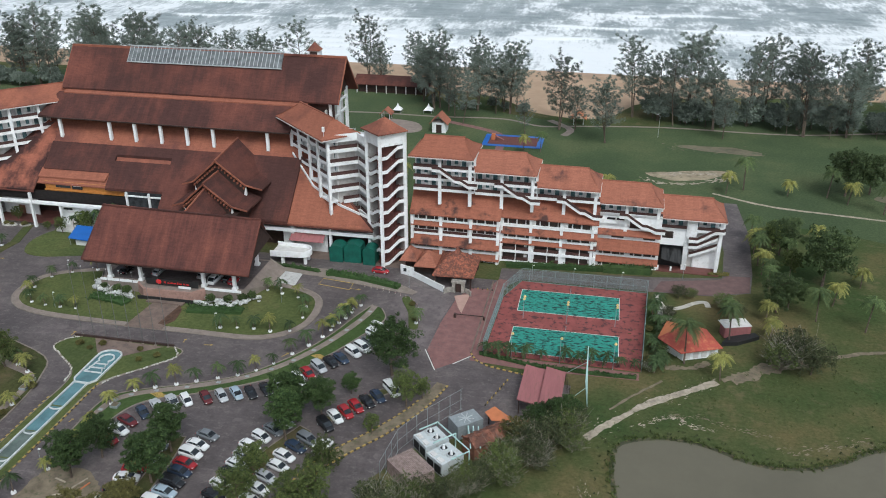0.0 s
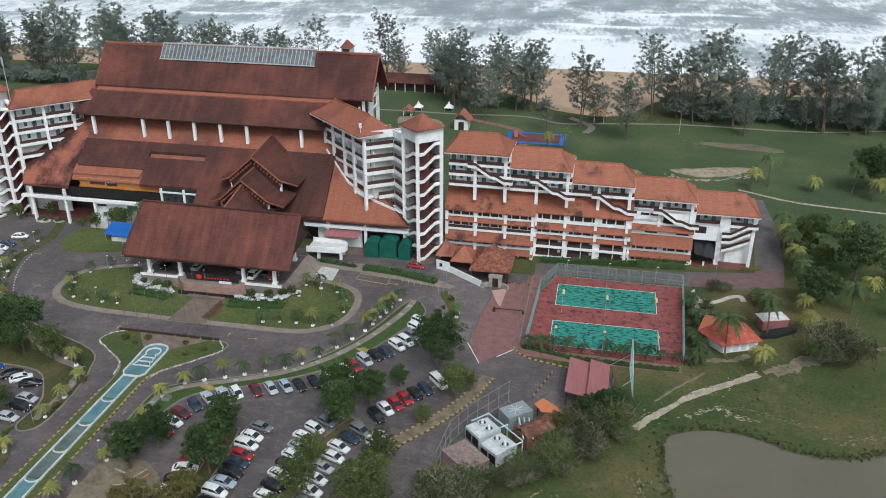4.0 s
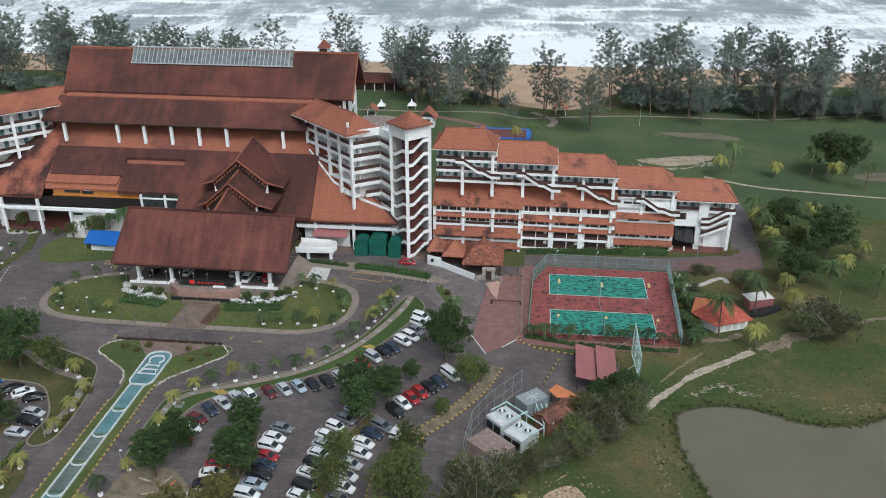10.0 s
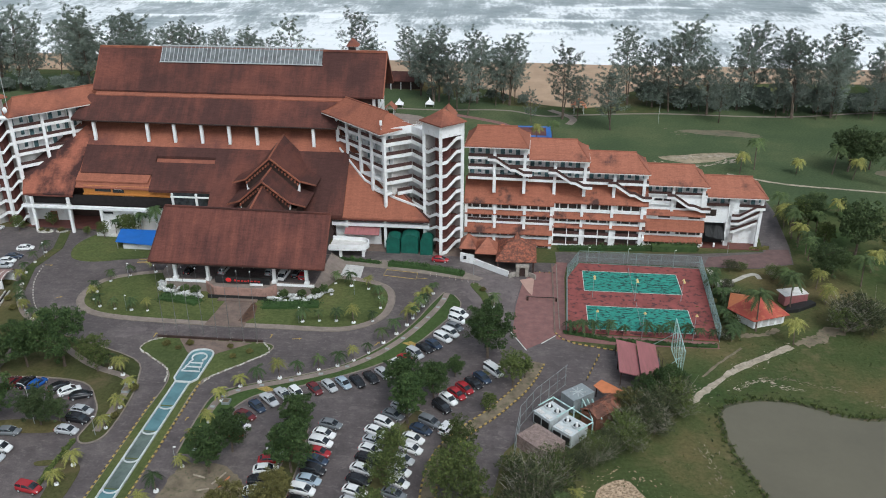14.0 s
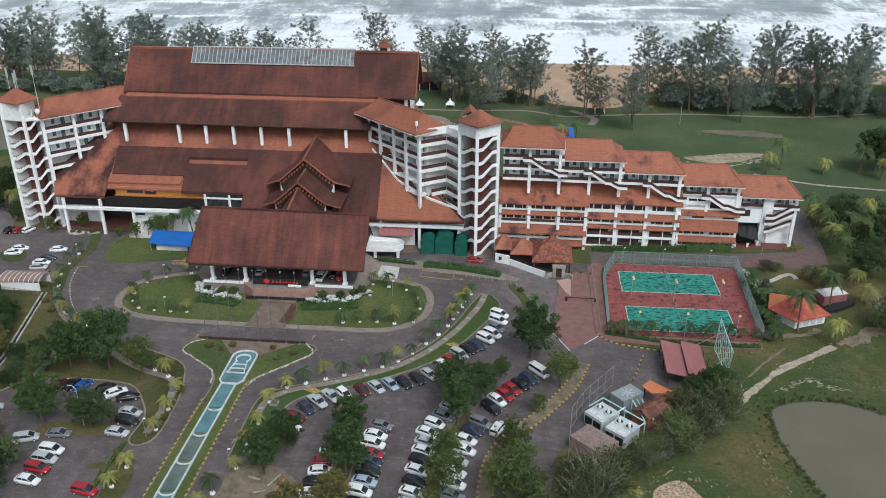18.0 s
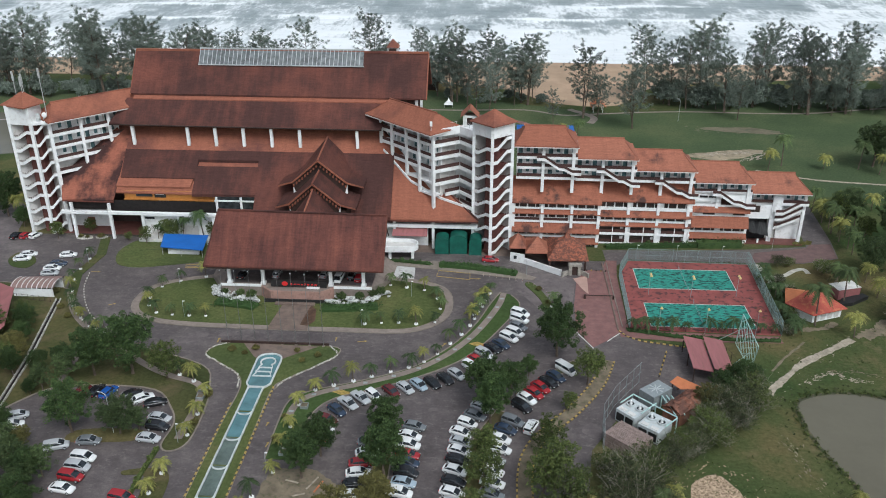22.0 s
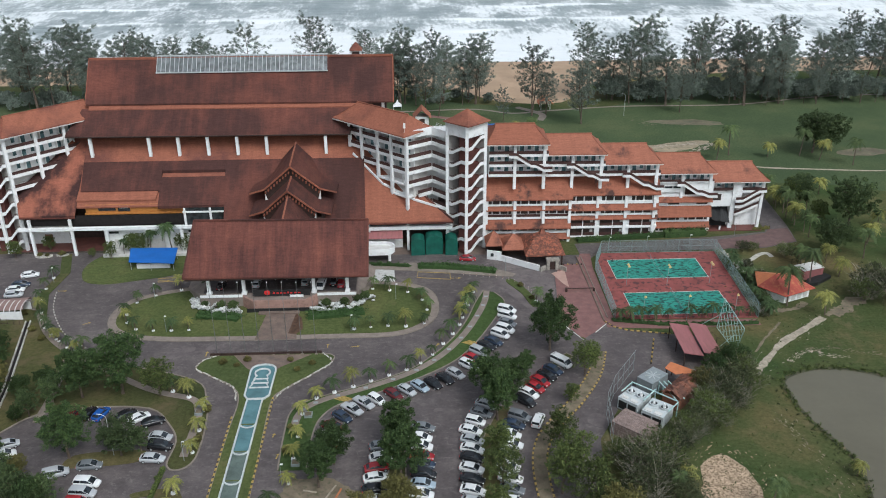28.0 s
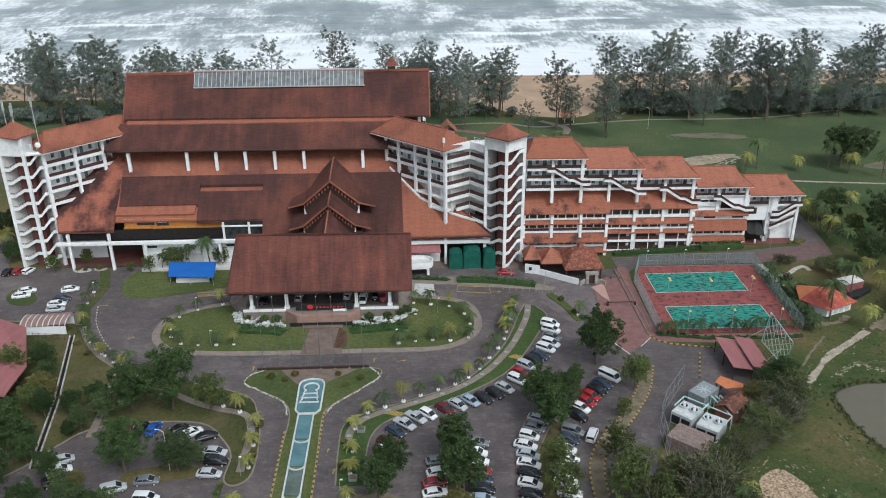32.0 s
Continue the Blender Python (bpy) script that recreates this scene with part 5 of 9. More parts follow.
for x, foot in ((-90.6, -87.0), (-127.5, -133.0)):
    d = 1 if foot > x else -1
    bm = bmesh.new()
    slab_of(bm, [(x, 172.6, 2.76), (foot, 181.2, 0.12), (foot + d * 0.4, 190.5, 0.12), (x, 190, 2.76)][::d], 0.3)
    part("drive_ramp", bm, M_PATH, porte, "stained concrete drive sloping down to the road")
    for y0, y1 in ((172.2, 181.3), (190.2, 190.7)):
        bm = bmesh.new()
        n = 8
        for k in range(n):
            u0, u1 = k / n, (k + 1) / n
            p0, p1 = Vector((x + (foot - x) * u0, y0 + (y1 - y0) * u0, 0)), Vector((x + (foot - x) * u1, y0 + (y1 - y0) * u1, 0))
            t0, t1 = 3.2 - 2.7 * u0, 3.2 - 2.7 * u1
            slab_of(bm, [(p0.x, p0.y - 0.15, t0), (p1.x, p1.y - 0.15, t1), (p1.x, p1.y + 0.15, t1), (p0.x, p0.y + 0.15, t0)][::d], 0.12)
            poly(bm, [(p0.x, p0.y - 0.14, 0), (p1.x, p1.y - 0.14, 0), (p1.x, p1.y - 0.14, t1 - 0.05), (p0.x, p0.y - 0.14, t0 - 0.05)])
        part("wing_wall", bm, M_KERB, porte, "grey sloping wing wall of the drive")
edge = [(-127.5, 171.6), (-117.5, 171.6)]
edge2 = [(-99.8, 171.6), (-90.6, 171.6)]
for e in (edge, edge2):
    bm = bmesh.new()
    ribbon(bm, offset(e, 0.2), offset(e, -0.2), 2.75, 3.3)
    part("parapet", bm, M_WHITE, porte)
bm = bmesh.new()
ribbon(bm, [(-117.5, 171.4), (-114.5, 168.7), (-102.5, 168.7), (-99.8, 171.4)], [(-117.5, 172), (-114.4, 169.3), (-102.6, 169.3), (-99.8, 172)], 0.1, 3.0)
part("bow_wall", bm, plain("rose_render", (0.33, 0.2, 0.16), 0.8, vary=0.15, grime=(0.2, 0.12, 0.1)), porte, "rose rendered bow wall")
part("dark_band", one_box(-116.2, -100.8, 168.45, 168.75, 0.2, 1.1), M_BLACK, porte)
part("step_edge", one_box(-113.4, -103.8, 167.2, 168.4, 0.1, 0.5), M_TRODDEN, porte)
# Black panel added behind the letters for the dark interior; no board stands here.
sign = part("sign_board", one_box(-115, -101.5, 171.3, 171.6, 3.0, 4.6), M_BLACK, porte, "red script-like shapes on a black panel added for the dark interior")
bm = bmesh.new()
bmesh.ops.create_uvsphere(bm, u_segments=12, v_segments=6, radius=0.62, matrix=Matrix.Translation((-111.6, 171.2, 3.9)) @ Matrix.Diagonal((1.2, 0.12, 1, 1)))
part("sign_emblem", bm, M_RED, sign)
for i, (x, w, h) in enumerate(((-110.2, 0.5, 1.2), (-109.3, 0.7, 0.6), (-108.3, 0.6, 0.7), (-107.4, 0.7, 0.5), (-106.4, 0.35, 1.2), (-105.7, 0.7, 0.6), (-104.6, 0.6, 0.8), (-103.7, 0.8, 0.5))):
    part("sign_stroke", one_box(x, x + w * 0.8, 171.15, 171.3, 3.62, 3.68 + h * 0.32, m=Matrix.Translation((-0.1 * i, 0, 0))), M_RED, sign)
part("banner", one_box(-106.2, -103.0, 170.6, 170.75, 2.9, 3.5), M_WHITE, porte, "white banner below the sign")

# -- curved ramp beside the porch --
ramp_th = thing("curved_ramp", (-86, 195, 0), "white concrete ramp with a rounded end on short piers", "ramp")
RMP = [(-92, 199.2), (-84.5, 198.8)] + [(-84.3 + 2.6 * math.cos(a), 196.3 + 2.5 * math.sin(a)) for a in np.linspace(1.4, -1.4, 9)] + [(-84.5, 193.8), (-92, 193.4)]
bm = bmesh.new()
prism(bm, RMP, 2.3, 2.9)
part("ramp_deck", bm, M_SHADE, ramp_th)
bm = bmesh.new()
ribbon(bm, offset(RMP, 0.15), offset(RMP, -0.15), 2.3, 3.9)
part("ramp_parapet", bm, M_WHITE, ramp_th)
for x, y in ((-89, 194.4), (-83, 195), (-83.2, 198)):
    column(ramp_th, Matrix(), x, y, 0, 2.4, 0.7, "pier")

# -- right wing between hall and stair tower --
W_A, W_B, W_C, W_D = (-96.9, 221.5), (-77.8, 203.0), (-71.2, 207.4), (-67.3, 202.6)
LEVELS = (29.0, 25.5, 21.9, 18.3, 14.9, 11.6)
wing = thing("hotel_wing", (-86, 212, 0), "white balconied hotel wing under a clay-tile roof", "hotel building", "hotel wings")
mw = frame_on(W_A, W_B)
LW = math.hypot(W_B[0] - W_A[0], W_B[1] - W_A[1])
hip_roof(wing, 0.7, LW + 1.3, -2.4, 8.9, 32.5, 36.5, M_TILE, mw, 4.6, 4.2)
part("soffit", one_box(1.0, LW + 0.9, -1.9, 3.0, 31.9, 32.1, m=mw), M_WHITE, wing)
for i, z in enumerate(LEVELS[:3]):
    cut = (1.5, 4.0, 8.5)[i]
    balcony_floor(wing, mw, cut, LW, z, 0, 3.0, band=0.85)
    rooms(wing, mw, cut, LW, z, 3.0, 2.6, 5 - i)
for z, cut in ((18.3, 14.5), (14.9, 19.5)):
    balcony_floor(wing, mw, cut, LW, z, 0, 2.2, rail=False, band=0.5)
    # Back wall in the greyer white that holds the balcony's shade.
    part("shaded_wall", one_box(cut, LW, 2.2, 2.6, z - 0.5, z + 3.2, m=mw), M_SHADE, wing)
for x, z0 in ((4.6, 24.4), (9.4, 21.4), (15.6, 18.0), (20.8, 14.2), (LW - 0.2, 10.6)):
    column(wing, mw, x, 0.0, z0, 31.9, 0.75)
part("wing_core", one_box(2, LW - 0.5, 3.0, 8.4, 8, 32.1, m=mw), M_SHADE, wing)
m1, m2 = frame_on(W_B, W_C), frame_on(W_C, W_D)
L1, L2 = math.hypot(W_C[0] - W_B[0], W_C[1] - W_B[1]), math.hypot(W_D[0] - W_C[0], W_D[1] - W_C[1])
for i, z in enumerate(LEVELS):
    x0 = 0 if i < 4 else (3.5 if i == 4 else 6.0)
    for mm, a, b in ((m1, x0, L1), (m2, 0, L2)):
        part("link_band", one_box(a, b, -0.15, 0.15, z - 0.85, z + 0.05, m=mm), M_WHITE, wing)
        part("link_floor", one_box(a, b, 0.2, 4, z - 0.5, z - 0.2, m=mm), M_SHADE, wing)
        part("link_wall", one_box(a, b, 2.2, 2.5, z - 0.2, z + 3.3, m=mm), M_WHITE if i < 5 else M_DARKWOOD_SHADE, wing)
        part("link_railing", one_box(a, b, 0.2, 0.3, z + 0.05, z + 1.0, m=mm), M_RAIL, wing)
    part("room_window", one_box(L1 * 0.72, L1 * 0.72 + 1.0, 2.1, 2.2, z + 0.1, z + 2.0, m=m1), M_TEAL, wing)
for mm, b in ((m1, L1), (m2, L2)):
    part("terrace_parapet", one_box(0, b, -0.2, 0.15, 31.0, 33.0, m=mm), M_WHITE, wing)
    bm = bmesh.new()
    for z in (33.3, 33.7):
        bar(bm, mm @ Vector((0, 1.6, z)), mm @ Vector((b, 1.6, z)), 0.035, 4)
    for k in range(4):
        bar(bm, mm @ Vector((b * k / 3, 1.6, 32.4)), mm @ Vector((b * k / 3, 1.6, 33.7)), 0.04, 4)
    part("terrace_rail", bm, M_ALU, wing)
part("roof_terrace", one_box(0, L1, 0.15, 4.5, 32.2, 32.5, m=m1), M_WHITE, wing)
part("roof_terrace", one_box(0.4, L2 + 1.2, 0.15, 6.0, 32.17, 32.46, m=m2), M_WHITE, wing)
part("corner_wall", one_box(W_C[0] - 3.2, W_C[0] + 3.2, W_C[1] + 2.9, W_C[1] + 3.2, 9, 32.2), M_WHITE, wing)
bm = bmesh.new()
for (xa, ya), (xb, yb) in (((-92.8, 216.4), (-84.6, 208.9)), ((-84.6, 208.9), (-76.2, 205.0)), ((-76.2, 205.0), (-67.6, 202.6))):
    beam(bm, (xa, ya, c_at(ya, 0.65)), (xb, yb, c_at(yb, 0.65)), 0.35, 0.6)
part("raking_beam", bm, M_WHITE, wing)
bm = bmesh.new()
dish = mw @ Vector((LW + 0.4, -1.2, 0))
bar(bm, (dish.x, dish.y, 32.6), (dish.x, dish.y, 35.4), 0.06, 5)
box(bm, dish.x - 0.3, dish.x + 0.3, dish.y - 0.2, dish.y + 0.2, 34.4, 35.6)
part("aerial", bm, M_WHITE, wing, "small white aerial at the eave corner")

# -- stair towers --
def stair_tower(name, left, front, right, back, top, head, z0, n, label, eaves, apex, low_side=0.0):
    th = thing(name, (front[0], front[1], 0), label, "stair tower", "stair towers")
    cx, cy = (left[0] + right[0]) / 2, (front[1] + back[1]) / 2
    step = 3.62
    for p in (left, front, right, back):
        column(th, Matrix(), p[0], p[1], 0, low_side if low_side and p == right else top - 0.1, 0.8, "corner_post")
    zigzag_stair(th, left, front, z0, step, n, 0.5)
    zigzag_stair(th, front, right, z0 + 0.5 * step - step, step, n + 1, 0.62)
    part("stair_core", one_box(cx - 1.9, cx + 1.9, cy - 1.9, cy + 1.9, 0, top - head, m=None), M_TERRACE, th)
    for a, b in ((left, front), (front, right), (right, back), (back, left)):
        mm = frame_on(a, b)
        w = math.hypot(b[0] - a[0], b[1] - a[1])
        cap = low_side if low_side and a in (front, right) else top - 0.15
        part("head_wall", one_box(-0.3, w + 0.3, -0.2, 0.2, top - head, cap, m=mm), M_WHITE, th)
    for a, b in ((right, back), (back, left)):
        mm = frame_on(a, b)
        w = math.hypot(b[0] - a[0], b[1] - a[1])
        part("rear_screen", one_box(0, w, 0, 0.25, 0, top - head, m=mm), M_SHADE, th)
    bm = bmesh.new()
    mid_ring = [(apex[0] + (p[0] - apex[0]) * 0.6, apex[1] + (p[1] - apex[1]) * 0.6, top + (apex[2] - top) * 0.34) for p in eaves]
    for i in range(4):
        j = (i + 1) % 4
        slab_of(bm, [(*eaves[i], top), (*eaves[j], top), mid_ring[j], mid_ring[i]], 0.3)
        slab_of(bm, [mid_ring[i], mid_ring[j], apex], 0.3)
    part("roof", bm, M_TILE, th)
    return th


stair_tower("stair_tower", (-67.3, 202.5), (-62.5, 197.6), (-57.3, 202.2), (-62.1, 207.6), 36.3, 3.7, 2.0, 8, "white open stair tower with zigzag parapets and a clay pyramid roof",
            [(-68.4, 201.4), (-62.3, 195.8), (-56.2, 201.4), (-62.2, 207.4)], (-62.2, 201.9, 39.3))
lt = stair_tower("stair_tower", (-192.9, 206.0), (-186.5, 205.0), (-182.2, 206.4), (-188.4, 211.6), 36.9, 5.2, 2.0, 8, "white open stair tower with zigzag parapets and roof aerials",
                 [(-194.9, 206.6), (-186.6, 203.2), (-183.9, 210.4), (-190.6, 213.0)], (-188.9, 208.3, 40.3), 32.6)
bm = bmesh.new()
for x, y, z, h in ((-190.4, 208, 38, 45.6), (-189.0, 209.4, 38, 44.6), (-188.6, 208.0, 38, 44.2), (-183.4, 208.5, 32.4, 46.4)):
    bar(bm, (x, y, z), (x, y, h), 0.09)
    box(bm, x - 0.22, x + 0.22, y - 0.15, y + 0.15, h - 2.6, h)
part("aerial", bm, M_ALU, lt, "grey mobile-phone aerials")
part("head_wall", one_box(-186.6, -186.2, 205.2, 211.0, 31.7, 36.7), M_WHITE, lt)
deck = part("equipment_deck", one_box(-186.2, -182.0, 205.2, 210.0, 31.9, 32.3), M_WHITE, lt, "white deck with cabinets and a dish")
bm = bmesh.new()
bmesh.ops.create_cone(bm, cap_ends=True, segments=14, radius1=0.75, radius2=0.45, depth=0.25, matrix=Matrix.Translation((-182.9, 206.2, 34.3)) @ Matrix.Rotation(radians(80), 4, "X"))
part("dish", bm, M_WHITE, deck)
for x, y, h in ((-185.4, 207.6, 34.2), (-184.2, 208.6, 33.9), (-184.9, 206.4, 33.4), (-183.4, 207.3, 33.6)):
    part("cabinet", one_box(x - 0.4, x + 0.4, y - 0.3, y + 0.3, 32.3, h), M_CHILLER, deck)

# -- left wing --
lwing = thing("hotel_wing", (-176, 216, 0), "white balconied hotel wing under a clay-tile roof", "hotel building", "hotel wings")
ml = frame_on((-182.2, 206.0), (-165.6, 223.3))
hip_roof(lwing, -0.5, 27, -1.7, 9.4, 32.75, 36.6, M_TILE, ml, 3.7, 2.0)
part("soffit", one_box(-0.2, 26, -1.2, 3.0, 32.1, 32.3, m=ml), M_WHITE, lwing)
for i, (z, x1) in enumerate(((28.9, 26), (25.4, 24), (21.8, 21), (18.2, 16.5), (14.6, 9.5))):
    balcony_floor(lwing, ml, 0, x1, z, 0, 3.0, band=0.85, rail=i < 4)
    if i < 3:
        rooms(lwing, ml, 0, x1, z, 3.0, 2.6, max(2, int(x1 / 4.5)))
for x, z0 in ((0.2, 0), (8.4, 11.4), (16.2, 17.5), (24.2, 22.5)):
    column(lwing, ml, x, 0.1, z0, 32.1, 0.8)
bm = bmesh.new()
beam(bm, ml @ Vector((8.8, -0.1, 12.2)), ml @ Vector((0, -0.1, 11.0)), 0.5, 0.8)
beam(bm, ml @ Vector((16.2, -0.1, 18.6)), ml @ Vector((1.0, -0.1, 11.8)), 0.35, 0.5)
part("raking_beam", bm, M_WHITE, lwing)
part("wing_core", one_box(0.5, 26, 3.0, 8.8, 6, 32.3, m=ml), M_SHADE, lwing)
part("ground_wall", one_box(0.5, 12, 5, 9, 0, 6, m=ml), M_SHADE, lwing)

# -- stepped terrace wing: five blocks going down to the east --
mt = frame_on((-56.0, 203.6), (23.6, 211.25))
BW = 15.97
EAVE = (28.95, 25.35, 21.85, 18.3, 14.95)


def stepped(centre):
    """The frame of one stretch of the wing: turned to face the drive squarely, so that each stands forward of the next."""
    c = mt @ Vector((centre, 0, 0))
    return Matrix.Translation(c) @ Matrix.Rotation(radians(-1.0), 4, "Z") @ Matrix.Translation((-centre, 0, 0))


def windows_row(parent, m, x0, x1, y, z0, z1, bay=7.98):
    """Brown-framed openings: small, large, large, small in each bay, with white piers between and a thin mullion in the large ones."""
    n = max(1, round((x1 - x0) / bay))
    w = (x1 - x0) / n
    for i in range(n):
        a = x0 + i * w
        for f0, f1 in ((0.1, 0.21), (0.25, 0.48), (0.53, 0.77), (0.8, 0.91)):
            win = part("window", one_box(a + w * f0, a + w * f1, y - 0.08, y + 0.1, z0, z1, m=m), M_BROWNPANE, parent)
            part("window_frame", one_box(a + w * f0 - 0.06, a + w * f1 + 0.06, y - 0.14, y - 0.02, z1 - 0.02, z1 + 0.12, m=m), M_RAIL, win)
            if f1 - f0 > 0.2:
                c = a + w * (f0 + f1) / 2
                part("mullion", one_box(c - 0.06, c + 0.06, y - 0.13, y - 0.08, z0, z1, m=m), M_RAIL, win)


def loggia_row(parent, m, x0, x1, y, z0, z1, bay=7.98):
    """Open loggias: two deep openings in each bay, a thin white post between, a timber rail and a door behind."""
    n = max(1, round((x1 - x0) / bay))
    w = (x1 - x0) / n
    for i in range(n):
        a = x0 + i * w
        part("loggia", one_box(a + 0.7, a + w - 0.7, y - 0.06, y + 0.1, z0, z1, m=m), M_BROWNPANE, parent)
        part("loggia_rail", one_box(a + 0.6, a + w - 0.6, y - 0.62, y - 0.52, z0, z0 + 0.85, m=m), M_RAIL, parent)
        part("loggia_post", one_box(a + w / 2 - 0.1, a + w / 2 + 0.1, y - 0.7, y - 0.5, z0, z1, m=m), M_WHITE, parent)
        part("loggia_panel", one_box(a + w * 0.76, a + w * 0.86, y - 0.1, y, z0 + 0.9, z1 - 0.25, m=m), M_SHADE, parent)


def awning(parent, m, x0, x1, y, z0, z1, out=1.5):
    bm = bmesh.new()
    slab_of(bm, [(x0, y - out, z0), (x1, y - out, z0), (x1, y, z1), (x0, y, z1)], 0.2, m)
    part("awning_roof", bm, M_TILE_APRON, parent)


def block(i, label):
    th = thing("terrace_block", mt @ Vector((BW * (i + 0.5), 3, 0)), label, "hotel block", "stepped terrace blocks")
    x0, x1, ez, mb = BW * i, BW * (i + 1), EAVE[i], stepped(BW * (i + 0.5))
    hip_roof(th, x0 - (0.9 if not i else 0.35), x1 - 0.05, -0.5, 12.4, ez, ez + 3.7, M_TILE_LIGHT if i else M_TILE, mb, 3.2 if not i else 0.05, 3.8)
    n = (3, 2, 1, 2, 1)[i]
    for k in range(n):
        z = ez - 3.4 - 2.8 * k
        balcony_floor(th, mb, x0, x1, z, 1.0, 3.4, True, 0.7)
        rooms(th, mb, x0, x1, z, 2.8, 3.0, 4)
    bot = ez - 3.4 - 2.8 * (n - 1)
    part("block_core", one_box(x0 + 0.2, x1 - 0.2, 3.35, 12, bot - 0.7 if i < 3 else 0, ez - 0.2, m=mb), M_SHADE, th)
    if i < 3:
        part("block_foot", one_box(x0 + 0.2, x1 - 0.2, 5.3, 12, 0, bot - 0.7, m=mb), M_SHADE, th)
    for x in (x0 + BW * 0.5 - 1.0, x1 - 1.1):
        if i < 3:
            column(th, mb, x, 1.1, 13.6 if bot - 4.2 < 13.6 else bot - 4.2, ez - 0.3, 0.8)
        else:
            column(th, mb, x, 1.1, 0 if i == 4 else 9, ez - 0.3, 0.8)
    return th


TERR = [block(0, "top terrace block with three balcony floors under clay tiles"), block(1, "terrace block with two balcony floors under clay tiles"), block(2, "terrace block with one balcony floor above the tiled apron"),
        block(3, "terrace block with blank white walls and tiled awnings"), block(4, "end terrace block with an open stair and dark entrance")]
# tiled aprons and lower storeys under the first three blocks, in two stretches
SPL = 22.9
for x0, x1, label, rows, loggias, aws, sills in (
        (-0.6, SPL, "lower guest floors with tiled awnings and brown windows", ((11.2, 12.3), (8.3, 9.6), (3.3, 4.4), (0.1, 1.0)), (), ((9.6, 10.75, 0.9), (4.4, 6.85, 1.5), (1.1, 2.6, 1.1)), ((10.75, 11.15), (6.85, 7.5), (2.6, 3.25))),
        (SPL, BW * 3, "lower guest floors with loggias over the hedge", ((10.8, 11.95), (7.0, 8.3)), ((3.4, 5.5), (0.45, 2.4)), ((8.3, 9.95, 1.2), (5.5, 6.5, 1.0)), ((9.95, 10.75), (6.5, 6.95)))):
    ms = stepped((x0 + x1) / 2 - (0.3 if x0 < 0 else 0))
    low = thing("lower_storeys", ms @ Vector(((x0 + x1) / 2, 3, 0)), label, "hotel block", "lower storeys")
    bm = bmesh.new()
    slab_of(bm, [(x0 - 0.3, -0.2, 12.85), (x1 + 0.25, -0.2, 12.85), (x1 + 0.25, 5.4, 18.5), (x0 - 0.3, 5.4, 18.5)], 0.3, ms)
    part("apron_roof", bm, M_TILE_APRON, low, "wide tiled apron with soot patches")
    part("front_wall", one_box(x0 - 0.2, x1, 1.0, 4, 0, 13.6, m=ms), M_WHITE, low)
    for z0, z1 in rows:
        windows_row(low, ms, x0, x1, 1.0, z0, z1)
    for z0, z1 in loggias:
        loggia_row(low, ms, x0, x1, 1.0, z0, z1)
        part("balcony_slab", one_box(x0, x1, 0.25, 1.0, z0 - 0.7, z0, m=ms), M_WHITE, low)
    if x0 < 0:
        for k in range(3):
            part("window_rail", one_box(x0 + 7.83 * k + 0.6, x0 + 7.83 * k + 7.2, 0.5, 0.6, 7.55, 8.3, m=ms), M_RAIL, low, "dark timber rail under the windows")
    for z0, z1, o in aws:
        awning(low, ms, x0 - 0.1, x1 + 0.1, 0.97, z0, z1, o)
    for z0, z1 in sills:
        part("sill_band", one_box(x0, x1, 0.55, 1.0, z0, z1, m=ms), M_WHITE, low)
    for k in range(4):
        column(low, ms, min(max(x0 + 7.95 * k, x0 + 0.2), x1 - 0.4), 0.55, 0, 12.6, 0.75, "pier")
# block four: blank walls, awnings
b4, m4 = TERR[3], stepped(BW * 3.5)
part("white_wall", one_box(BW * 3, BW * 4, 1.0, 3.3, 0, EAVE[3] - 3.2, m=m4), M_WHITE, b4)
for z0, z1, o in ((9.4, 10.7, 1.0), (5.1, 7.9, 1.5), (1.65, 3.0, 1.0)):
    awning(b4, m4, BW * 3 - 0.2, BW * 4, 0.97, z0, z1, o)
for z0, z1 in ((3.65, 4.75), (0.4, 1.5)):
    windows_row(b4, m4, BW * 3, BW * 4, 1.0, z0, z1)
for a, c, z0, z1 in ((49.7, 50.8, 9.05, 9.45), (51.6, 54.7, 8.35, 9.35), (55.6, 56.5, 9.05, 9.4), (57.4, 58.3, 9.05, 9.4), (59.6, 62.7, 8.35, 9.35)):
    part("slot_window", one_box(a, c, 0.9, 1.05, z0, z1, m=m4), M_BROWNPANE, b4)
for a in (BW * 3 + 2.2, BW * 3 + 4.6):
    part("dark_slot", one_box(a, a + 2.1, 0.85, 1.05, EAVE[3] - 5.0, EAVE[3] - 4.45, m=m4), M_GLASS, b4)
# Flat dark triangle on the wall paints the shade below the flight.
bm = bmesh.new()
slab_of(bm, [(BW * 3 + 8.0, 0.93, EAVE[3] - 6.9), (BW * 3 + 12.2, 0.93, EAVE[3] - 6.9), (BW * 3 + 12.2, 0.93, EAVE[3] - 6.4), (BW * 3 + 8.0, 0.93, EAVE[3] - 4.4)], 0.1, m4)
part("dark_recess", bm, M_RAIL, b4, "dark triangle put in for the shade under the outside stair")
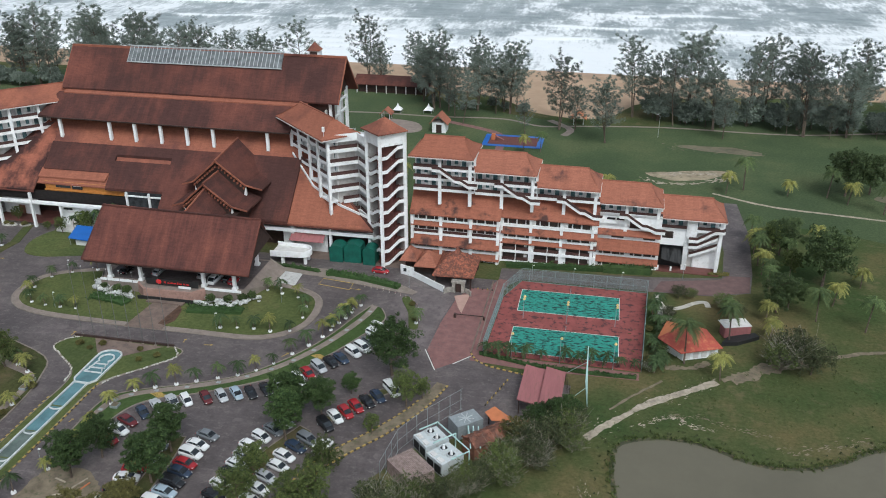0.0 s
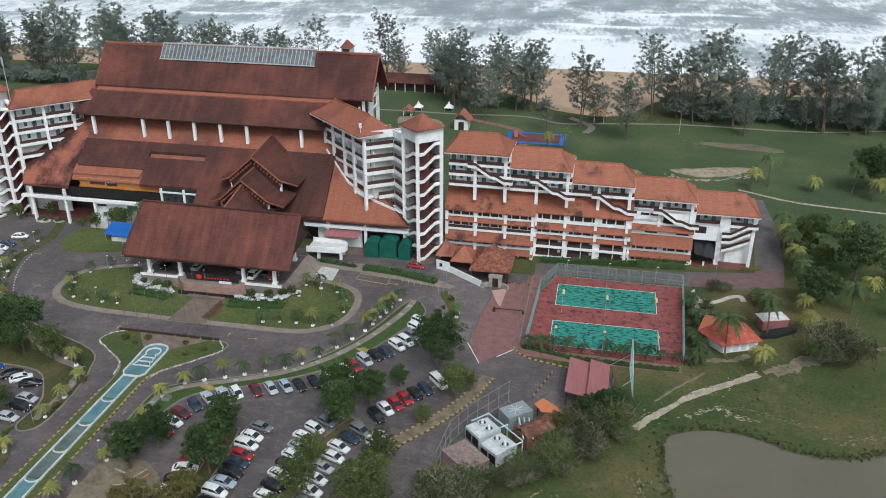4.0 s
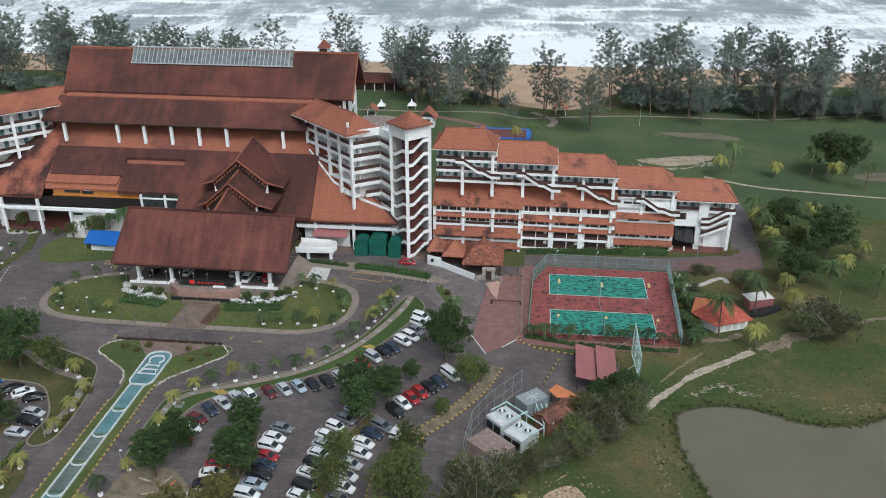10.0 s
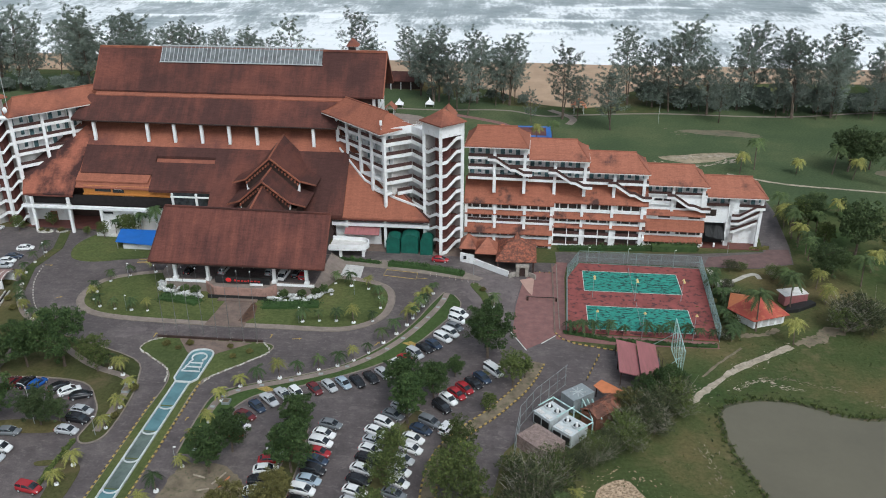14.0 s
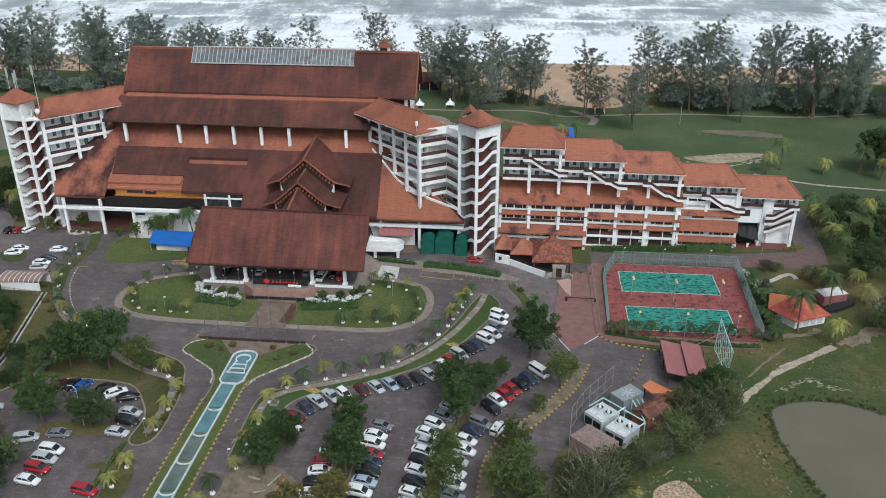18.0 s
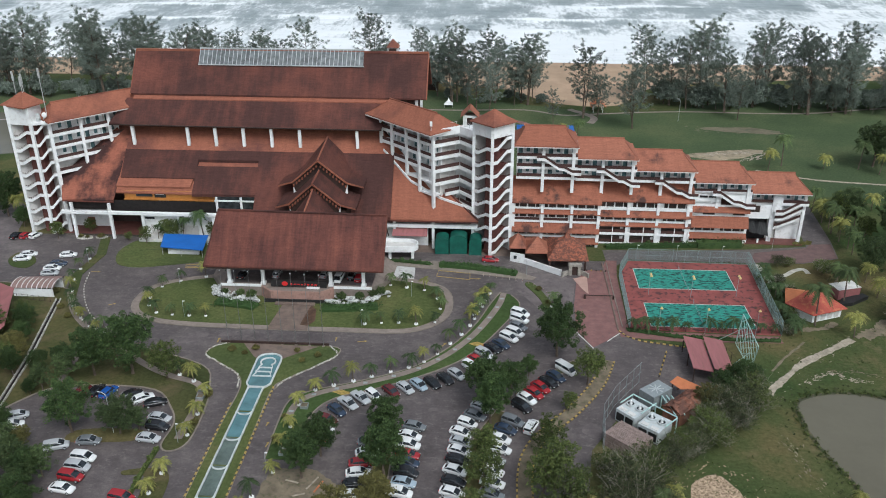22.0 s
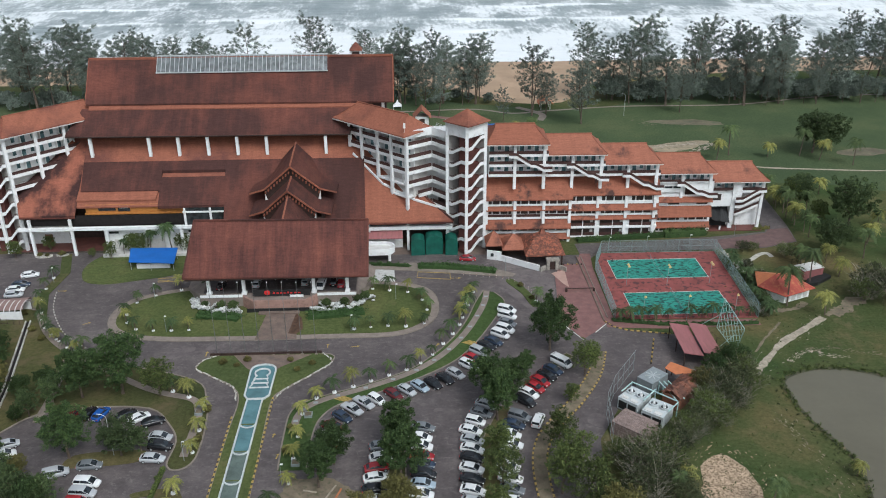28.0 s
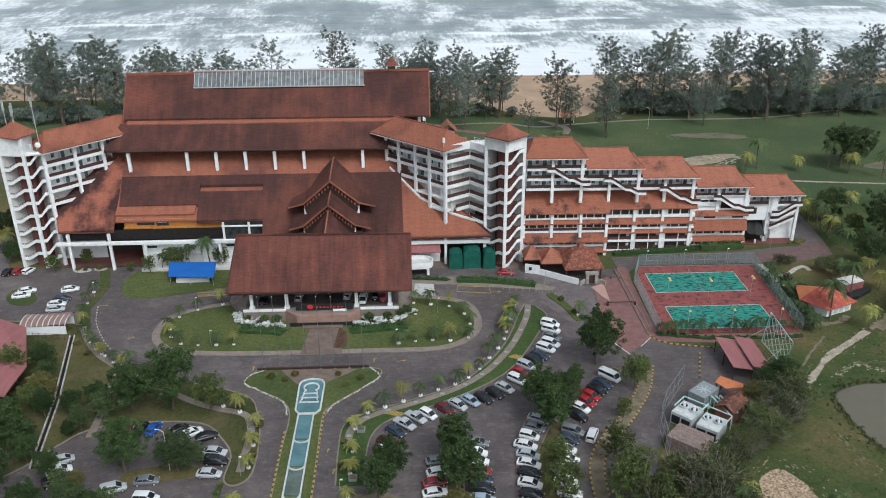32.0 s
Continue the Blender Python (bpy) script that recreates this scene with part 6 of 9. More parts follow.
# block five: white screen wall, black opening, three external flights
b5, m5 = TERR[4], stepped(BW * 4.5)
part("white_screen", one_box(BW * 4, BW * 4 + 9.0, 1.0, 1.5, 6.8, EAVE[4] - 3.4, m=m5), M_WHITE, b5)
part("white_screen", one_box(BW * 4 + 6.4, BW * 4 + 9.0, 0.7, 1.5, 7.6, EAVE[4] - 0.4, m=m5), M_WHITE, b5)
part("white_pier", one_box(BW * 4 + 6.2, BW * 4 + 7.4, 0.7, 1.5, 0, 7.6, m=m5), M_WHITE, b5)
part("screen_window", one_box(BW * 4 + 0.6, BW * 4 + 3.3, 0.94, 1.05, 8.7, 10.6, m=m5), M_BROWNPANE, b5)
part("black_opening", one_box(BW * 4 + 0.3, BW * 4 + 6.2, 2.6, 3.0, 0, 6.7, m=m5), M_BLACK, b5, "torn black sheeting over the entrance")
bm = bmesh.new()
for k in range(5):
    a, c = BW * 4 + 0.9 + 1.05 * k, BW * 4 + 0.9 + 1.05 * (k + 1)
    z0, z1 = 3.7 - 0.35 * (k % 2) - 0.2 * k, 3.7 - 0.35 * ((k + 1) % 2) - 0.2 * (k + 1)
    slab_of(bm, [(a, -1.0 + 0.25 * (k % 2), z0), (c, -1.0 + 0.25 * ((k + 1) % 2), z1), (c, 2.5, 5.9 - 0.25 * ((k + 1) % 3)), (a, 2.5, 5.9 - 0.25 * (k % 3))], 0.12, m5)
part("entrance_canopy", bm, M_BLACK, b5, "sagging folded black canopy")
for x in (0.3, 3.6):
    column(b5, m5, BW * 4 + x, -0.4, 0, 1.3, 0.45, "gate_post")
part("paved_porch", one_box(BW * 4, BW * 5 - 0.5, -1.2, 3, 0, 0.2, m=m5), M_TERRACE, b5)
part("white_back_wall", one_box(BW * 4 + 9.0, BW * 5 - 0.8, 2.9, 3.2, 0, EAVE[4] - 3.5, m=m5), M_WHITE, b5)


def outdoor_flight(parent, m, line, y=0.2):
    """A white stringer through the turning points of line, with a dark timber handrail above it."""
    runs = [(a, b, c, d) for (a, b), (c, d) in zip(line, line[1:])]
    bm = bmesh.new()
    for a, b, c, d in runs:
        slab_of(bm, [(a, y - 0.7, b), (c, y - 0.7, d), (c, y + 0.7, d), (a, y + 0.7, b)], 0.65, m)
    fl = part("outdoor_flight", bm, M_WHITE, parent)
    bm = bmesh.new()
    for a, b, c, d in runs:
        slab_of(bm, [(a, y - 0.62, b + 0.8), (c, y - 0.62, d + 0.8), (c, y - 0.5, d + 0.8), (a, y - 0.5, b + 0.8)], 0.7, m)
    part("handrail", bm, M_RAIL, fl)


for i in range(4):
    ez, x = EAVE[i], BW * i
    end = ez - 7.25 if i < 3 else ez - 6.9
    outdoor_flight(TERR[i], stepped(BW * (i + 0.5)), [(x + 5.2, ez - 3.35), (x + 7.2, ez - 3.4), (x + 11.2, ez - 6.0), (x + 12.4, ez - 6.05), (x + 14.6, end), (x + 16.9, end)])
outdoor_flight(b5, m5, [(71.0, 9.2), (73.1, 9.25), (77.2, 11.95), (79.4, 12.0)])
outdoor_flight(b5, m5, [(71.2, 7.2), (73.3, 7.3), (78.2, 10.2)], 0.9)
outdoor_flight(b5, m5, [(71.6, 4.4), (73.0, 4.9), (78.2, 7.4)], 1.7)

# ---- vehicles ----
def loft(bm, stations):
    """Rounded cross-sections along x: (x, z0, z1, half width at the bottom, half width at the top)."""
    rings = []
    for x, z0, z1, w0, w1 in stations:
        h, wm = z1 - z0, w0 * 0.35 + w1 * 0.65
        side = [(w0 * 0.9, z0), (w0, z0 + h * 0.28), (w0 * 0.99, z0 + h * 0.5), (wm, z0 + h * 0.8), (w1 * 0.88, z0 + h * 0.96), (w1 * 0.55, z1 + h * 0.02)]
        ring = [(-y, z) for y, z in side] + side[::-1]
        rings.append([bm.verts.new((x, y, z)) for y, z in ring])
    n = len(rings[0])
    for a, b in zip(rings, rings[1:]):
        for i in range(n):
            bm.faces.new((a[i], a[(i + 1) % n], b[(i + 1) % n], b[i]))
    bm.faces.new(rings[0]), bm.faces.new(rings[-1][::-1])


def soft_part(name, bm, mat, parent, angle=38):
    """A part shaded smooth, with its sharper edges kept."""
    ob = part(name, bm, mat, parent, smooth=True)
    ob.data.set_sharp_from_angle(angle=radians(angle))
    return ob


PAINTS = {"white": (0.72, 0.72, 0.71), "silver": (0.42, 0.43, 0.44), "black": (0.015, 0.015, 0.017), "navy": (0.03, 0.045, 0.075), "red": (0.3, 0.02, 0.025), "grey": (0.16, 0.17, 0.18), "blue": (0.02, 0.09, 0.33), "sky blue": (0.33, 0.4, 0.46), "maroon": (0.11, 0.018, 0.02)}
PAINT = {}
for nm, col in PAINTS.items():
    PAINT[nm] = plain(nm.replace(" ", "_") + "_car_paint", col, 0.25, vary=0.05, scale=0.8, spec=0.6)
SHAPES = {  # belt stations, cabin stations, the roof's start and end and its height
    "saloon": ([(-2.22, 0.42, 0.84, 0.66, 0.58), (-2.14, 0.28, 0.98, 0.8, 0.72), (-1.8, 0.22, 1.02, 0.87, 0.78), (-1.0, 0.2, 1.0, 0.89, 0.82), (0.5, 0.2, 0.97, 0.89, 0.83), (1.15, 0.2, 0.93, 0.88, 0.8), (1.75, 0.24, 0.84, 0.84, 0.72), (2.08, 0.26, 0.74, 0.74, 0.62), (2.22, 0.36, 0.62, 0.58, 0.5)],
               [(-1.85, 0.94, 1.02, 0.72, 0.68), (-1.15, 0.94, 1.38, 0.78, 0.64), (-0.5, 0.94, 1.47, 0.79, 0.65), (0.25, 0.94, 1.45, 0.79, 0.65), (1.3, 0.88, 0.95, 0.77, 0.72)], (-1.2, 0.3, 1.48)),
    "hatchback": ([(-1.92, 0.42, 0.9, 0.68, 0.62), (-1.86, 0.28, 1.02, 0.8, 0.74), (-1.5, 0.22, 1.04, 0.85, 0.79), (0.6, 0.2, 1.0, 0.86, 0.8), (1.15, 0.22, 0.95, 0.85, 0.78), (1.6, 0.24, 0.84, 0.8, 0.7), (1.82, 0.28, 0.74, 0.7, 0.6), (1.94, 0.38, 0.62, 0.54, 0.48)],
                  [(-1.88, 0.98, 1.06, 0.74, 0.7), (-1.6, 0.98, 1.45, 0.77, 0.63), (-0.8, 0.98, 1.54, 0.78, 0.64), (0.25, 0.98, 1.5, 0.78, 0.65), (1.3, 0.9, 0.98, 0.75, 0.7)], (-1.6, 0.3, 1.55)),
    "people_carrier": ([(-2.22, 0.45, 1.0, 0.72, 0.66), (-2.15, 0.3, 1.12, 0.85, 0.78), (-1.8, 0.26, 1.14, 0.9, 0.83), (0.6, 0.24, 1.1, 0.91, 0.85), (1.3, 0.26, 1.05, 0.9, 0.82), (1.85, 0.28, 0.94, 0.85, 0.74), (2.12, 0.32, 0.82, 0.74, 0.64), (2.24, 0.42, 0.68, 0.58, 0.52)],
                       [(-2.16, 1.08, 1.16, 0.8, 0.76), (-1.9, 1.08, 1.62, 0.82, 0.68), (-0.9, 1.08, 1.73, 0.83, 0.69), (0.35, 1.06, 1.69, 0.83, 0.7), (1.42, 1.0, 1.08, 0.8, 0.75)], (-1.9, 0.4, 1.74)),
    "van": ([(-2.4, 0.4, 1.1, 0.8, 0.78), (-2.34, 0.28, 1.25, 0.89, 0.85), (1.3, 0.25, 1.2, 0.91, 0.86), (1.95, 0.28, 1.05, 0.88, 0.8), (2.25, 0.32, 0.9, 0.78, 0.7), (2.38, 0.42, 0.75, 0.62, 0.56)],
            [(-2.36, 1.2, 1.8, 0.86, 0.76), (-2.1, 1.2, 1.94, 0.86, 0.76), (1.1, 1.18, 1.95, 0.86, 0.78), (2.0, 1.05, 1.15, 0.84, 0.78)], (-2.34, 1.2, 1.97)),
    "pickup": ([(-2.5, 0.45, 0.95, 0.84, 0.82), (-0.6, 0.4, 1.0, 0.9, 0.86), (1.0, 0.4, 1.05, 0.9, 0.85), (1.8, 0.4, 0.98, 0.88, 0.8), (2.3, 0.45, 0.86, 0.78, 0.68), (2.45, 0.5, 0.74, 0.62, 0.56)],
               [(-0.75, 1.0, 1.6, 0.8, 0.7), (0.4, 1.0, 1.68, 0.8, 0.7), (1.35, 1.0, 1.08, 0.78, 0.72)], (-0.75, 0.45, 1.69)),
}
CARS = {}


def car(kind, colour):
    """One car at the origin, nose to +x; built once for each kind and colour."""
    if (kind, colour) in CARS:
        return CARS[kind, colour], False
    body_st, cabin_st, (r0, r1, rz) = SHAPES[kind]
    th = thing(kind if kind in ("van", "pickup") else kind + "_car", (0, 0, 0), "parked " + colour + " " + kind.replace("_", " ") + " with dark windows", "car" if kind not in ("van", "pickup") else kind, "parked cars")
    bm = bmesh.new()
    loft(bm, body_st)
    soft_part("body", bm, PAINT[colour], th)
    bm = bmesh.new()
    loft(bm, cabin_st)
    soft_part("cabin_glass", bm, M_CARGLASS, th)
    w = max(s[4] for s in cabin_st[1:-1])
    bm = bmesh.new()
    loft(bm, [(r0 - 0.14, rz - 0.22, rz - 0.1, w * 0.92, w * 0.86), (r0 + 0.2, rz - 0.12, rz - 0.02, w * 1.03, w * 0.98), ((r0 + r1) / 2, rz - 0.1, rz + 0.02, w * 1.04, w), (r1 - 0.1, rz - 0.1, rz, w * 1.03, w * 0.98), (r1 + 0.16, rz - 0.16, rz - 0.07, w * 0.96, w * 0.9)])
    rf = soft_part("roof_panel", bm, PAINT[colour], th)
    for s in (-1, 1):
        a, b, c, d = [Vector((st[0], s * (st[3] * 0.4 + st[4] * 0.6), st[2])) for st in (cabin_st[0], cabin_st[1], cabin_st[-2], cabin_st[-1])]
        mid = (b + c) / 2
        for p, q, r in ((a, b, 0.06), (c, d, 0.045), (mid, mid + Vector((0, s * 0.14, -(cabin_st[1][2] - cabin_st[1][1]))), 0.04)):
            bm = bmesh.new()
            bar(bm, p, q, r, 4)
            part("pillar", bm, PAINT[colour], rf)
    x0, x1 = body_st[0][0], body_st[-1][0]
    for x in (x0 + 0.78, x1 - 0.82):
        for s in (-1, 1):
            y = s * (body_st[2][3] - 0.08)
            bm = bmesh.new()
            bar(bm, (x, y - 0.1, 0.31), (x, y + 0.1, 0.31), 0.31, 12)
            wheel = part("wheel", bm, M_TYRE, th)
            bm = bmesh.new()
            bar(bm, (x, y + s * 0.09, 0.31), (x, y + s * 0.115, 0.31), 0.19, 8)
            part("rim", bm, M_ALU, wheel)
    for s in (-1, 1):
        part("headlight", one_box(x1 - 0.3, x1 - 0.06, s * 0.55 - 0.16, s * 0.55 + 0.16, body_st[-2][2] - 0.2, body_st[-2][2] - 0.06), M_LAMP, th)
        part("tail_light", one_box(x0 + 0.0, x0 + 0.14, s * 0.62 - 0.14, s * 0.62 + 0.14, body_st[1][2] - 0.32, body_st[1][2] - 0.1), M_LAMPRED, th)
    part("number_plate", one_box(x0 - 0.02, x0 + 0.03, -0.25, 0.25, 0.5, 0.62), M_LAMP, th)
    CARS[kind, colour] = th
    return th, True


def park(kind, colour, x, y, deg, z=0.04):
    th, fresh = car(kind, colour)
    m = pose(x, y, z, 0, 0, deg)
    if fresh:
        th.matrix_basis = m
    else:
        copy_thing(th, m)


S, H, P, V = "saloon", "hatchback", "people_carrier", "van"
ROWS_OF_CARS = [
    [(P, "white", -53.8, 123.4, 66)],
    [(S, "navy", -91.0, 126.4, -42), ("pickup", "silver", -89.2, 128.6, -42), ("pickup", "silver", -87.0, 130.6, -44), (H, "white", -84.6, 131.6, -45), (S, "maroon", -81.3, 133.3, -46), (S, "silver", -78.6, 134.5, -46), (S, "sky blue", -76.0, 135.8, -47), (S, "black", -73.3, 136.6, -48), (S, "black", -70.8, 138.2, -48), (S, "silver", -68.6, 140.0, -46)],
    [(P, "white", -65.6, 142.8, -43), (S, "red", -64.6, 145.5, -42), (P, "silver", -63.0, 148.0, -41), (S, "black", -61.2, 150.4, -40), (S, "navy", -59.5, 152.2, -39), (P, "white", -57.7, 155.0, -37), (P, "white", -56.3, 157.2, -35), (S, "grey", -55.6, 160.0, -33), (P, "white", -55.2, 163.2, -30), (P, "white", -55.0, 166.0, -28)],
    [(V, "white", -46.0, 143.0, -47), (S, "navy", -48.2, 140.4, -46), (S, "black", -49.8, 138.3, -46), (S, "red", -51.5, 136.4, -46), (S, "red", -52.9, 134.3, -45), (S, "white", -54.4, 132.4, -44), (P, "black", -55.4, 129.6, -43)],
    [(S, "silver", -63.2, 129.0, -28), (S, "grey", -64.4, 126.3, -26), (H, "white", -65.7, 123.8, -24), (S, "white", -66.8, 121.0, -22), (S, "silver", -66.7, 118.2, -20), (S, "white", -66.9, 115.7, -20), (S, "black", -67.1, 113.3, -20), (S, "white", -67.4, 110.4, -20), (S, "black", -67.5, 107.6, -18), (S, "white", -67.6, 104.8, -18), (S, "silver", -67.7, 102.0, -18), (H, "black", -67.7, 99.2, -18)],
    [(P, "grey", -57.2, 124.8, -28), (S, "white", -59.7, 119.6, -22), (S, "white", -59.7, 116.7, -20), (S, "silver", -60.8, 113.7, -20), (S, "white", -61.0, 110.7, -20), (S, "white", -60.9, 107.7, -18), (S, "grey", -61.0, 104.8, -18), (S, "white", -61.1, 101.8, -18), (S, "navy", -58.6, 122.4, -24)],
    [(S, "grey", -83.4, 117.4, 12), (S, "white", -83.3, 114.2, 12), (S, "red", -84.0, 111.4, 12), (S, "white", -84.1, 108.8, 10), (S, "black", -84.2, 106, 10), (S, "white", -84.2, 103.2, 10), (S, "navy", -84.3, 100.4, 10)],
    [(S, "grey", -75.6, 122.3, -14), (S, "white", -76.2, 119.4, -14), (P, "white", -76.2, 116.8, -12), (S, "red", -76.0, 114.2, -12), (S, "navy", -75.9, 112.0, -12), (P, "black", -75.8, 109.3, -12), (S, "sky blue", -76.0, 106.8, -10), (P, "white", -76.4, 104.2, -10), (S, "black", -76.4, 101.4, -10)],
    [(S, "maroon", -92.4, 123.4, -22), (S, "white", -92.6, 120.6, -20), (H, "red", -92.8, 117.6, -18)],
    [(H, "silver", -151.4, 120.9, 26), (P, "white", -151.0, 117.8, 26), (P, "black", -150.6, 114.8, 26), (S, "grey", -134.6, 114.4, 4), (P, "silver", -139.8, 112.6, 20), (S, "maroon", -142.8, 129.5, 78), (S, "black", -140.0, 129.8, 76), (S, "blue", -137.5, 129.5, 72), (S, "black", -132.6, 129.0, 46), (S, "white", -129.9, 127.9, 40)],
    [(S, "black", -126.8, 126.6, 24), (S, "silver", -124.2, 121.9, -8), (P, "black", -123.5, 119.2, -8), (S, "silver", -124.0, 115.8, -6), (P, "white", -133.4, 109.8, -6), (P, "silver", -133.3, 107.3, -6), (P, "red", -133.3, 104.8, -8), (S, "white", -133.4, 101.8, -8), (P, "red", -122.4, 100.2, -10)],
    [(S, "black", -195.7, 201.6, 80), (H, "red", -193.0, 201.7, 80), (H, "white", -190.4, 202.0, 72), (S, "white", -175.2, 190.3, 16), (S, "white", -186.0, 190.0, 20), (S, "white", -186.4, 187.4, 14), (S, "navy", -175.3, 185.0, 10), (S, "white", -175.6, 182.3, 8), (S, "silver", -174.9, 179.6, 8), (S, "red", -62.3, 194.1, -4)],
]
for row in ROWS_OF_CARS:
    for kind, colour, x, y, deg in row:
        park(kind, colour, x, y, deg)
for kind, colour, x, y, deg in ((S, "black", -123.4, 176.5, 86), (S, "silver", -115.0, 177.5, 88), (S, "silver", -103.2, 178, 84), (V, "white", -99.2, 175.8, -96), (H, "black", -96.3, 177, 88), (H, "red", -94.4, 176.2, 88), (S, "maroon", -109.5, 180.5, 4)):
    park(kind, colour, x, y, deg, 2.8)

# ---- trees, palms, hedges ----
def leaf_mesh(name, centres, radii, count, size, mat, long=1.0, lift=0.0, seed=0, lean=(0, 0, 0), wild=1.0, core=0.4):
    """Many small leaves scattered in clumps, each a bent quad."""
    rng = np.random.default_rng(seed)
    n = len(centres) * count
    c = np.repeat(np.array(centres, float), count, axis=0)
    r = np.repeat(np.array(radii, float), count)
    d = rng.normal(size=(n, 3))
    d /= np.linalg.norm(d, axis=1)[:, None]
    p = c + d * (r * rng.random(n) ** core)[:, None] * np.array([1, 1, 0.75])
    a = rng.normal(size=(n, 3)) * wild + d * 0.6 + np.array([0, 0, lift]) + np.array(lean)
    a /= np.linalg.norm(a, axis=1)[:, None]
    b = np.cross(a, rng.normal(size=(n, 3)))
    b /= np.linalg.norm(b, axis=1)[:, None]
    s = size * (0.6 + 0.8 * rng.random(n))[:, None]
    q = np.stack([p - a * s * long * 0.5, p + b * s * 0.3, p + a * s * long * 0.5, p - b * s * 0.3], 1).reshape(-1, 3)
    me = bpy.data.meshes.new(name)
    me.from_pydata(q.tolist(), [], np.arange(4 * n).reshape(n, 4).tolist())
    me.materials.append(mat)
    return me


def add_part(name, me, parent, label=""):
    ob = new(name, me)
    ob.parent = parent
    ob.matrix_parent_inverse = Matrix.Translation(-parent.location)
    return tagged(ob, label)


def trunk_of(bm, h, r, limbs, rng, spread, lo=0.35, lean=0.06):
    """A tapered trunk in bent pieces, with limbs; returns the limb ends."""
    pts = [Vector((0, 0, -0.2))]
    for k in range(1, 5):
        pts.append(Vector((rng.uniform(-1, 1) * lean * h * k / 4, rng.uniform(-1, 1) * lean * h * k / 4, h * 0.8 * k / 4)))
    for k in range(4):
        bar(bm, pts[k], pts[k + 1], r * (1 - 0.22 * k), 7, r * (1 - 0.22 * (k + 1)))
    ends = []
    for i in range(limbs):
        t = lo + (0.98 - lo) * i / max(1, limbs - 1)
        f = t * 4
        k = min(3, int(f))
        s = pts[k].lerp(pts[k + 1], f - k)
        ang = i * 2.4 + rng.uniform(-0.4, 0.4)
        reach = spread * (1.05 - 0.55 * abs(t - 0.5)) * rng.uniform(0.7, 1.05)
        e = s + Vector((math.cos(ang) * reach, math.sin(ang) * reach, h * 0.16 * rng.uniform(0.6, 1.3)))
        m = s.lerp(e, 0.5) + Vector((0, 0, h * 0.03))
        bar(bm, s, m, r * 0.38, 5, r * 0.26), bar(bm, m, e, r * 0.26, 5, r * 0.1)
        ends += [m, e]
    ends.append(pts[4])
    return ends


def broad_tree(seed, h, spread, mat, label, dense=34, size=0.62, name="tree"):
    rng = random.Random(seed)
    th = thing(name, (0, 0, 0), label, "tree")
    bm = bmesh.new()
    ends = trunk_of(bm, h, 0.026 * h, 13, rng, spread * 0.62, 0.32)
    part("trunk", bm, M_BARK, th)
    cen, rad = [], []
    for e in ends:
        for k in range(5):
            cen.append((e.x + rng.gauss(0, spread * 0.2), e.y + rng.gauss(0, spread * 0.2), min(h * 0.97, e.z + rng.gauss(h * 0.05, h * 0.09))))
            rad.append(spread * rng.uniform(0.09, 0.23))
    for k in range(34):
        a, u = rng.uniform(0, 6.3), rng.uniform(0.05, 1.0)
        out = spread * rng.uniform(0.62, 0.95) * math.sqrt(1 - (u - 0.35) ** 2)
        cen.append((math.cos(a) * out, math.sin(a) * out, h * (0.36 + 0.56 * u)))
        rad.append(spread * rng.uniform(0.09, 0.2))
    add_part("crown", leaf_mesh("crown", cen, rad, int(dense * 0.72), size * 0.9, mat, 1.3, seed=seed), th)
    return th


def casuarina(seed, h, label):
    """A tall feathery seaside tree, thin above, its sprays blown to one side."""
    rng = random.Random(seed)
    th = thing("casuarina_tree", (0, 0, 0), label, "tree", "shore trees")
    bm = bmesh.new()
    cen, rad = [], []
    for fork in range(rng.choice((1, 2, 2))):
        tip = Vector((rng.uniform(-3, 2), rng.uniform(-2, 2), h * (1 - 0.12 * fork)))
        base = Vector((fork * 0.5, 0, -0.2))
        kn = base.lerp(tip, 0.45) + Vector((rng.uniform(-0.8, 0.8), rng.uniform(-0.8, 0.8), 0))
        bar(bm, base, kn, 0.34, 6, 0.2), bar(bm, kn, tip, 0.2, 6, 0.04)
        for i in range(30):
            t = 0.26 + 0.73 * i / 29
            s = base.lerp(kn, t / 0.45) if t < 0.45 else kn.lerp(tip, (t - 0.45) / 0.55)
            a = i * 2.4 + rng.uniform(-0.5, 0.5)
            reach = (0.45 + 0.75 * math.sin(math.pi * min(1, t * 0.95))) * h * 0.215 * rng.uniform(0.4, 1.25) + 1.0
            e = s + Vector((math.cos(a) * reach - 0.5, math.sin(a) * reach, reach * 0.5))
            bar(bm, s, e, 0.09, 4, 0.03)
            for f in (0.35, 0.55, 0.7, 0.82, 0.93, 1.05):
                q = s.lerp(e, f)
                cen.append((q.x + rng.gauss(0, 0.5), q.y + rng.gauss(0, 0.5), q.z + rng.gauss(0.3, 0.6)))
                rad.append(rng.uniform(0.45, 1.3) * (1.3 - 0.5 * t))
    part("trunk", bm, M_BARK, th)
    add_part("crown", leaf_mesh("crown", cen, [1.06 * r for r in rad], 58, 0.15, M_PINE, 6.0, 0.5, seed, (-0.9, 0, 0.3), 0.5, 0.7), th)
    return th


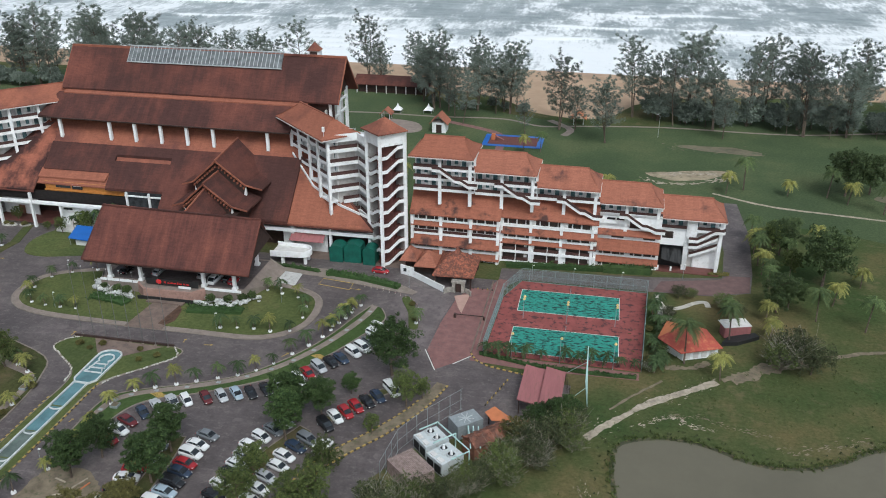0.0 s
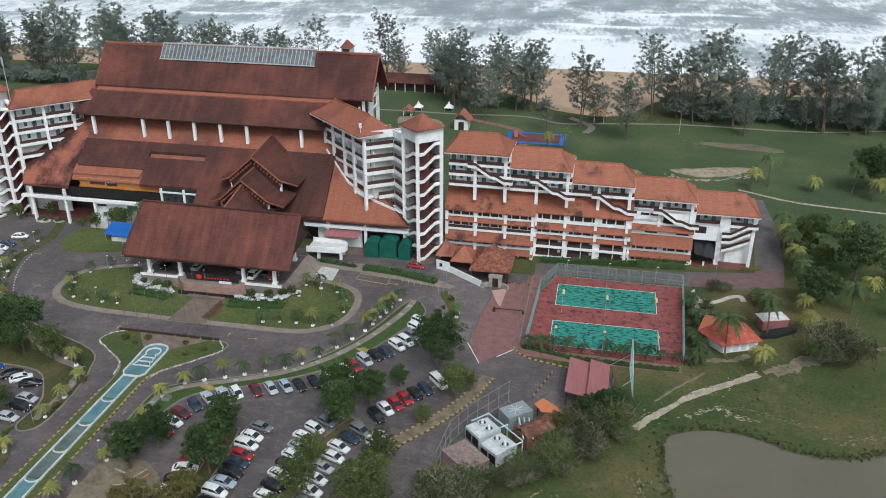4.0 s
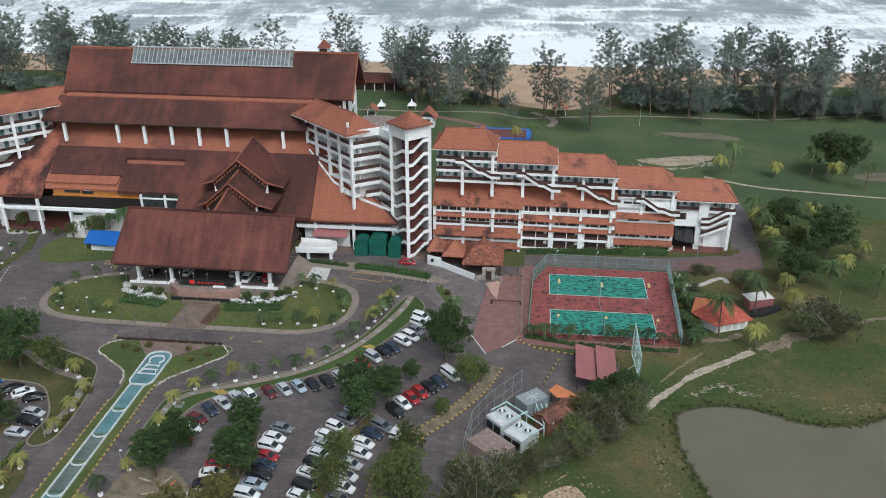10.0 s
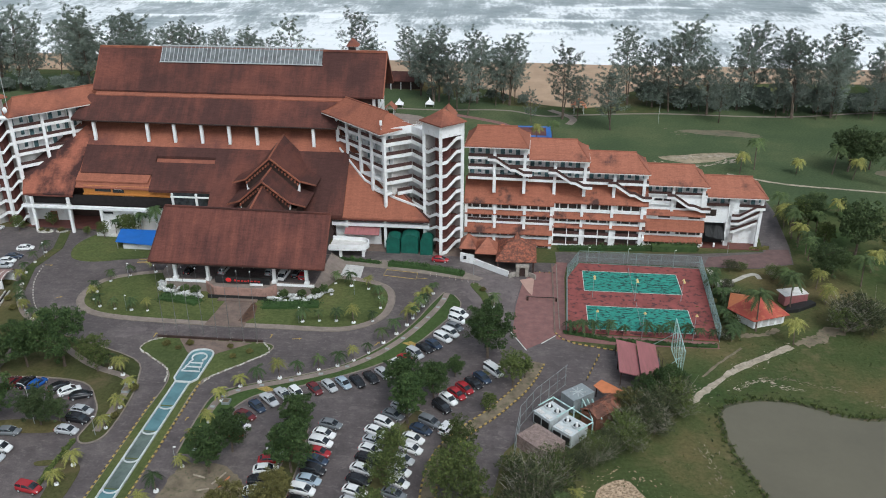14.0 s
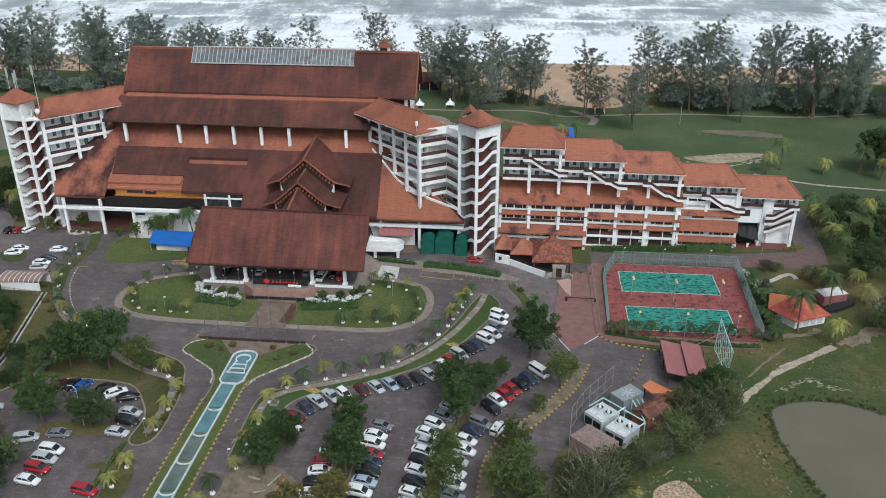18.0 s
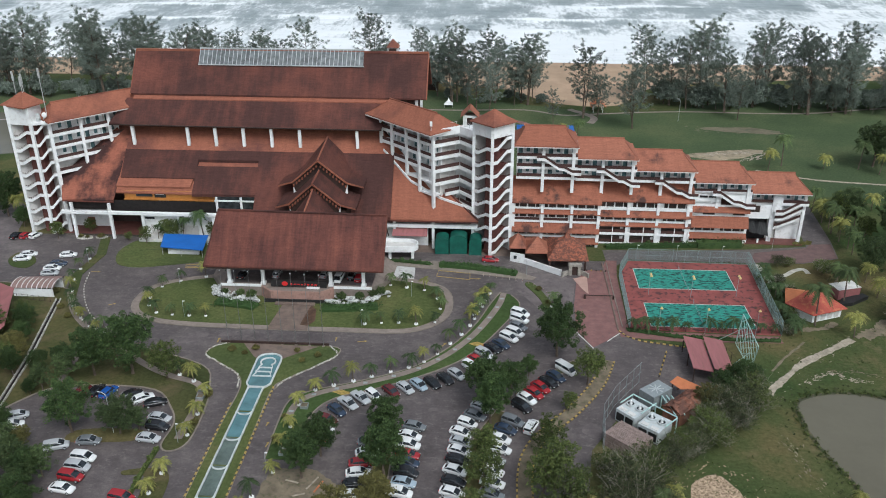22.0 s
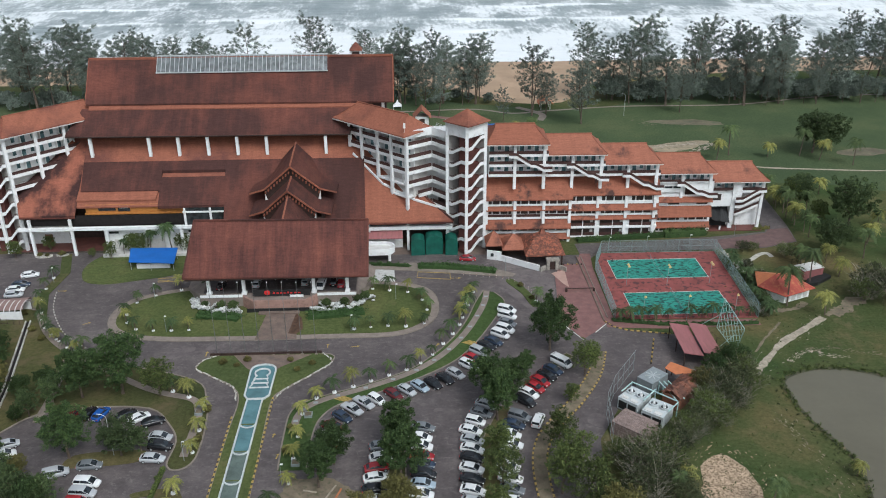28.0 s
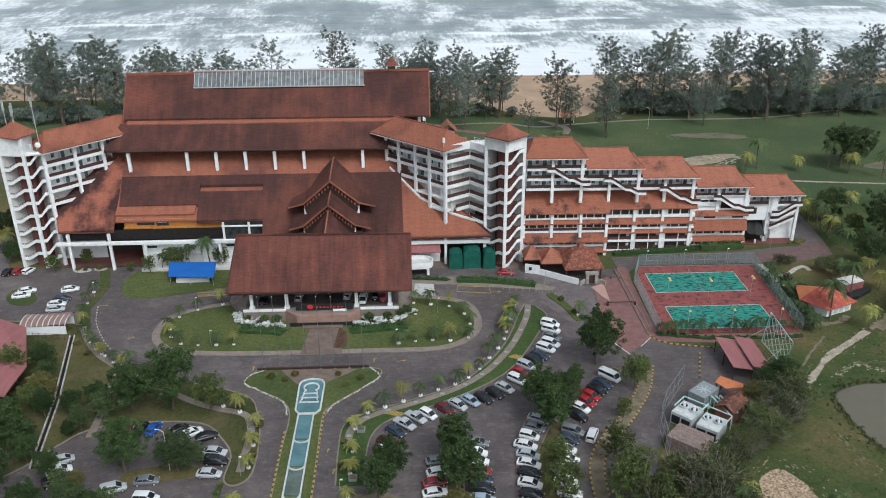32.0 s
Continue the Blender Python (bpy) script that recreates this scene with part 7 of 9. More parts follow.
def palm(seed, h, reach, mat, label, fronds=15, ring=False, name="palm", group=""):
    rng = random.Random(seed)
    th = thing(name, (0, 0, 0), label, "palm", group)
    bm = bmesh.new()
    pts = [Vector((0.02 * h * k * math.sin(seed), 0.015 * h * k * math.cos(seed * 2), h * k / 4)) for k in range(5)]
    r = 0.05 + 0.014 * h
    for k in range(4):
        bar(bm, pts[k], pts[k + 1], r * (1.2 - 0.15 * k), 7, r * (1.05 - 0.15 * k))
    part("trunk", bm, M_BARK, th)
    top = pts[4]
    vs, fs = [], []
    for i in range(fronds):
        a = i * 2.399 + rng.uniform(-0.2, 0.2)
        rise = rng.uniform(-0.1, 0.85)
        d = Vector((math.cos(a), math.sin(a), 0))
        side = Vector((-math.sin(a), math.cos(a), 0))
        L = reach * rng.uniform(0.85, 1.1)
        n = 13
        for k in range(n):
            t, t2 = k / n, (k + 1.05) / n
            p = top + d * (L * t) + Vector((0, 0, L * (rise * t - 0.95 * t * t)))
            p2 = top + d * (L * t2) + Vector((0, 0, L * (rise * t2 - 0.95 * t2 * t2)))
            w = L * 0.24 * math.sin(math.pi * min(1, 0.12 + t * 0.9)) + 0.04
            for s in (-1, 1):
                e = p2 + side * s * w + d * w * 0.35 - Vector((0, 0, w * 0.55))
                j = len(vs)
                vs += [tuple(p), tuple(p2), tuple(e)]
                fs.append((j, j + 1, j + 2))
    me = bpy.data.meshes.new("fronds")
    me.from_pydata(vs, [], fs)
    me.materials.append(mat)
    add_part("fronds", me, th)
    if ring:
        bm = bmesh.new()
        bar(bm, (0, 0, 0), (0, 0, 0.3), 0.42, 10, 0.38)
        part("planter_ring", bm, M_WHITE, th, "white painted planter ring")
    return th


def plant(protos, places, rng, z=0.0, s0=0.85, s1=1.15):
    """Copies of a few trees at many places, turned and scaled; each prototype stands at its first place."""
    used = set()
    for i, pl in enumerate(places):
        th = protos[i % len(protos)]
        s = (pl[2] if len(pl) > 2 else 1.0) * rng.uniform(s0, s1)
        m = pose(pl[0], pl[1], z, 0, 0, rng.uniform(0, 360)) @ Matrix.Diagonal((s, s, s, 1))
        if th.name in used:
            c = copy_thing(th, m)
            c.matrix_basis = m
        else:
            used.add(th.name)
            th.matrix_basis = m


rng = random.Random(5)
# casuarinas along the shore
PINES = [casuarina(11 + k, h, "tall feathery casuarina tree, thin crown blown by the sea wind") for k, h in enumerate((30, 27, 32, 25, 29))]
spots = [(-88, 362, 0.8), (-81, 348.5, 0.85), (-79, 351, 0.9), (-70, 339, 0.9), (-65, 330, 0.6), (-66, 372, 0.75), (-51, 351, 0.95), (-48, 348, 0.9), (-46, 354, 0.85), (-38.8, 320, 0.48), (-26.4, 329, 0.85), (-8.3, 316, 0.8), (2, 353.5, 0.95), (8, 362, 0.9), (18, 344, 1.05), (23, 350, 1.0), (33, 341, 0.95), (47, 350, 0.95)]
spots += [(-160, 369, 0.9), (-146, 368, 0.95), (-120, 385, 0.9), (-112, 380, 0.75), (-96, 384, 0.85), (-88, 360, 0.8), (-176, 372, 0.7)]
spots += [(-74, 347, 0.85), (-62, 350, 0.85), (-20, 331, 0.55), (12, 351, 0.95), (29, 352, 0.95), (-268, 362, 0.95), (-246, 364, 0.9), (-228, 366, 1.0), (-206, 368, 0.95), (-190, 367, 0.95), (-182, 371, 0.9), (-168, 371, 0.8), (36, 330, 0.6), (-54, 347, 0.7)]
plant(PINES, spots, rng)
belt = [(x + rng.uniform(-4, 4), 346 + rng.uniform(-8, 20) + 0.05 * max(0, x - 60), rng.uniform(0.8, 1.15)) for x in np.arange(58, 300, 5.5)]
belt += [(x + rng.uniform(-4, 4), 346 + rng.uniform(-6, 16), rng.uniform(0.85, 1.15)) for x in np.arange(-360, -180, 7.0)]
belt += [(x + rng.uniform(-3, 3), 338 + rng.uniform(-2, 6), rng.uniform(0.3, 0.5)) for x in np.arange(60, 280, 8.0)]
for i, (x, y, s) in enumerate(belt):
    s *= 1.0
    copy_thing(PINES[i % 5], pose(x, y, 0, 0, 0, rng.uniform(0, 360))).matrix_basis = pose(x, y, 0, 0, 0, rng.uniform(0, 360)) @ Matrix.Diagonal((s, s, s, 1))
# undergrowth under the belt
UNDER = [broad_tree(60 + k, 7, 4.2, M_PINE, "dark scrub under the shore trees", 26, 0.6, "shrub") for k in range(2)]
plant(UNDER, [(x + rng.uniform(-3, 3), 350 + rng.uniform(-5, 8), rng.uniform(0.8, 1.4)) for x in np.arange(8, 290, 4.0)] + [(x + rng.uniform(-2, 2), 352 + rng.uniform(-4, 6), rng.uniform(0.4, 0.7)) for x in np.arange(-84, -40, 7.0)] + [(x, 352 + rng.uniform(-4, 5), rng.uniform(0.7, 1.2)) for x in np.arange(-350, -176, 5.0)], rng)
# broad trees in the car park and lawns
DARK = [broad_tree(20 + k, h, sp, M_BROAD, "dense dark-green shade tree with rounded crown", 110, 0.36) for k, (h, sp) in enumerate(((11.5, 5.2), (12.5, 5.6), (10.5, 4.6), (12.0, 4.0)))]
plant(DARK, [(-143.2, 135.8, 0.92), (-135.6, 136.8, 1.12), (-150.6, 138, 0.5), (-93.8, 107.4, 0.82), (-91.6, 113.4, 0.7), (-47.5, 148.8, 1.0), (-79.6, 109, 0.9), (-61.4, 124.6, 0.9), (-53.8, 141, 0.4), (-139.1, 117.2, 0.88), (-62.5, 131.1, 0.94), (-80.2, 117.2, 0.85), (-57.4, 133.2, 0.66), (-206, 216, 0.9), (-210, 225, 1.0), (-139.5, 102, 0.62), (-137.6, 95.4, 0.7), (-155, 136, 0.42), (-153, 128.4, 0.34), (-159.8, 134.5, 0.58), (-163, 124, 0.8), (-166.6, 152.5, 0.52), (-164.2, 146.5, 0.5), (-164.5, 132, 0.6), (-160.5, 126.5, 0.5), (-158, 121, 0.5), (-152.5, 117, 0.5), (-13.5, 135.8, 0.66), (-16.5, 134.4, 0.6), (-11, 138.6, 0.55), (-197, 208.6, 0.6), (-203, 226, 0.8), (-165, 121, 0.85), (-160, 112, 0.7), (-152, 107, 0.6), (-147, 101, 0.7), (-158, 104, 0.7)], rng, 0, 0.95, 1.05)
GARDEN = [broad_tree(55 + k, 11, 5.4, M_GARDENLEAF, "spreading green garden tree beside the lawn", 90, 0.38) for k in range(2)]
plant(GARDEN, [(40.4, 226, 0.9), (48, 209, 1.25), (34.6, 192.8, 0.85), (68, 276, 1.3), (76, 279, 1.1), (97, 236, 1.0), (104, 224, 1.0), (37.6, 194.6, 0.7), (-130, 117.4, 0.7)], rng, 0, 0.95, 1.05)
RANGY = [broad_tree(45 + k, 7.5, 3.0, M_GARDENLEAF, "young rangy tree on the shaded lawn", 40, 0.32) for k in range(2)]
plant(RANGY, [(-148, 133.5, 0.8), (-151.3, 129.9, 0.7), (-126.8, 118.6, 0.7), (-139.7, 101, 0.8), (-138.5, 105, 0.8), (-145.4, 107.5, 0.85), (-148.5, 112, 0.8), (-143, 103.5, 0.9)], rng)
LIGHT = [broad_tree(30 + k, h, sp, M_LIGHTLEAF, "light-green tree with an open crown", 36, 0.34) for k, (h, sp) in enumerate(((9, 4.0), (8, 3.4), (9.5, 3.6)))]
plant(LIGHT, [(-127.8, 135.6, 1.0), (-62.6, 113, 0.9), (-42, 138.6, 0.85), (-51, 116, 0.95), (-46.4, 129.4, 0.5), (-50.3, 107.4, 0.95), (-62.5, 106, 0.95), (-39.6, 142, 0.55), (-52.5, 104, 1.0), (-170, 108, 1.05), (-64, 99, 0.9), (-171, 148, 0.85), (-169, 156, 0.7), (-163, 137, 0.75), (-185, 130, 1.0), (-48, 100, 1.0), (41, 213, 0.9), (38, 225, 0.9), (-139, 203, 0.6), (-152.5, 202.6, 0.7), (-149.5, 201.8, 0.6), (-176, 206, 0.55), (-183.5, 201.5, 0.55), (-157.5, 199.8, 0.62), (-163, 201, 0.35)], rng)
OLIVE = [broad_tree(40 + k, 8.5, 4.0, M_OLIVE, "olive-brown tree with fading leaves", 60, 0.34) for k in range(2)]
plant(OLIVE, [(-80.4, 102.4, 0.8), (-79.5, 97, 1.1), (-86, 95, 1.0), (-20, 131, 0.7), (-162, 140, 0.68), (-45, 95, 0.9), (-164.5, 144.5, 0.5), (-153, 104, 0.6), (-146, 112.5, 0.5)], rng)
# scrub round the plant yard, partly bare
SCRUB = [broad_tree(50 + k, 6.0, 4.4, M_SCRUB if k else M_LIGHTLEAF, "tangled scrub with bare twigs", 34, 0.3, "shrub") for k in range(3)]
for sh in SCRUB[:2]:
    bm = bmesh.new()
    for k in range(220):
        a, e = rng.uniform(0, 6.3), rng.uniform(0.3, 1.3)
        p = Vector((rng.uniform(-2.4, 2.4), rng.uniform(-2.4, 2.4), rng.uniform(1.5, 4)))
        bar(bm, p, p + Vector((math.cos(a), math.sin(a), e)) * rng.uniform(1.2, 3.0), 0.045, 3, 0.015)
    part("twig_tangle", bm, M_TWIG, sh, "bare grey twigs")
plant(SCRUB, [(-21.5, 122.5, 0.9), (-17, 127, 0.85), (-14.5, 131.5, 1.05), (-11.5, 135, 0.95), (-28, 115.5, 0.65), (-32, 112, 0.85), (-35, 109.5, 1.05), (-38, 105.5, 1.1), (-34.5, 104, 0.9), (-20, 120.5, 0.8), (-15.5, 125.8, 0.8), (-10, 139, 0.75), (-12.5, 141.5, 0.6), (-40, 100, 1.1), (-33, 99, 0.9), (-9.5, 132, 0.7), (-25.5, 117.2, 0.6), (-23.5, 119.5, 0.65), (-41, 111, 0.8), (34, 168.5, 1.3), (37.5, 166.5, 1.2), (31.5, 167, 1.0), (10, 178, 0.55), (8, 173, 0.5), (7, 168, 0.5), (4.5, 161, 0.4), (12.4, 195.4, 0.55), (15.4, 196, 0.4), (9.6, 185.4, 0.45), (24.2, 187.6, 0.7), (22.4, 191.5, 0.65), (-18, 130, 0.9), (-13, 133.5, 0.9), (-21, 125.6, 0.8), (-10.6, 137, 0.85), (-24.5, 120.4, 0.7), (-27, 118.4, 0.7), (-16, 128, 0.9)], rng, 0, 0.9, 1.1)
# coconut palms
COCO = [palm(70 + k, h, 3.2, M_PALM if k in (0, 2) else M_PALM_DRY, "coconut palm with yellowing fronds", 26, name="coconut_palm") for k, h in enumerate((8.5, 7, 9.5, 6))]
plant(COCO, [(12.0, 165.6, 1.1), (18.8, 160.5, 0.75), (22.2, 176.2, 0.85), (31.4, 179.8, 0.8), (34.4, 204, 0.9), (34, 212.5, 0.9), (33.8, 218, 0.95), (33.8, 225.6, 0.9), (33.6, 234, 0.8), (48.4, 198.6, 0.9), (53, 187, 1.0), (57.2, 209.8, 0.95), (62, 171, 1.0), (31, 270, 1.0), (37, 275, 1.0), (50, 272, 1.0), (62, 273, 1.0), (67, 268, 1.0), (76, 262, 1.0), (90, 252, 1.0), (-31, 300, 0.9), (-37, 297, 0.85), (44, 231, 0.9), (52, 236, 0.85), (43, 190, 0.9), (-6, 262, 0.8), (2, 258, 0.8), (-73, 262, 1.0), (-78, 268, 0.9), (-202, 215, 1.0), (-19, 98, 0.7), (-0.9, 105.9, 0.5), (34.8, 208, 0.8), (34.6, 215.5, 0.8), (34.4, 221.5, 0.75), (34.6, 229, 0.8), (41.5, 221.8, 0.75), (31.6, 187.8, 0.7), (22.6, 183, 0.7), (-31.4, 104.4, 0.6), (-34, 102, 0.55)], rng)
PODIUM = [palm(77, 8.0, 2.6, M_FROND, "tall dark-green palm before the podium wall", 26, name="podium_palm")]
plant(PODIUM, [(-147.6, 201.6, 1.0), (-141.6, 201.8, 1.05), (-154.6, 201.2, 0.7)], rng)
# small verge palms in white rings
SMALL = [palm(80 + k, h + 0.5, 1.75, M_PALM_DRY if k == 1 else (M_PALM if k == 3 else M_FROND), "young palm in a white painted ring", 13, True, "verge_palm", "verge palms") for k, h in enumerate((2.6, 3.0, 2.3, 2.8))]
ringp = [ (-93.2, 135.0), (-89.5, 136.8), (-86.0, 138.6), (-82.3, 140.6), (-78.7, 142.4), (-75.7, 144.8), (-73.1, 148.0), (-70.6, 152.4), (-68.3, 156.4), (-66.5, 160.4), (-65.6, 163.6), (-64.8, 167.0), (-63.9, 169.4), (-63.4, 172.4), (-62.2, 176.0)]
ringp += [(-87.0, 178.8), (-82.8, 177.8), (-78.3, 176.7), (-74.8, 172.6), (-73.8, 167.6), (-74.6, 161.4), (-78.8, 160.2), (-82.9, 160.6), (-86.8, 160.3), (-90.6, 159.6), (-128.1, 161.0), (-132.0, 160.9), (-136.1, 161.1), (-140.2, 161.8), (-143.2, 165.0), (-144.3, 168.7), (-143.6, 174.6), (-140.0, 178.0), (-134.4, 180.6), (-128.5, 181.6)]
ringp += [(-168.4, 183.0), (-167.4, 177), (-164.9, 170.9), (-163.5, 167.4), (-161.4, 163.7), (-158.8, 160.6), (-155.9, 157.6), (-153.1, 154.8), (-148.6, 152.6), (-125.7, 136.9), (-122.0, 134.8), (-168.8, 189), (-47.4, 170.5), (-101, 102), (-101.2, 97)]
plant(SMALL, ringp, rng, 0.12, 0.85, 1.2)
YOUNG = [palm(86 + k, 2.6 + 0.4 * k, 1.8, M_PALM_DRY, "yellow-green young palm in a white painted ring", 15, True, "verge_palm", "verge palms") for k in range(2)]
plant(YOUNG, [(-99.0, 108.5), (-99.0, 114.9), (-98.9, 121.2), (-98.8, 128.1), (-96.6, 133.2), (-118.0, 130.1), (-117.6, 124), (-117.4, 117.6), (-118.2, 107), (-118.6, 102), (-63.6, 174), (-64.4, 170.6), (-65.8, 165.4), (-156.8, 158.4), (-151, 153.6)], rng, 0.12, 0.85, 1.15)
# row of feathery palms before the courts
CPALM = [palm(90 + k, 2.7, 1.9, M_FROND, "bushy green palm beside the court fence", 14, name="court_palm", group="court palms") for k in range(2)]
plant(CPALM, [(x, 160.7 + (x + 29) * 0.02) for x in (-29.2, -26.9, -24.3, -21.2, -18.0, -12.9, -10.0, -7.5, -4.4, -1.4, 1.6)] + [(5.4 + rng.uniform(-0.6, 1.4) + (y - 160) * 0.04, y + rng.uniform(-0.8, 0.8)) for y in np.arange(160, 193, 2.4)] + [(7.5, 166), (8, 171), (7.6, 163), (9, 181)], rng, 0, 0.75, 1.3)


def hedge(line, w, h, label, seed=1, mat=None):
    th = thing("hedge", (*line[0], 0), label, "hedge")
    bm = bmesh.new()
    ribbon(bm, offset(line, w * 0.42), offset(line, -w * 0.42), 0, h * 0.66)
    part("hedge_core", bm, mat or M_HEDGE, th)
    r2 = random.Random(seed)
    cen = [(x + r2.gauss(0, w * 0.2), y + r2.gauss(0, w * 0.2), h * r2.uniform(0.3, 0.8)) for x, y, a in along(line, 0.45)]
    me = leaf_mesh("hedge_leaves", cen, [w * 0.5] * len(cen), 26, 0.4, mat or M_HEDGE, 1.2, seed=seed)
    add_part("hedge_leaves", me, th)


hedge([(-92, 192.6), (-86, 192.4), (-78, 191.2)], 1.2, 0.9, "low clipped hedge beside the drive", 1)
hedge([(-75.5, 190.6), (-66, 189.4), (-55.5, 186.6)], 2.2, 1.5, "thick clipped hedge along the drive", 2)
hedge([(-30.8, 160.6), (-20, 158.2), (-6, 157.6), (2, 157.8)], 1.0, 0.8, "low hedge below the court fence", 3)
hedge([(mt @ Vector((25, -1.6, 0)))[:2], (mt @ Vector((42, -1.7, 0)))[:2], (mt @ Vector((58, -1.8, 0)))[:2]], 1.8, 1.6, "shrub hedge along the ground-floor rooms", 4)
hedge([(mt @ Vector((50, -2.0, 0)))[:2], (mt @ Vector((62, -2.2, 0)))[:2]], 2.4, 2.6, "tall bushes before the terrace wing", 5, M_BROAD)
hedge([(mt @ Vector((77, -1.2, 0)))[:2], (mt @ Vector((82, -1.0, 0)))[:2]], 1.0, 0.8, "yellow-green clipped border along the paving", 6, M_OLIVE)
hedge([(-117.5, 165.4), (-119.5, 166.2), (-127.5, 167.6)], 3.2, 1.3, "clipped green bank beside the steps", 7)
hedge([(-101.6, 165.6), (-96, 166.2), (-88.6, 167.4)], 3.2, 1.3, "clipped green bank beside the steps", 8)
hedge([(-121.5, 113.5), (-121.8, 106), (-121.6, 100.5)], 0.9, 0.7, "low hedge at the end of the bay", 9, M_LIGHTLEAF)

# reeds and tall grass along the pond
rp_ = random.Random(8)
cen = [(x + rp_.gauss(0, 0.35), y + rp_.gauss(0, 0.35), rp_.uniform(0.05, 0.3)) for x, y, a in along(offset(POND, -0.75, True), 0.35)]
me = leaf_mesh("reed_fringe", cen, [rp_.uniform(0.25, 0.6) for c in cen], 9, 0.28, M_LIGHTLEAF, 2.2, 0.8, 5)
tagged(new("reed_fringe", me), "fringe of reeds and tall grass round the pond", "reeds", kind="stuff")
cen = [(x + rp_.gauss(0, 0.8), y + rp_.gauss(0, 0.8), rp_.uniform(0.05, 0.2)) for x, y, a in along(offset(POND, -2.4, True), 0.8)]
me = leaf_mesh("weed_tufts", cen, [rp_.uniform(0.2, 0.5) for c in cen], 8, 0.22, M_SCRUB, 2.0, 0.8, 6)
tagged(new("weed_tufts", me), "scattered weed tufts on the pond bank", "weeds", kind="stuff")
cen = [(rp_.uniform(-30, 70), rp_.uniform(96, 178), rp_.uniform(0.03, 0.12)) for k in range(1500)]
cen = [c for c in cen if not (-2 < c[0] < 60 and c[1] < 145) and c[0] > -4 + (c[1] < 130) * -22]
me = leaf_mesh("grass_tufts", cen, [rp_.uniform(0.2, 0.6) for c in cen], 8, 0.2, M_LIGHTLEAF, 2.0, 0.6, 7)
tagged(new("grass_tufts", me), "coarse grass tufts in the rough lawn", "grass", kind="stuff")

# ---- tennis courts ----
sheet("court_floor", [(-30.2, 161.2), (-29.4, 187.5), (-25.9, 196.6), (4.9, 196.2), (2.9, 160.4)], -0.1, 0.12, M_COURT_RED, "red acrylic tennis court surround with dark stains", "court")
sheet("court_kerb_path", [(-32.8, 157.8), (-33, 193), (-31.8, 196.5), (-29, 196.5), (-30, 188), (-30.6, 160.8), (2.6, 159.8), (2.6, 157.2), (-20, 156.6)], -0.1, 0.08, M_PAVER, "worn red strip outside the court fence", "verge")


M_FADED = plain("faded_court_line", (0.075, 0.27, 0.22), 0.8, vary=0.2, scale=1.5)


def court(y0, label):
    th = thing("tennis_court", (-13.5, y0 + 5.5, 0), label, "tennis court", "tennis courts")
    x0, x1, y1 = -25.4, -1.6, y0 + 10.97
    part("playing_surface", one_box(x0, x1, y0, y1, 0.1, 0.135), M_COURT, th, "turquoise-green surface with dark cracks")
    lines = [(x0, x1, y0, y0 + 0.12), (x0, x1, y1 - 0.12, y1), (x0, x0 + 0.12, y0, y1), (x1 - 0.12, x1, y0, y1), (x0, x1, y0 + 1.38, y0 + 1.42), (x0, x1, y1 - 1.42, y1 - 1.38), (-19.9, -19.83, y0 + 1.4, y1 - 1.4), (-7.1, -7.03, y0 + 1.4, y1 - 1.4), (-19.9, -7.1, y0 + 5.45, y0 + 5.52)]
    for a, b, c, d in lines:
        part("court_line", one_box(a, b, c, d, 0.13, 0.142), M_LINE if max(b - a, d - c) > 10.9 and (c < y0 + 1 or d > y1 - 1) else M_FADED, th)
    bm = bmesh.new()
    for z in (0.3, 0.5, 0.7, 0.9):
        box(bm, -13.505, -13.495, y0 - 0.6, y1 + 0.6, z, z + 0.015)
    for k in range(30):
        y = y0 - 0.6 + k * (y1 - y0 + 1.2) / 29
        box(bm, -13.505, -13.495, y, y + 0.015, 0.14, 0.92)
    net = part("net", bm, M_STEEL, th, "sagging thin tennis net")
    for y in (y0 - 0.7, y1 + 0.7):
        bm = bmesh.new()
        bar(bm, (-13.5, y, 0.1), (-13.5, y, 1.15), 0.06)
        part("net_post", bm, M_STEEL, net)


court(181.2, "turquoise tennis court with cracked paint, upper of two")
court(162.8, "turquoise tennis court with cracked paint, lower of two")


def mesh_fence(name, line, h, label, step=3.0, rails=(0.1, 0.5, 1.0), wire=0.0, mat=None):
    th = thing(name, (*line[0], 0), label, "fence")
    mat = mat or M_STEEL
    for x, y, a in along(line, step):
        bm = bmesh.new()
        bar(bm, (x, y, 0), (x, y, h), 0.055, 5)
        part("fence_post", bm, mat, th)
    for (ax, ay), (bx, by) in zip(line, line[1:]):
        for r in rails:
            bm = bmesh.new()
            bar(bm, (ax, ay, h * r), (bx, by, h * r), 0.04, 4)
            part("fence_rail", bm, mat, th)
        if wire:
            bm = bmesh.new()
            L = math.hypot(bx - ax, by - ay)
            n = int((L + h) / wire)
            for k in range(n):
                for s in (0, 1):
                    u0, u1 = k * wire - h, k * wire
                    z0, z1 = (0, h) if s else (h, 0)
                    if u0 < 0:
                        z0 += (z1 - z0) * (-u0) / h
                        u0 = 0
                    if u1 > L:
                        z1 = z0 + (z1 - z0) * (L - u0) / (u1 - u0)
                        u1 = L
                    if u1 - u0 < 0.05:
                        continue
                    bar(bm, (ax + (bx - ax) * u0 / L, ay + (by - ay) * u0 / L, z0), (ax + (bx - ax) * u1 / L, ay + (by - ay) * u1 / L, z1), 0.018, 3)
            tagged(part("chain_link", bm, mat, th, "grey chain-link mesh"), kind="stuff")


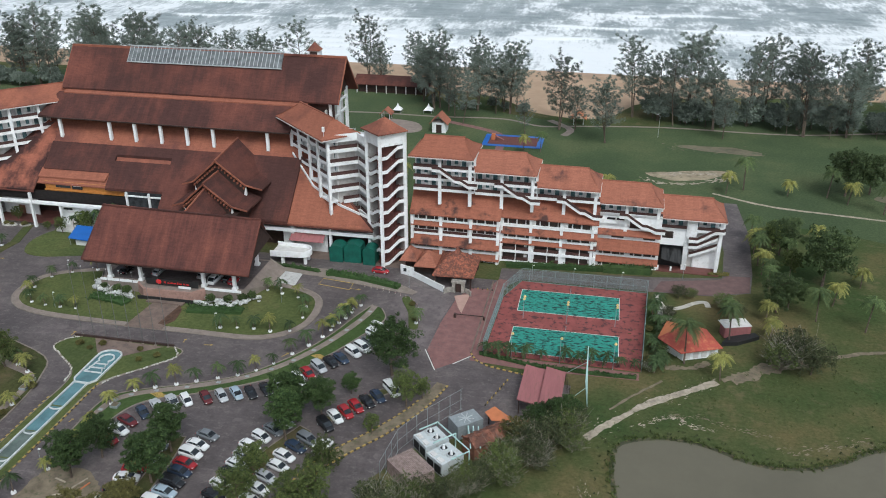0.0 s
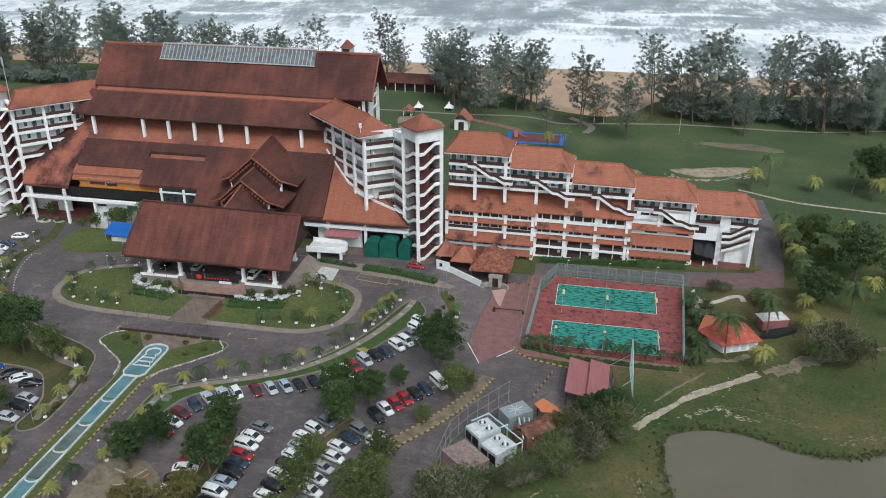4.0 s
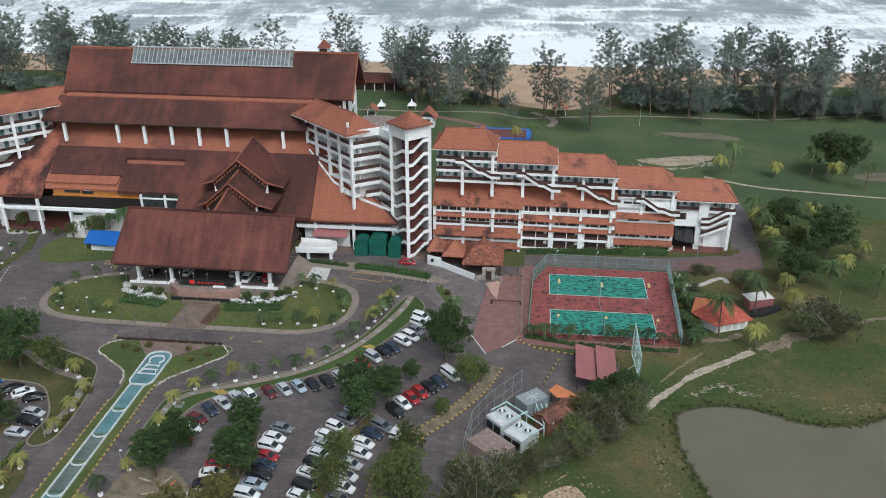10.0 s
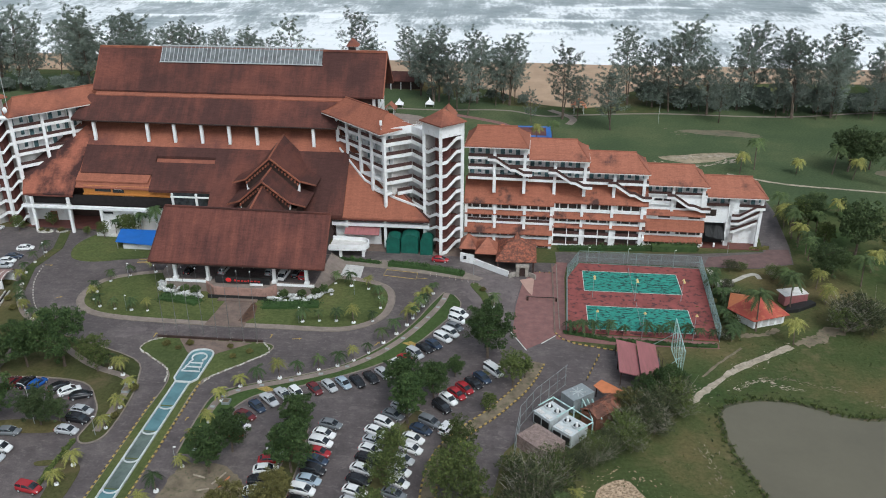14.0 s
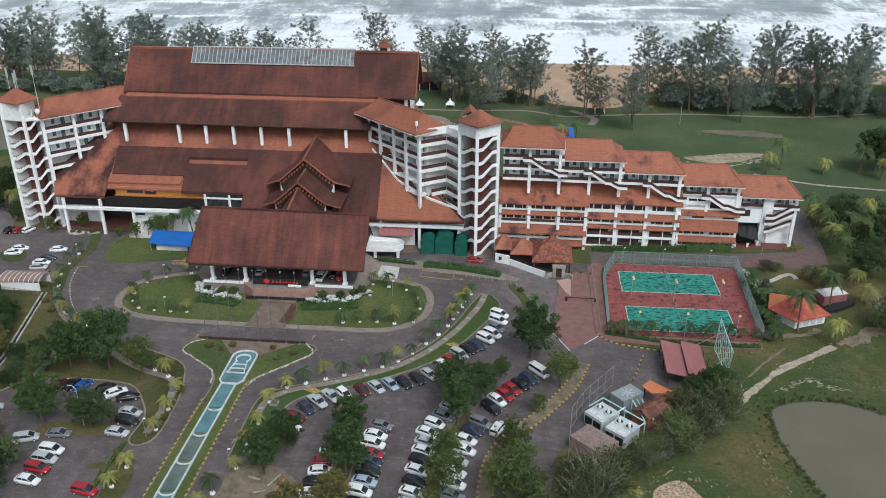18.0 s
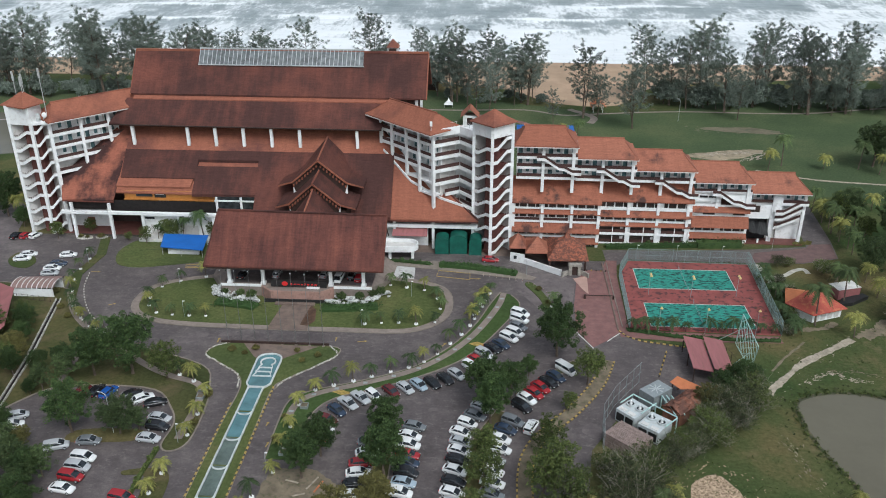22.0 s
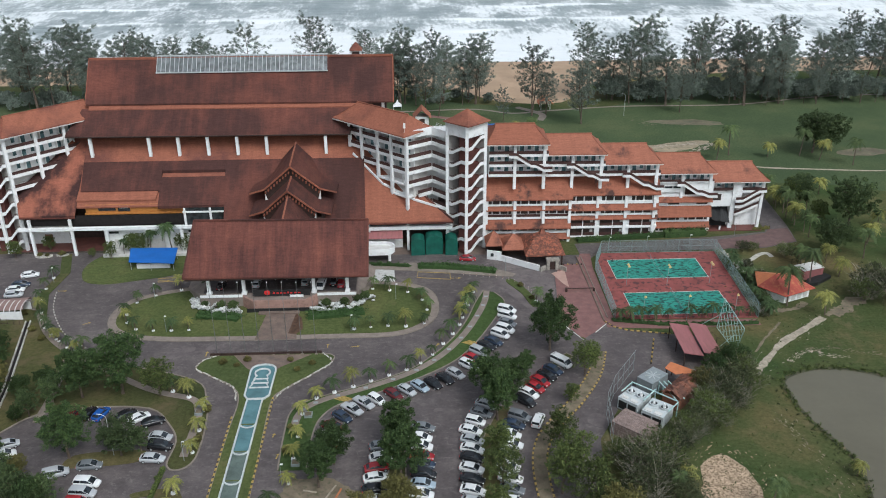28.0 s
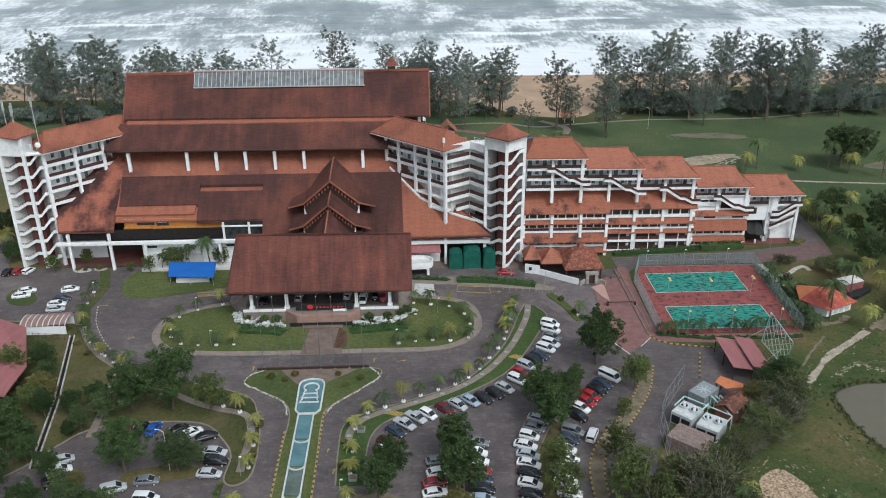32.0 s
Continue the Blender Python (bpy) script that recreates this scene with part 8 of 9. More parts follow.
mesh_fence("court_fence", [(-30.4, 161.0), (-29.5, 187.6), (-26.0, 196.8), (5.0, 196.4), (3.0, 160.2)], 3.6, "tall grey-green chain-link fence round the tennis courts", 3.2, (0.02, 0.5, 1.0), 0.42, plain("grey_green_fence_paint", (0.26, 0.345, 0.335), 0.55, 0.2, vary=0.12, scale=2))


def floodlight(x, y, h, heads, label="slim court lamp post with yellowish heads"):
    th = thing("court_lamp", (x, y, 0), label, "lamp post", "court lamps")
    bm = bmesh.new()
    bar(bm, (x, y, 0), (x, y, h), 0.07, 6, 0.05)
    part("post", bm, M_STEEL, th)
    for k in range(heads):
        bm = bmesh.new()
        bmesh.ops.create_cone(bm, cap_ends=True, segments=10, radius1=0.36, radius2=0.15, depth=0.4, matrix=Matrix.Translation((x + 0.15, y + (k - 0.5) * 1.1 * (heads - 1), h)))
        part("lamp_head", bm, M_AMBER_LAMP, th, "yellowed lamp head")


M_AMBER_LAMP = plain("yellowed_lamp_glass", (0.62, 0.47, 0.2), 0.5, vary=0.12)
for x, y in ((-23.6, 178), (-13.6, 177.2), (-2.6, 178)):
    floodlight(x, y, 5.6, 2)
for x in (-24.2, -13.9, -2.8):
    floodlight(x, 160.2, 6.4, 1)


def street_lamp(x, y, h=6.0, z=0.0, label="slim grey garden lamp with a small white head"):
    th = thing("garden_lamp", (x, y, z), label, "lamp post", "garden lamps")
    bm = bmesh.new()
    bar(bm, (x, y, z), (x, y, z + h), 0.06, 6, 0.04)
    part("post", bm, M_STEEL, th)
    bm = bmesh.new()
    bar(bm, (x, y, z + h), (x + 0.3, y, z + h + 0.06), 0.035, 4)
    arm = part("arm", bm, M_STEEL, th)
    part("lamp_head", one_box(x + 0.05, x + 0.5, y - 0.12, y + 0.12, z + h + 0.02, z + h + 0.16), M_WHITE, arm)


for x, y in ((-91.2, 158.9), (-81.2, 173.4), (-139.9, 176.7), (-133, 160.5), (-100.2, 108.6), (-118.4, 115.5), (-167.8, 186.5)):
    street_lamp(x, y, 4.2)
for x, y in ((-23.6, 198), (-13.2, 198.2), (-1.4, 198.4), (14, 206), (-53, 187)):
    street_lamp(x, y, 4.0)
for x, y, s in ((-131.4, 117.6, 1), (11.7, 327, 1)):
    th = thing("tall_lamp", (x, y, 0), "tall white road lamp with a curved arm", "lamp post")
    bm = bmesh.new()
    bar(bm, (x, y, 0), (x, y, 8.5), 0.07, 6, 0.05)
    part("post", bm, M_ALU, th)
    bm = bmesh.new()
    bar(bm, (x, y, 8.5), (x - s * 0.7, y, 9.1), 0.05, 5), bar(bm, (x - s * 0.7, y, 9.1), (x - s * 1.5, y, 9.2), 0.07, 5)
    part("arm", bm, M_ALU, th)

# ---- flagpoles ----
pole_wall = thing("flagpole_plinth", (-108.9, 150.2, 0), "low dark wall at the foot of the flagpoles", "wall")
part("wall_body", one_box(-121, -97, 149.9, 150.3, 0, 0.6), M_DARKWOOD_SHADE, pole_wall)
for i in range(8):
    x, y = -119.6 + 3.06 * i, 150.7 - 0.14 * i
    th = thing("flagpole", (x, y, 0), "bare tapered steel flagpole", "flagpole", "flagpoles")
    bm = bmesh.new()
    bar(bm, (x, y, 0), (x, y, 17.5), 0.085, 7, 0.035)
    part("pole", bm, M_POLE, th)
    bm = bmesh.new()
    bmesh.ops.create_uvsphere(bm, u_segments=8, v_segments=5, radius=0.14, matrix=Matrix.Translation((x, y, 17.6)))
    part("finial", bm, M_ALU, th)
    part("base_plate", one_box(x - 0.3, x + 0.3, y - 0.3, y + 0.3, 0, 0.25), M_KERB, th)


# ---- rockeries beside the entrance ----
def rock(x, y, r, z, seed):
    rr = random.Random(seed)
    bm = bmesh.new()
    bmesh.ops.create_icosphere(bm, subdivisions=2, radius=r)
    o = Vector((rr.uniform(0, 50), rr.uniform(0, 50), 0))
    for v in bm.verts:
        v.co *= 0.75 + 0.6 * noise.noise(v.co / r * 0.9 + o)
        v.co = Vector((v.co.x * 1.25 + x, v.co.y * 0.9 + y, v.co.z * 0.75 + z))
    single("boulder", bm, M_ROCK, "whitewashed boulder on the entrance bank", "rock", "entrance rocks")


rr = random.Random(3)
for line, n in (([(-129.5, 173.5), (-128, 170.2), (-123, 168.8), (-117.5, 168.4)], 38), ([(-100.5, 168.4), (-95, 168.4), (-90.5, 169.6), (-86.6, 174)], 40)):
    ps = along(line, 0.95)
    for k in range(n):
        x, y, a = ps[min(len(ps) - 1, int(k * len(ps) / n))]
        rock(x + rr.uniform(-0.9, 0.9), y + rr.uniform(-0.9, 2.0), rr.uniform(0.45, 0.95), rr.uniform(0.4, 1.5), k + 7)
SHR = broad_tree(201, 2.2, 1.6, M_PALM, "spiky shrub among white rocks", 16, 0.4, "shrub")
plant([SHR], [(-126.5, 171), (-122.4, 170), (-119.6, 169.6), (-97.6, 169.6), (-93.4, 170.2), (-90.2, 171.4), (-88.6, 173)], rr, 0.7, 0.55, 0.85)
BUSH = broad_tree(202, 0.9, 0.8, M_OLIVE, "small yellow-green garden shrub", 18, 0.22, "shrub")
plant([BUSH], [(-114.5, 145.6), (-112.6, 147.6), (-103.4, 147.2), (-101.6, 143.4), (-117.6, 146.8), (-98.6, 145.6), (-177.4, 202.4), (-175.4, 202.2), (-171.6, 202.6), (-168.6, 170.5), (-163.8, 162.8), (-160, 158.6), (-117.2, 121), (-117.4, 130), (-100.6, 124), (-100.4, 117), (-50.2, 178.6), (-48.2, 172), (11, 187), (6.4, 186), (5, 178), (5.4, 171), (4.2, 165)], rr, 0.1, 0.8, 1.3)

for x, y, r in ((-176.4, 202.4, 2.4), (-171.6, 202.8, 1.8)):
    bm = bmesh.new()
    ringl = [(x + r * math.cos(a), y + r * 0.5 * math.sin(a)) for a in np.linspace(0, 2 * math.pi, 15)[:-1]]
    prism(bm, ringl, 0, 0.3)
    single("stone_bed", bm, M_KERB_WHITE, "small stone-edged planting bed before the podium", "bed", kind="structure")

# ---- blue canopy, green enclosures ----
tent = thing("blue_canopy", (-145.5, 195.4, 0), "blue tarpaulin canopy over a white counter", "canopy")
bm = bmesh.new()
slab_of(bm, [(-150.6, 192.6, 2.5), (-138.6, 191.2, 2.5), (-139.4, 199.0, 3.4), (-151.9, 199.2, 3.4)], 0.12)
part("tarpaulin", bm, M_BLUE, tent)
for x, y, h in ((-150.3, 192.9, 2.4), (-145, 192.2, 2.4), (-139, 191.6, 2.4), (-139.8, 198.6, 3.3), (-151.4, 198.8, 3.3)):
    bm = bmesh.new()
    bar(bm, (x, y, 0), (x, y, h), 0.06)
    part("pole", bm, M_ALU, tent)
part("counter", one_box(-149, -140.5, 193.4, 194.0, 0.1, 1.5), M_WHITE, tent)
for x, w, h, y in ((-75.4, 3.6, 4.8, 199.8), (-71.0, 4.6, 5.4, 200.2), (-66.4, 3.2, 4.9, 199.6)):
    th = thing("netted_enclosure", (x, y, 0), "dark green netted enclosure under the eave", "enclosure", "green enclosures")
    bm = bmesh.new()
    prism(bm, [(x - w / 2, y - 2), (x + w / 2, y - 2), (x + w / 2, y + 2), (x - w / 2, y + 2)], 0, h * 0.8)
    part("net_wall", bm, M_GREEN_NET, th)
    bm = bmesh.new()
    arch = [(x - w / 2 * math.cos(a), h * 0.8 + h * 0.2 * math.sin(a)) for a in np.linspace(0, math.pi, 9)]
    for (x0, z0), (x1, z1) in zip(arch, arch[1:]):
        slab_of(bm, [(x0, y - 2.05, z0), (x1, y - 2.05, z1), (x1, y + 2.05, z1), (x0, y + 2.05, z0)], 0.1)
    bm.faces.new([bm.verts.new((ax, y - 2.0, az)) for ax, az in arch])
    part("net_roof", bm, M_GREEN_NET, th)
    for s in (-1, 1):
        bm = bmesh.new()
        bar(bm, (x + s * w / 2, y - 2.05, 0), (x + s * w / 2, y - 2.05, h * 0.8), 0.06)
        part("frame_post", bm, M_GREEN_NET, th)
aw = thing("red_awning", (-84, 201, 0), "sloping faded red awning on a white wall", "awning")
bm = bmesh.new()
slab_of(bm, [(-88.9, 199.2, 4.6), (-79.4, 199.2, 4.6), (-79.6, 202.2, 6.1), (-88.9, 202.2, 6.1)], 0.15)
part("awning_sheet", bm, M_REDSHEET, aw)
part("awning_bracket", one_box(-84.3, -84.1, 199.4, 202.4, 4.2, 4.6), M_WHITE, aw)

# ---- gate pavilion by the stair tower ----
gate = thing("gate_pavilion", (-46, 194, 0), "rustic gate pavilion with mossy clay roofs and a carved stone gateway", "pavilion")


def pyramid(parent, x0, x1, y0, y1, z0, z1, mat):
    bm = bmesh.new()
    c = ((x0 + x1) / 2, (y0 + y1) / 2, z1)
    q = [(x0, y0, z0), (x1, y0, z0), (x1, y1, z0), (x0, y1, z0)]
    for i in range(4):
        slab_of(bm, [q[i], q[(i + 1) % 4], c], 0.2)
    part("hip_roof", bm, mat, parent)


pyramid(gate, -57.4, -52.9, 194.8, 201, 3.8, 6.9, M_TILE_LIGHT)
pyramid(gate, -53.2, -47.0, 193.0, 200, 3.4, 6.6, M_TILE_LIGHT)
M_MOSSY = tiles("rough_mossy_tiles", (0.36, 0.125, 0.075), (0.14, 0.062, 0.045), 0.46, 0.66, 1.5)
bm = bmesh.new()
EV = [(-47.6, 188.6, 3.5), (-37.2, 189.0, 3.5), (-37.2, 201.4, 3.5), (-47.6, 201.4, 3.5)]
SHO = [(-45.0, 193.6, 6.1), (-39.8, 193.6, 6.1), (-39.8, 197.2, 6.1), (-45.0, 197.2, 6.1)]
NECK = [(-43.3, 194.4, 6.9), (-41.5, 194.4, 6.9), (-41.5, 196.4, 6.9), (-43.3, 196.4, 6.9)]
for lo, hi in ((EV, SHO), (SHO, NECK)):
    for k in range(4):
        slab_of(bm, [lo[k], lo[(k + 1) % 4], hi[(k + 1) % 4], hi[k]], 0.22)
for k in range(4):
    slab_of(bm, [NECK[k], NECK[(k + 1) % 4], (-42.4, 195.4, 9.0)], 0.15)
part("main_roof", bm, M_MOSSY, gate, "rough mossy clay tiles")
rt = random.Random(9)
for k in range(150):
    u, v = rt.random(), rt.random()
    x = (-47.4 + 9.9 * u) * (1 - v) + (-44.8 + 4.9 * u) * v
    m = Matrix.Translation((x, 188.8 + 4.7 * v, 3.56 + 2.55 * v)) @ Matrix.Rotation(radians(30 + rt.uniform(-12, 12)), 4, "X") @ Matrix.Rotation(rt.uniform(-0.4, 0.4), 4, "Z")
    part("loose_tile", one_box(-0.33, 0.33, -0.4, 0.4, 0, 0.09, m=m), M_MOSSY, gate)
for x, y in ((-47, 189.4), (-38, 189.6), (-47, 201), (-38, 201)):
    part("post", one_box(x - 0.2, x + 0.2, y - 0.2, y + 0.2, 0, 3.7), M_DARKWOOD_SHADE, gate)
part("back_wall", one_box(-57, -38, 199.6, 200, 0, 3.6), M_DARKWOOD_SHADE, gate)
M_STONE = plain("carved_grey_stone", (0.33, 0.3, 0.26), 0.9, vary=0.3, scale=1.5, bump=0.5)
for s in (-1, 1):
    part("gate_pillar", one_box(-40.7 + s * 1.15 - 0.4, -40.7 + s * 1.15 + 0.4, 187.2, 188.2, 0, 2.6), M_STONE, gate)
    bm = bmesh.new()
    ribbon(bm, [(-40.7 + s * 1.6, 187.5), (-40.7 + s * 2.6, 186.8), (-40.7 + s * 3.2, 185.9)], [(-40.7 + s * 1.6, 187.9), (-40.7 + s * 2.7, 187.2), (-40.7 + s * 3.5, 186.2)], 0, 1.3)
    part("curved_wing_wall", bm, M_STONE, gate)
part("gate_lintel", one_box(-42.4, -39.0, 187.1, 188.3, 2.6, 3.2), M_STONE, gate)
part("gate_leaf", one_box(-41.4, -40.0, 187.6, 187.75, 0, 2.4), M_DARKWOOD_SHADE, gate)
wl = thing("garden_wall", (-52, 191, 0), "white stepped garden wall before the pavilion", "wall")
GW = [(-57.1, 194.9), (-53.4, 193.5), (-44.2, 186.9)]
for i, ((a, b), h) in enumerate(zip(zip(GW, GW[1:]), (2.6, 1.7))):
    bm = bmesh.new()
    ribbon(bm, offset([a, b], 0.15), offset([a, b], -0.15), 0, h)
    part("wall_panel", bm, M_WHITE, wl)
part("dark_plaque", one_box(-56.2, -54.6, 194.1, 194.25, 1.0, 1.9, m=None), M_GLASS, wl)
bar_th = thing("barrier", (-35, 175.2, 0), "low drop-arm barrier across the service drive", "barrier")
part("arm", one_box(-39.2, -32.4, 175.1, 175.3, 0.9, 1.05), M_DARKWOOD_SHADE, bar_th)
part("post", one_box(-39.5, -39.0, 174.9, 175.5, 0, 1.1), M_DARKWOOD_SHADE, bar_th)
part("rest", one_box(-32.6, -32.2, 175, 175.4, 0, 0.9), M_DARKWOOD_SHADE, bar_th)
sheet("beige_wedge", [(-41.3, 185.5), (-37.6, 187.2), (-38.1, 177.4), (-39.4, 180)], 0, 0.075, plain("pink_beige_paving", (0.42, 0.27, 0.22), 0.8, vary=0.12), "pink-beige paving before the gate", "paving")
sheet("rear_yard_paving", [(6.3, 197.7), (8.6, 203.6), (23.5, 207.5), (25.4, 210), (31.1, 210.5), (29.8, 201.6), (20, 198.2)], 0, 0.06, plain("maroon_paving", (0.15, 0.092, 0.085), 0.85, vary=0.2, scale=0.5), "worn maroon paving at the wing's end", "paving")
# dashed white stones and bollards
for line, step in (([(-37.4, 190.2), (-31.5, 190)], 1.2), ([(-27, 142.4), (-23.6, 152.6)], 0.9)):
    for k, (x, y, a) in enumerate(along(line, step)):
        b = single("bollard", one_box(x - 0.14, x + 0.14, y - 0.14, y + 0.14, 0.03, 0.4), M_YELLOW if k % 2 else M_KERB_DARK, "low painted concrete bollard on the asphalt", "bollard", "bollards")

for k, (x, y, a) in enumerate(along(curve([(-64, 185.5), (-54.7, 183.2), (-49.3, 178.9), (-46.9, 171.7)], 6), 1.7)):
    th = thing("road_post", (x, y, 0), "short pink and white road post along the kerb", "bollard", "road posts")
    part("post", one_box(x - 0.07, x + 0.07, y - 0.07, y + 0.07, 0.03, 0.75), M_KERB_WHITE, th)
    part("band", one_box(x - 0.085, x + 0.085, y - 0.085, y + 0.085, 0.4, 0.58), M_REDSHEET, th)

for k, (x, y, a) in enumerate(along(curve([(-165.2, 181), (-162.5, 172), (-156, 161), (-149, 154.6)], 6), 1.5)):
    single("kerb_stone", one_box(-0.22, 0.22, -0.12, 0.12, 0.03, 0.26, m=Matrix.Translation((x, y, 0)) @ Matrix.Rotation(a + rt.uniform(-0.3, 0.3), 4, "Z")), M_KERB_WHITE, "small whitewashed stone along the road edge", "stone", "road-edge stones")

# ---- plant yard: cooling units, pipes, roofs ----
def yard(ox, oy, deg):
    return Matrix.Translation((ox, oy, 0)) @ Matrix.Rotation(radians(deg), 4, "Z")


my = yard(-37.85, 127.1, -44)
for ux, uy, deg in ((-37.85, 127.1, -46), (-34.45, 122.7, -40)):
    m = yard(ux, uy, deg)
    th = thing("cooling_unit", m @ Vector((2.1, 2.4, 0)), "pale grey cooling unit with two roof fans", "air conditioner", "cooling units")
    part("cabinet", one_box(0, 4.3, 0, 4.9, 0.3, 2.9, m=m), M_CHILLER, th)
    for k in (0, 1):
        part("intake_grille", one_box(0.25 + 2.05 * k, 1.95 + 2.05 * k, -0.08, 0.05, 0.6, 2.3, m=m), M_BLACK, th)
        c = m @ Vector((1.1 + 2.1 * k, 3.0, 0))
        bm = bmesh.new()
        ringl = [(c.x + 0.78 * math.cos(a), c.y + 0.78 * math.sin(a)) for a in np.linspace(0, 2 * math.pi, 17)[:-1]]
        ribbon(bm, offset(ringl, 0.1, True), offset(ringl, -0.1, True), 2.9, 3.3, True)
        fan = part("fan_ring", bm, M_CHILLER, th)
        bm = bmesh.new()
        bar(bm, (c.x, c.y, 2.9), (c.x, c.y, 3.08), 0.7, 14)
        part("fan_well", bm, M_BLACK, fan)
        bm = bmesh.new()
        bar(bm, (c.x, c.y, 3.05), (c.x, c.y, 3.9), 0.3, 10, 0.16)
        part("fan_hub", bm, M_WHITE, fan)
        part("roof_hatch", one_box(0.35 + 2.0 * k, 1.75 + 2.0 * k, 0.35, 1.2, 2.9, 3.02, m=m), M_SHADE, th)
    part("foot", one_box(0.1, 4.2, 0.1, 4.8, 0, 0.3, m=m), M_KERB, th)
m = yard(-32.6, 133.2, 40)
th = thing("water_tank", m @ Vector((2.6, -1.8, 0)), "grey panelled water tank with a star-braced lid", "tank")
part("tank_body", one_box(0, 5.4, -3.6, 0, 0.2, 3.2, m=m), M_STEEL, th)
for k in range(4):
    a = k * math.pi / 4
    c, d = m @ Vector((2.7, -1.8, 3.27)), Vector((math.cos(a), math.sin(a), 0)) * 1.5
    bm = bmesh.new()
    beam(bm, c - d, c + d, 0.16, 0.1)
    part("lid_brace", bm, M_CHILLER, th)
pipes = thing("pipe_run", (-31, 128, 0), "mint-painted pipes looping round the cooling units", "pipes")
for u, v, u2, v2, z in ((-0.1, 5.3, 9.8, 5.3, 3.5), (-0.1, 5.3, -0.1, 1.4, 3.4), (9.8, 5.3, 9.8, 1.4, 3.3), (4.7, 6.0, 4.7, 1.2, 3.6), (3.6, 9.6, 9.0, 6.2, 3.0), (4.2, 10.3, 9.5, 6.9, 3.0), (4.8, 11.0, 10.0, 7.6, 3.0)):
    bm = bmesh.new()
    bar(bm, my @ Vector((u, v, z)), my @ Vector((u2, v2, z)), 0.13, 7)
    p = part("pipe", bm, M_PIPE, pipes)
    bm = bmesh.new()
    bar(bm, my @ Vector((u, v, 0)), my @ Vector((u, v, z)), 0.13, 6)
    part("pipe_leg", bm, M_PIPE, p)
mc = yard(-40.8, 119.9, -43)
M_CRATE = plain("weathered_crate_slats", (0.28, 0.21, 0.185), 0.85, vary=0.3, scale=1.6, grime=(0.13, 0.09, 0.08))


def crate_mesh():
    """A slatted crate: every side cut into boards with sunken joints."""
    bm = bmesh.new()
    box(bm, 0, 0.84, 0, 0.84, 0, 1.35)
    bmesh.ops.subdivide_edges(bm, edges=bm.edges[:], cuts=2, use_grid_fill=True)
    bmesh.ops.inset_individual(bm, faces=bm.faces[:], thickness=0.035, depth=-0.03)
    return bm


crate = single("crate", crate_mesh(), M_CRATE, "weathered brown slatted crate in a tall stack", "crate", "stacked crates")
first = True
rc = random.Random(2)
for u in range(8):
    for v in range(6):
        for w in range(2):
            m = mc @ Matrix.Translation((u * 0.87, v * 0.88 - 0.1, w * 1.38)) @ Matrix.Rotation(rc.uniform(-0.03, 0.03), 4, "Z")
            if first:
                crate.matrix_basis, first = m, False
            else:
                copy_thing(crate, m)
orange = thing("orange_lean_to", (-22.6, 135.6, 0), "orange sheet lean-to roof on posts", "shed")
bm = bmesh.new()
slab_of(bm, [(-26.2, 136.2, 3.1), (-24.6, 134.0, 3.0), (-19.8, 134.0, 3.3), (-24.6, 137.6, 3.6)], 0.12)
part("roof_sheet", bm, M_ORANGE, orange)
for x, y in ((-25.5, 136.8), (-20.8, 133), (-19.4, 134.4), (-24, 138)):
    part("post", one_box(x - 0.1, x + 0.1, y - 0.1, y + 0.1, 0, 3.0), M_DARKWOOD_SHADE, orange)
rusty = thing("tiled_shed", (-24, 129, 0), "two low sheds with slipping rust-brown clay tiles", "shed")
M_SLIPPED = tiles("slipped_clay_tiles", (0.27, 0.115, 0.075), (0.12, 0.06, 0.045), 0.46, 0.62, 0.5)
for (ax, ay), (bx, by), hw, zr in (((-27.7, 126.6), (-21.8, 132.6), 2.1, 4.3), ((-21.9, 131.4), (-16.6, 136.0), 1.7, 3.9)):
    d = Vector((bx - ax, by - ay, 0)).normalized()
    sd = Vector((-d.y, d.x, 0)) * hw
    a, b = Vector((ax, ay, zr)), Vector((bx, by, zr - 0.3))
    dz = Vector((0, 0, -1.2))
    for k in (-1, 1):
        bm = bmesh.new()
        slab_of(bm, [a, b, b + sd * k + dz, a + sd * k + dz], 0.12)
        sh_roof = part("roof_slope", bm, M_SLIPPED, rusty)
        for q in range(34):
            u, v = rt.random(), rt.random()
            c = a.lerp(b, u) + (sd * k + dz) * v
            mm = Matrix.Translation(c) @ Matrix.Rotation(rt.uniform(0, 3), 4, "Z") @ Matrix.Rotation(rt.uniform(-0.25, 0.25), 4, "X")
            part("loose_tile", one_box(-0.28, 0.28, -0.2, 0.2, 0.0, 0.07, m=mm), M_SLIPPED, sh_roof)
    bm = bmesh.new()
    prism(bm, [tuple((p + sd * q * 0.85)[:2]) for p, q in ((a, -1), (b, -1), (b, 1), (a, 1))], 0, zr - 1.2)
    part("wall", bm, M_RUST, rusty)
mesh_fence("yard_fence", [(-41.2, 116.5), (-40.3, 125.6), (-37.4, 131.6), (-31.2, 140.4)], 4.8, "tall bare steel fence frame round the plant yard", 2.9, (0.05, 0.5, 1.0))
